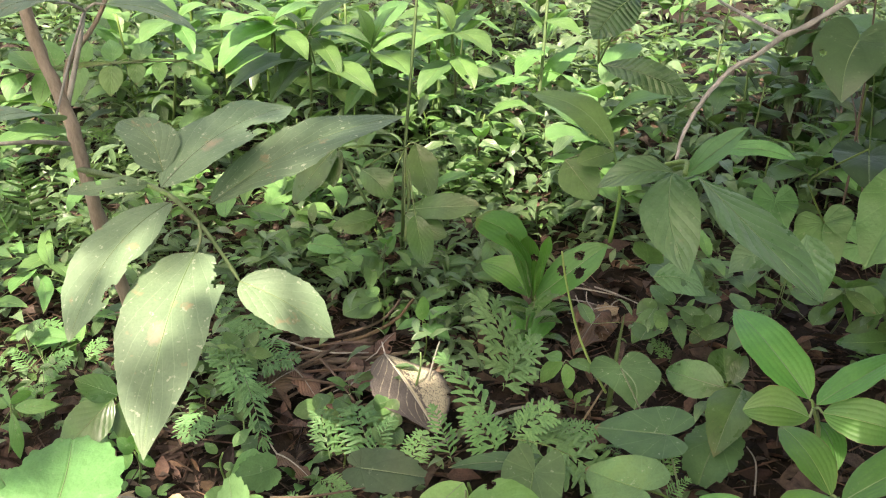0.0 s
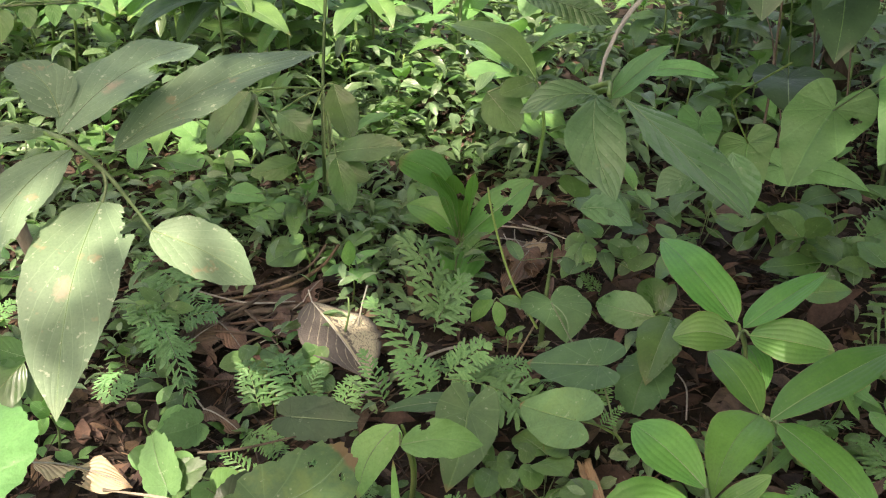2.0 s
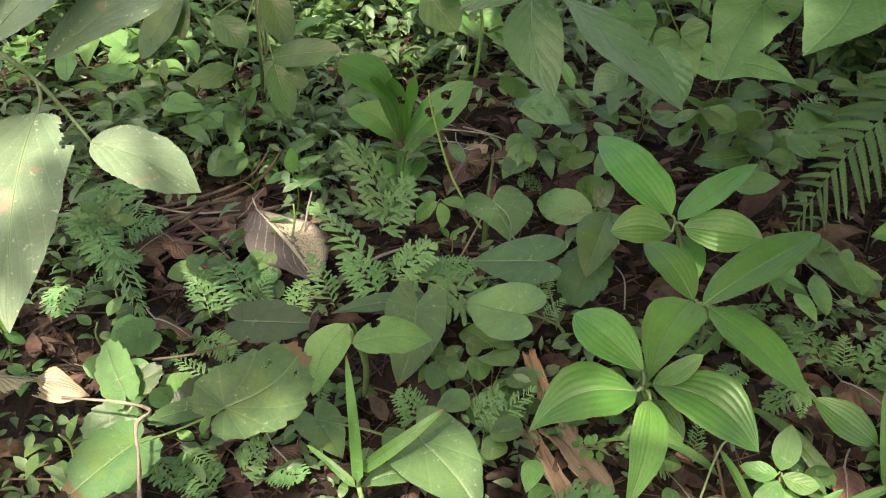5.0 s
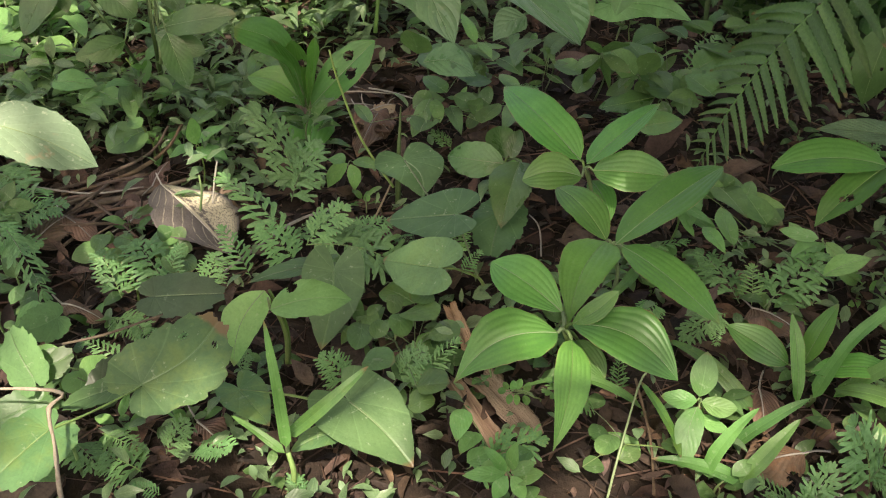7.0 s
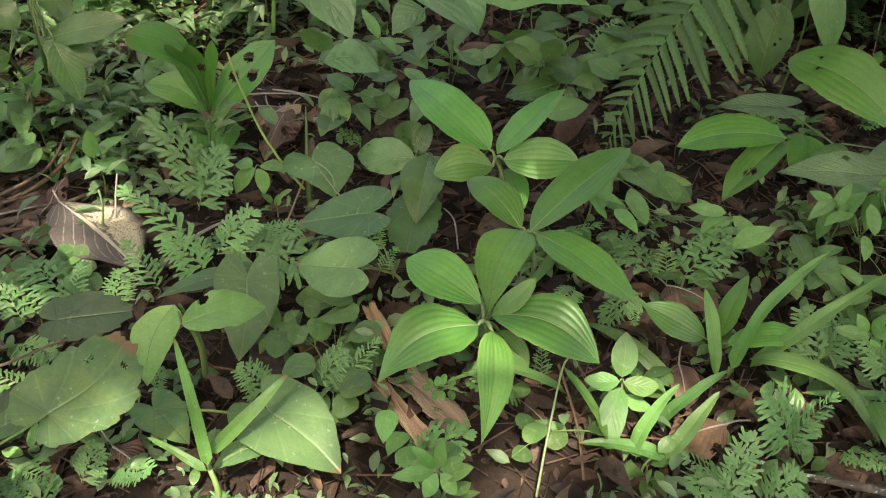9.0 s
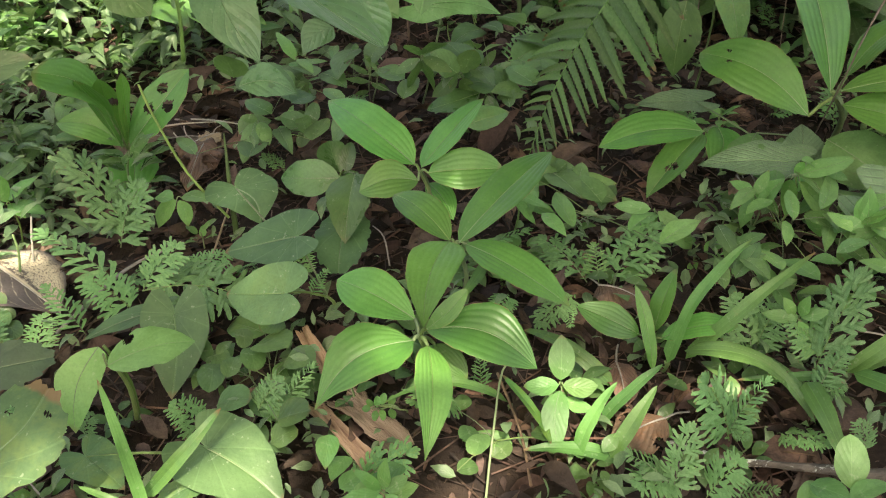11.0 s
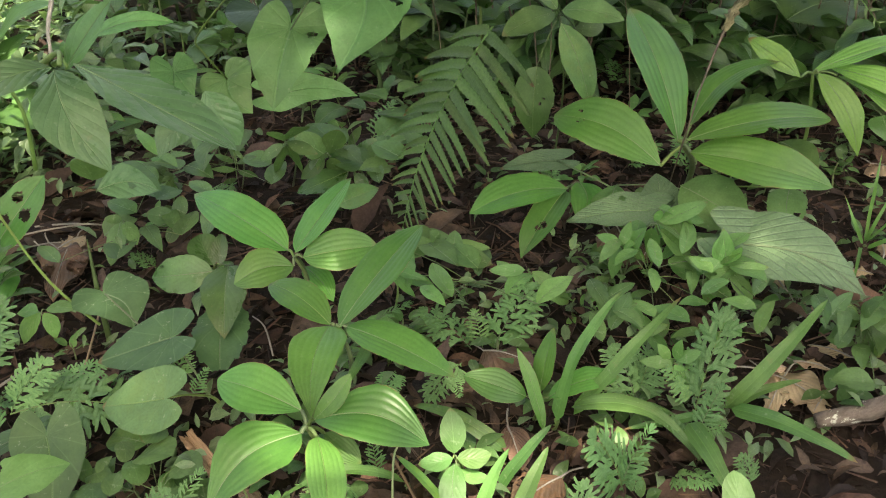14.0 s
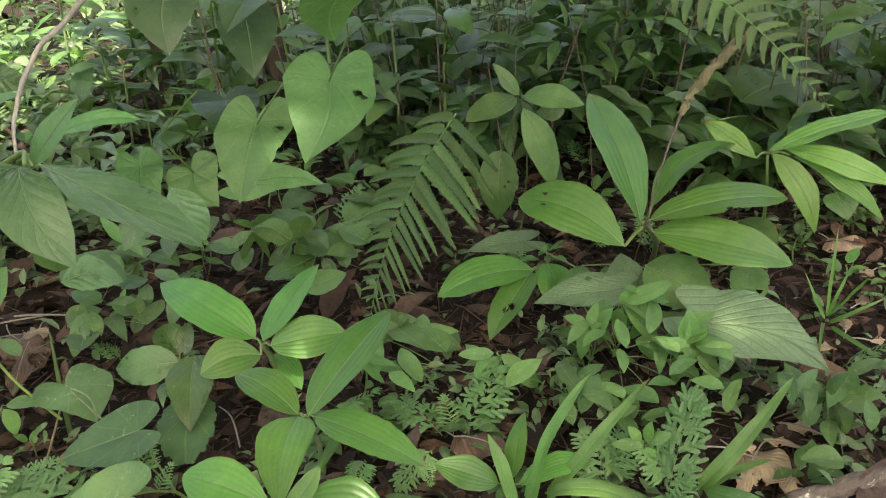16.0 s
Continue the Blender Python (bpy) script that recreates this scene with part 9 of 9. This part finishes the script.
# The crown stays above the view; it is added to cut the skylight.
root = thing("understory_tree", "small spreading tree, its unseen dark crown added to shade the herbs", "tree", (2.75, 2.75, 0))
part("trunk", tube_mesh([(2.75, 2.75, -0.05), (2.7, 2.7, 0.7), (2.5, 2.45, 1.3), (2.0, 2.0, 1.8)], [0.03, 0.026, 0.022, 0.012], M_BARK, 10, 0.04, 5), root)
for k in range(6):
    a = k * 1.05
    part("limb", tube_mesh([(2.35, 2.3, 1.45), (2.0 + 0.3 * math.cos(a), 2.0 + 0.3 * math.sin(a), 1.75), (1.75 + 0.9 * math.cos(a), 1.85 + 0.6 * math.sin(a), 1.9)], [0.012, 0.009, 0.004], M_BARK, 7, 0.04, k), root)
part("limb", tube_mesh([(2.0, 2.0, 1.8), (1.5, 1.85, 1.86), (1.1, 1.75, 1.82), (0.8, 1.65, 1.75)], [0.010, 0.008, 0.006, 0.003], M_BARK, 7, 0.04, 9), root)
part("crown", understory(15000, (1.66, 1.70, 1.72), (1.15, 0.72, 0.55)), root)
# Second unseen cluster, added to darken the middle ground.
part("crown", understory(5200, (0.82, 1.62, 1.70), (0.52, 0.46, 0.34)), root)

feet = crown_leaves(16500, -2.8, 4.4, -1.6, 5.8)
# All crowns and the last three trees are unseen, added for shade.
TREES = [(1.383, 2.509, 6.2, 0.034, (-0.2, 0.3)), (0.042, 4.154, 6.0, 0.03, (0.2, 0.1)), (1.132, 2.953, 6.0, 0.02, (0.1, 0.2)), (-2.6, 2.4, 6.3, 0.09, (0.4, -0.2)), (1.5, -2.6, 6.5, 0.11, (0.1, 0.5)), (4.2, 2.0, 6.4, 0.1, (-0.5, 0.2))]
for k, (x, y, h, rad, lean) in enumerate(TREES):
    near = np.array([min(range(len(TREES)), key=lambda q: (TREES[q][0] - a) ** 2 + (TREES[q][1] - b) ** 2) for a, b, c in feet]) == k
    q = feet[near]
    n = len(q)
    me = leaf_cloud("crown", q, rng.uniform(0, 6.3, n), rng.normal(-0.15, 0.3, n), rng.normal(0, 0.3, n), rng.uniform(0.12, 0.2, n), rng.uniform(0.06, 0.1, n), M_CROWN) if n else None
    tree("forest tree with brown bark and an unseen crown added for shade", x, y, h, rad, lean, me)
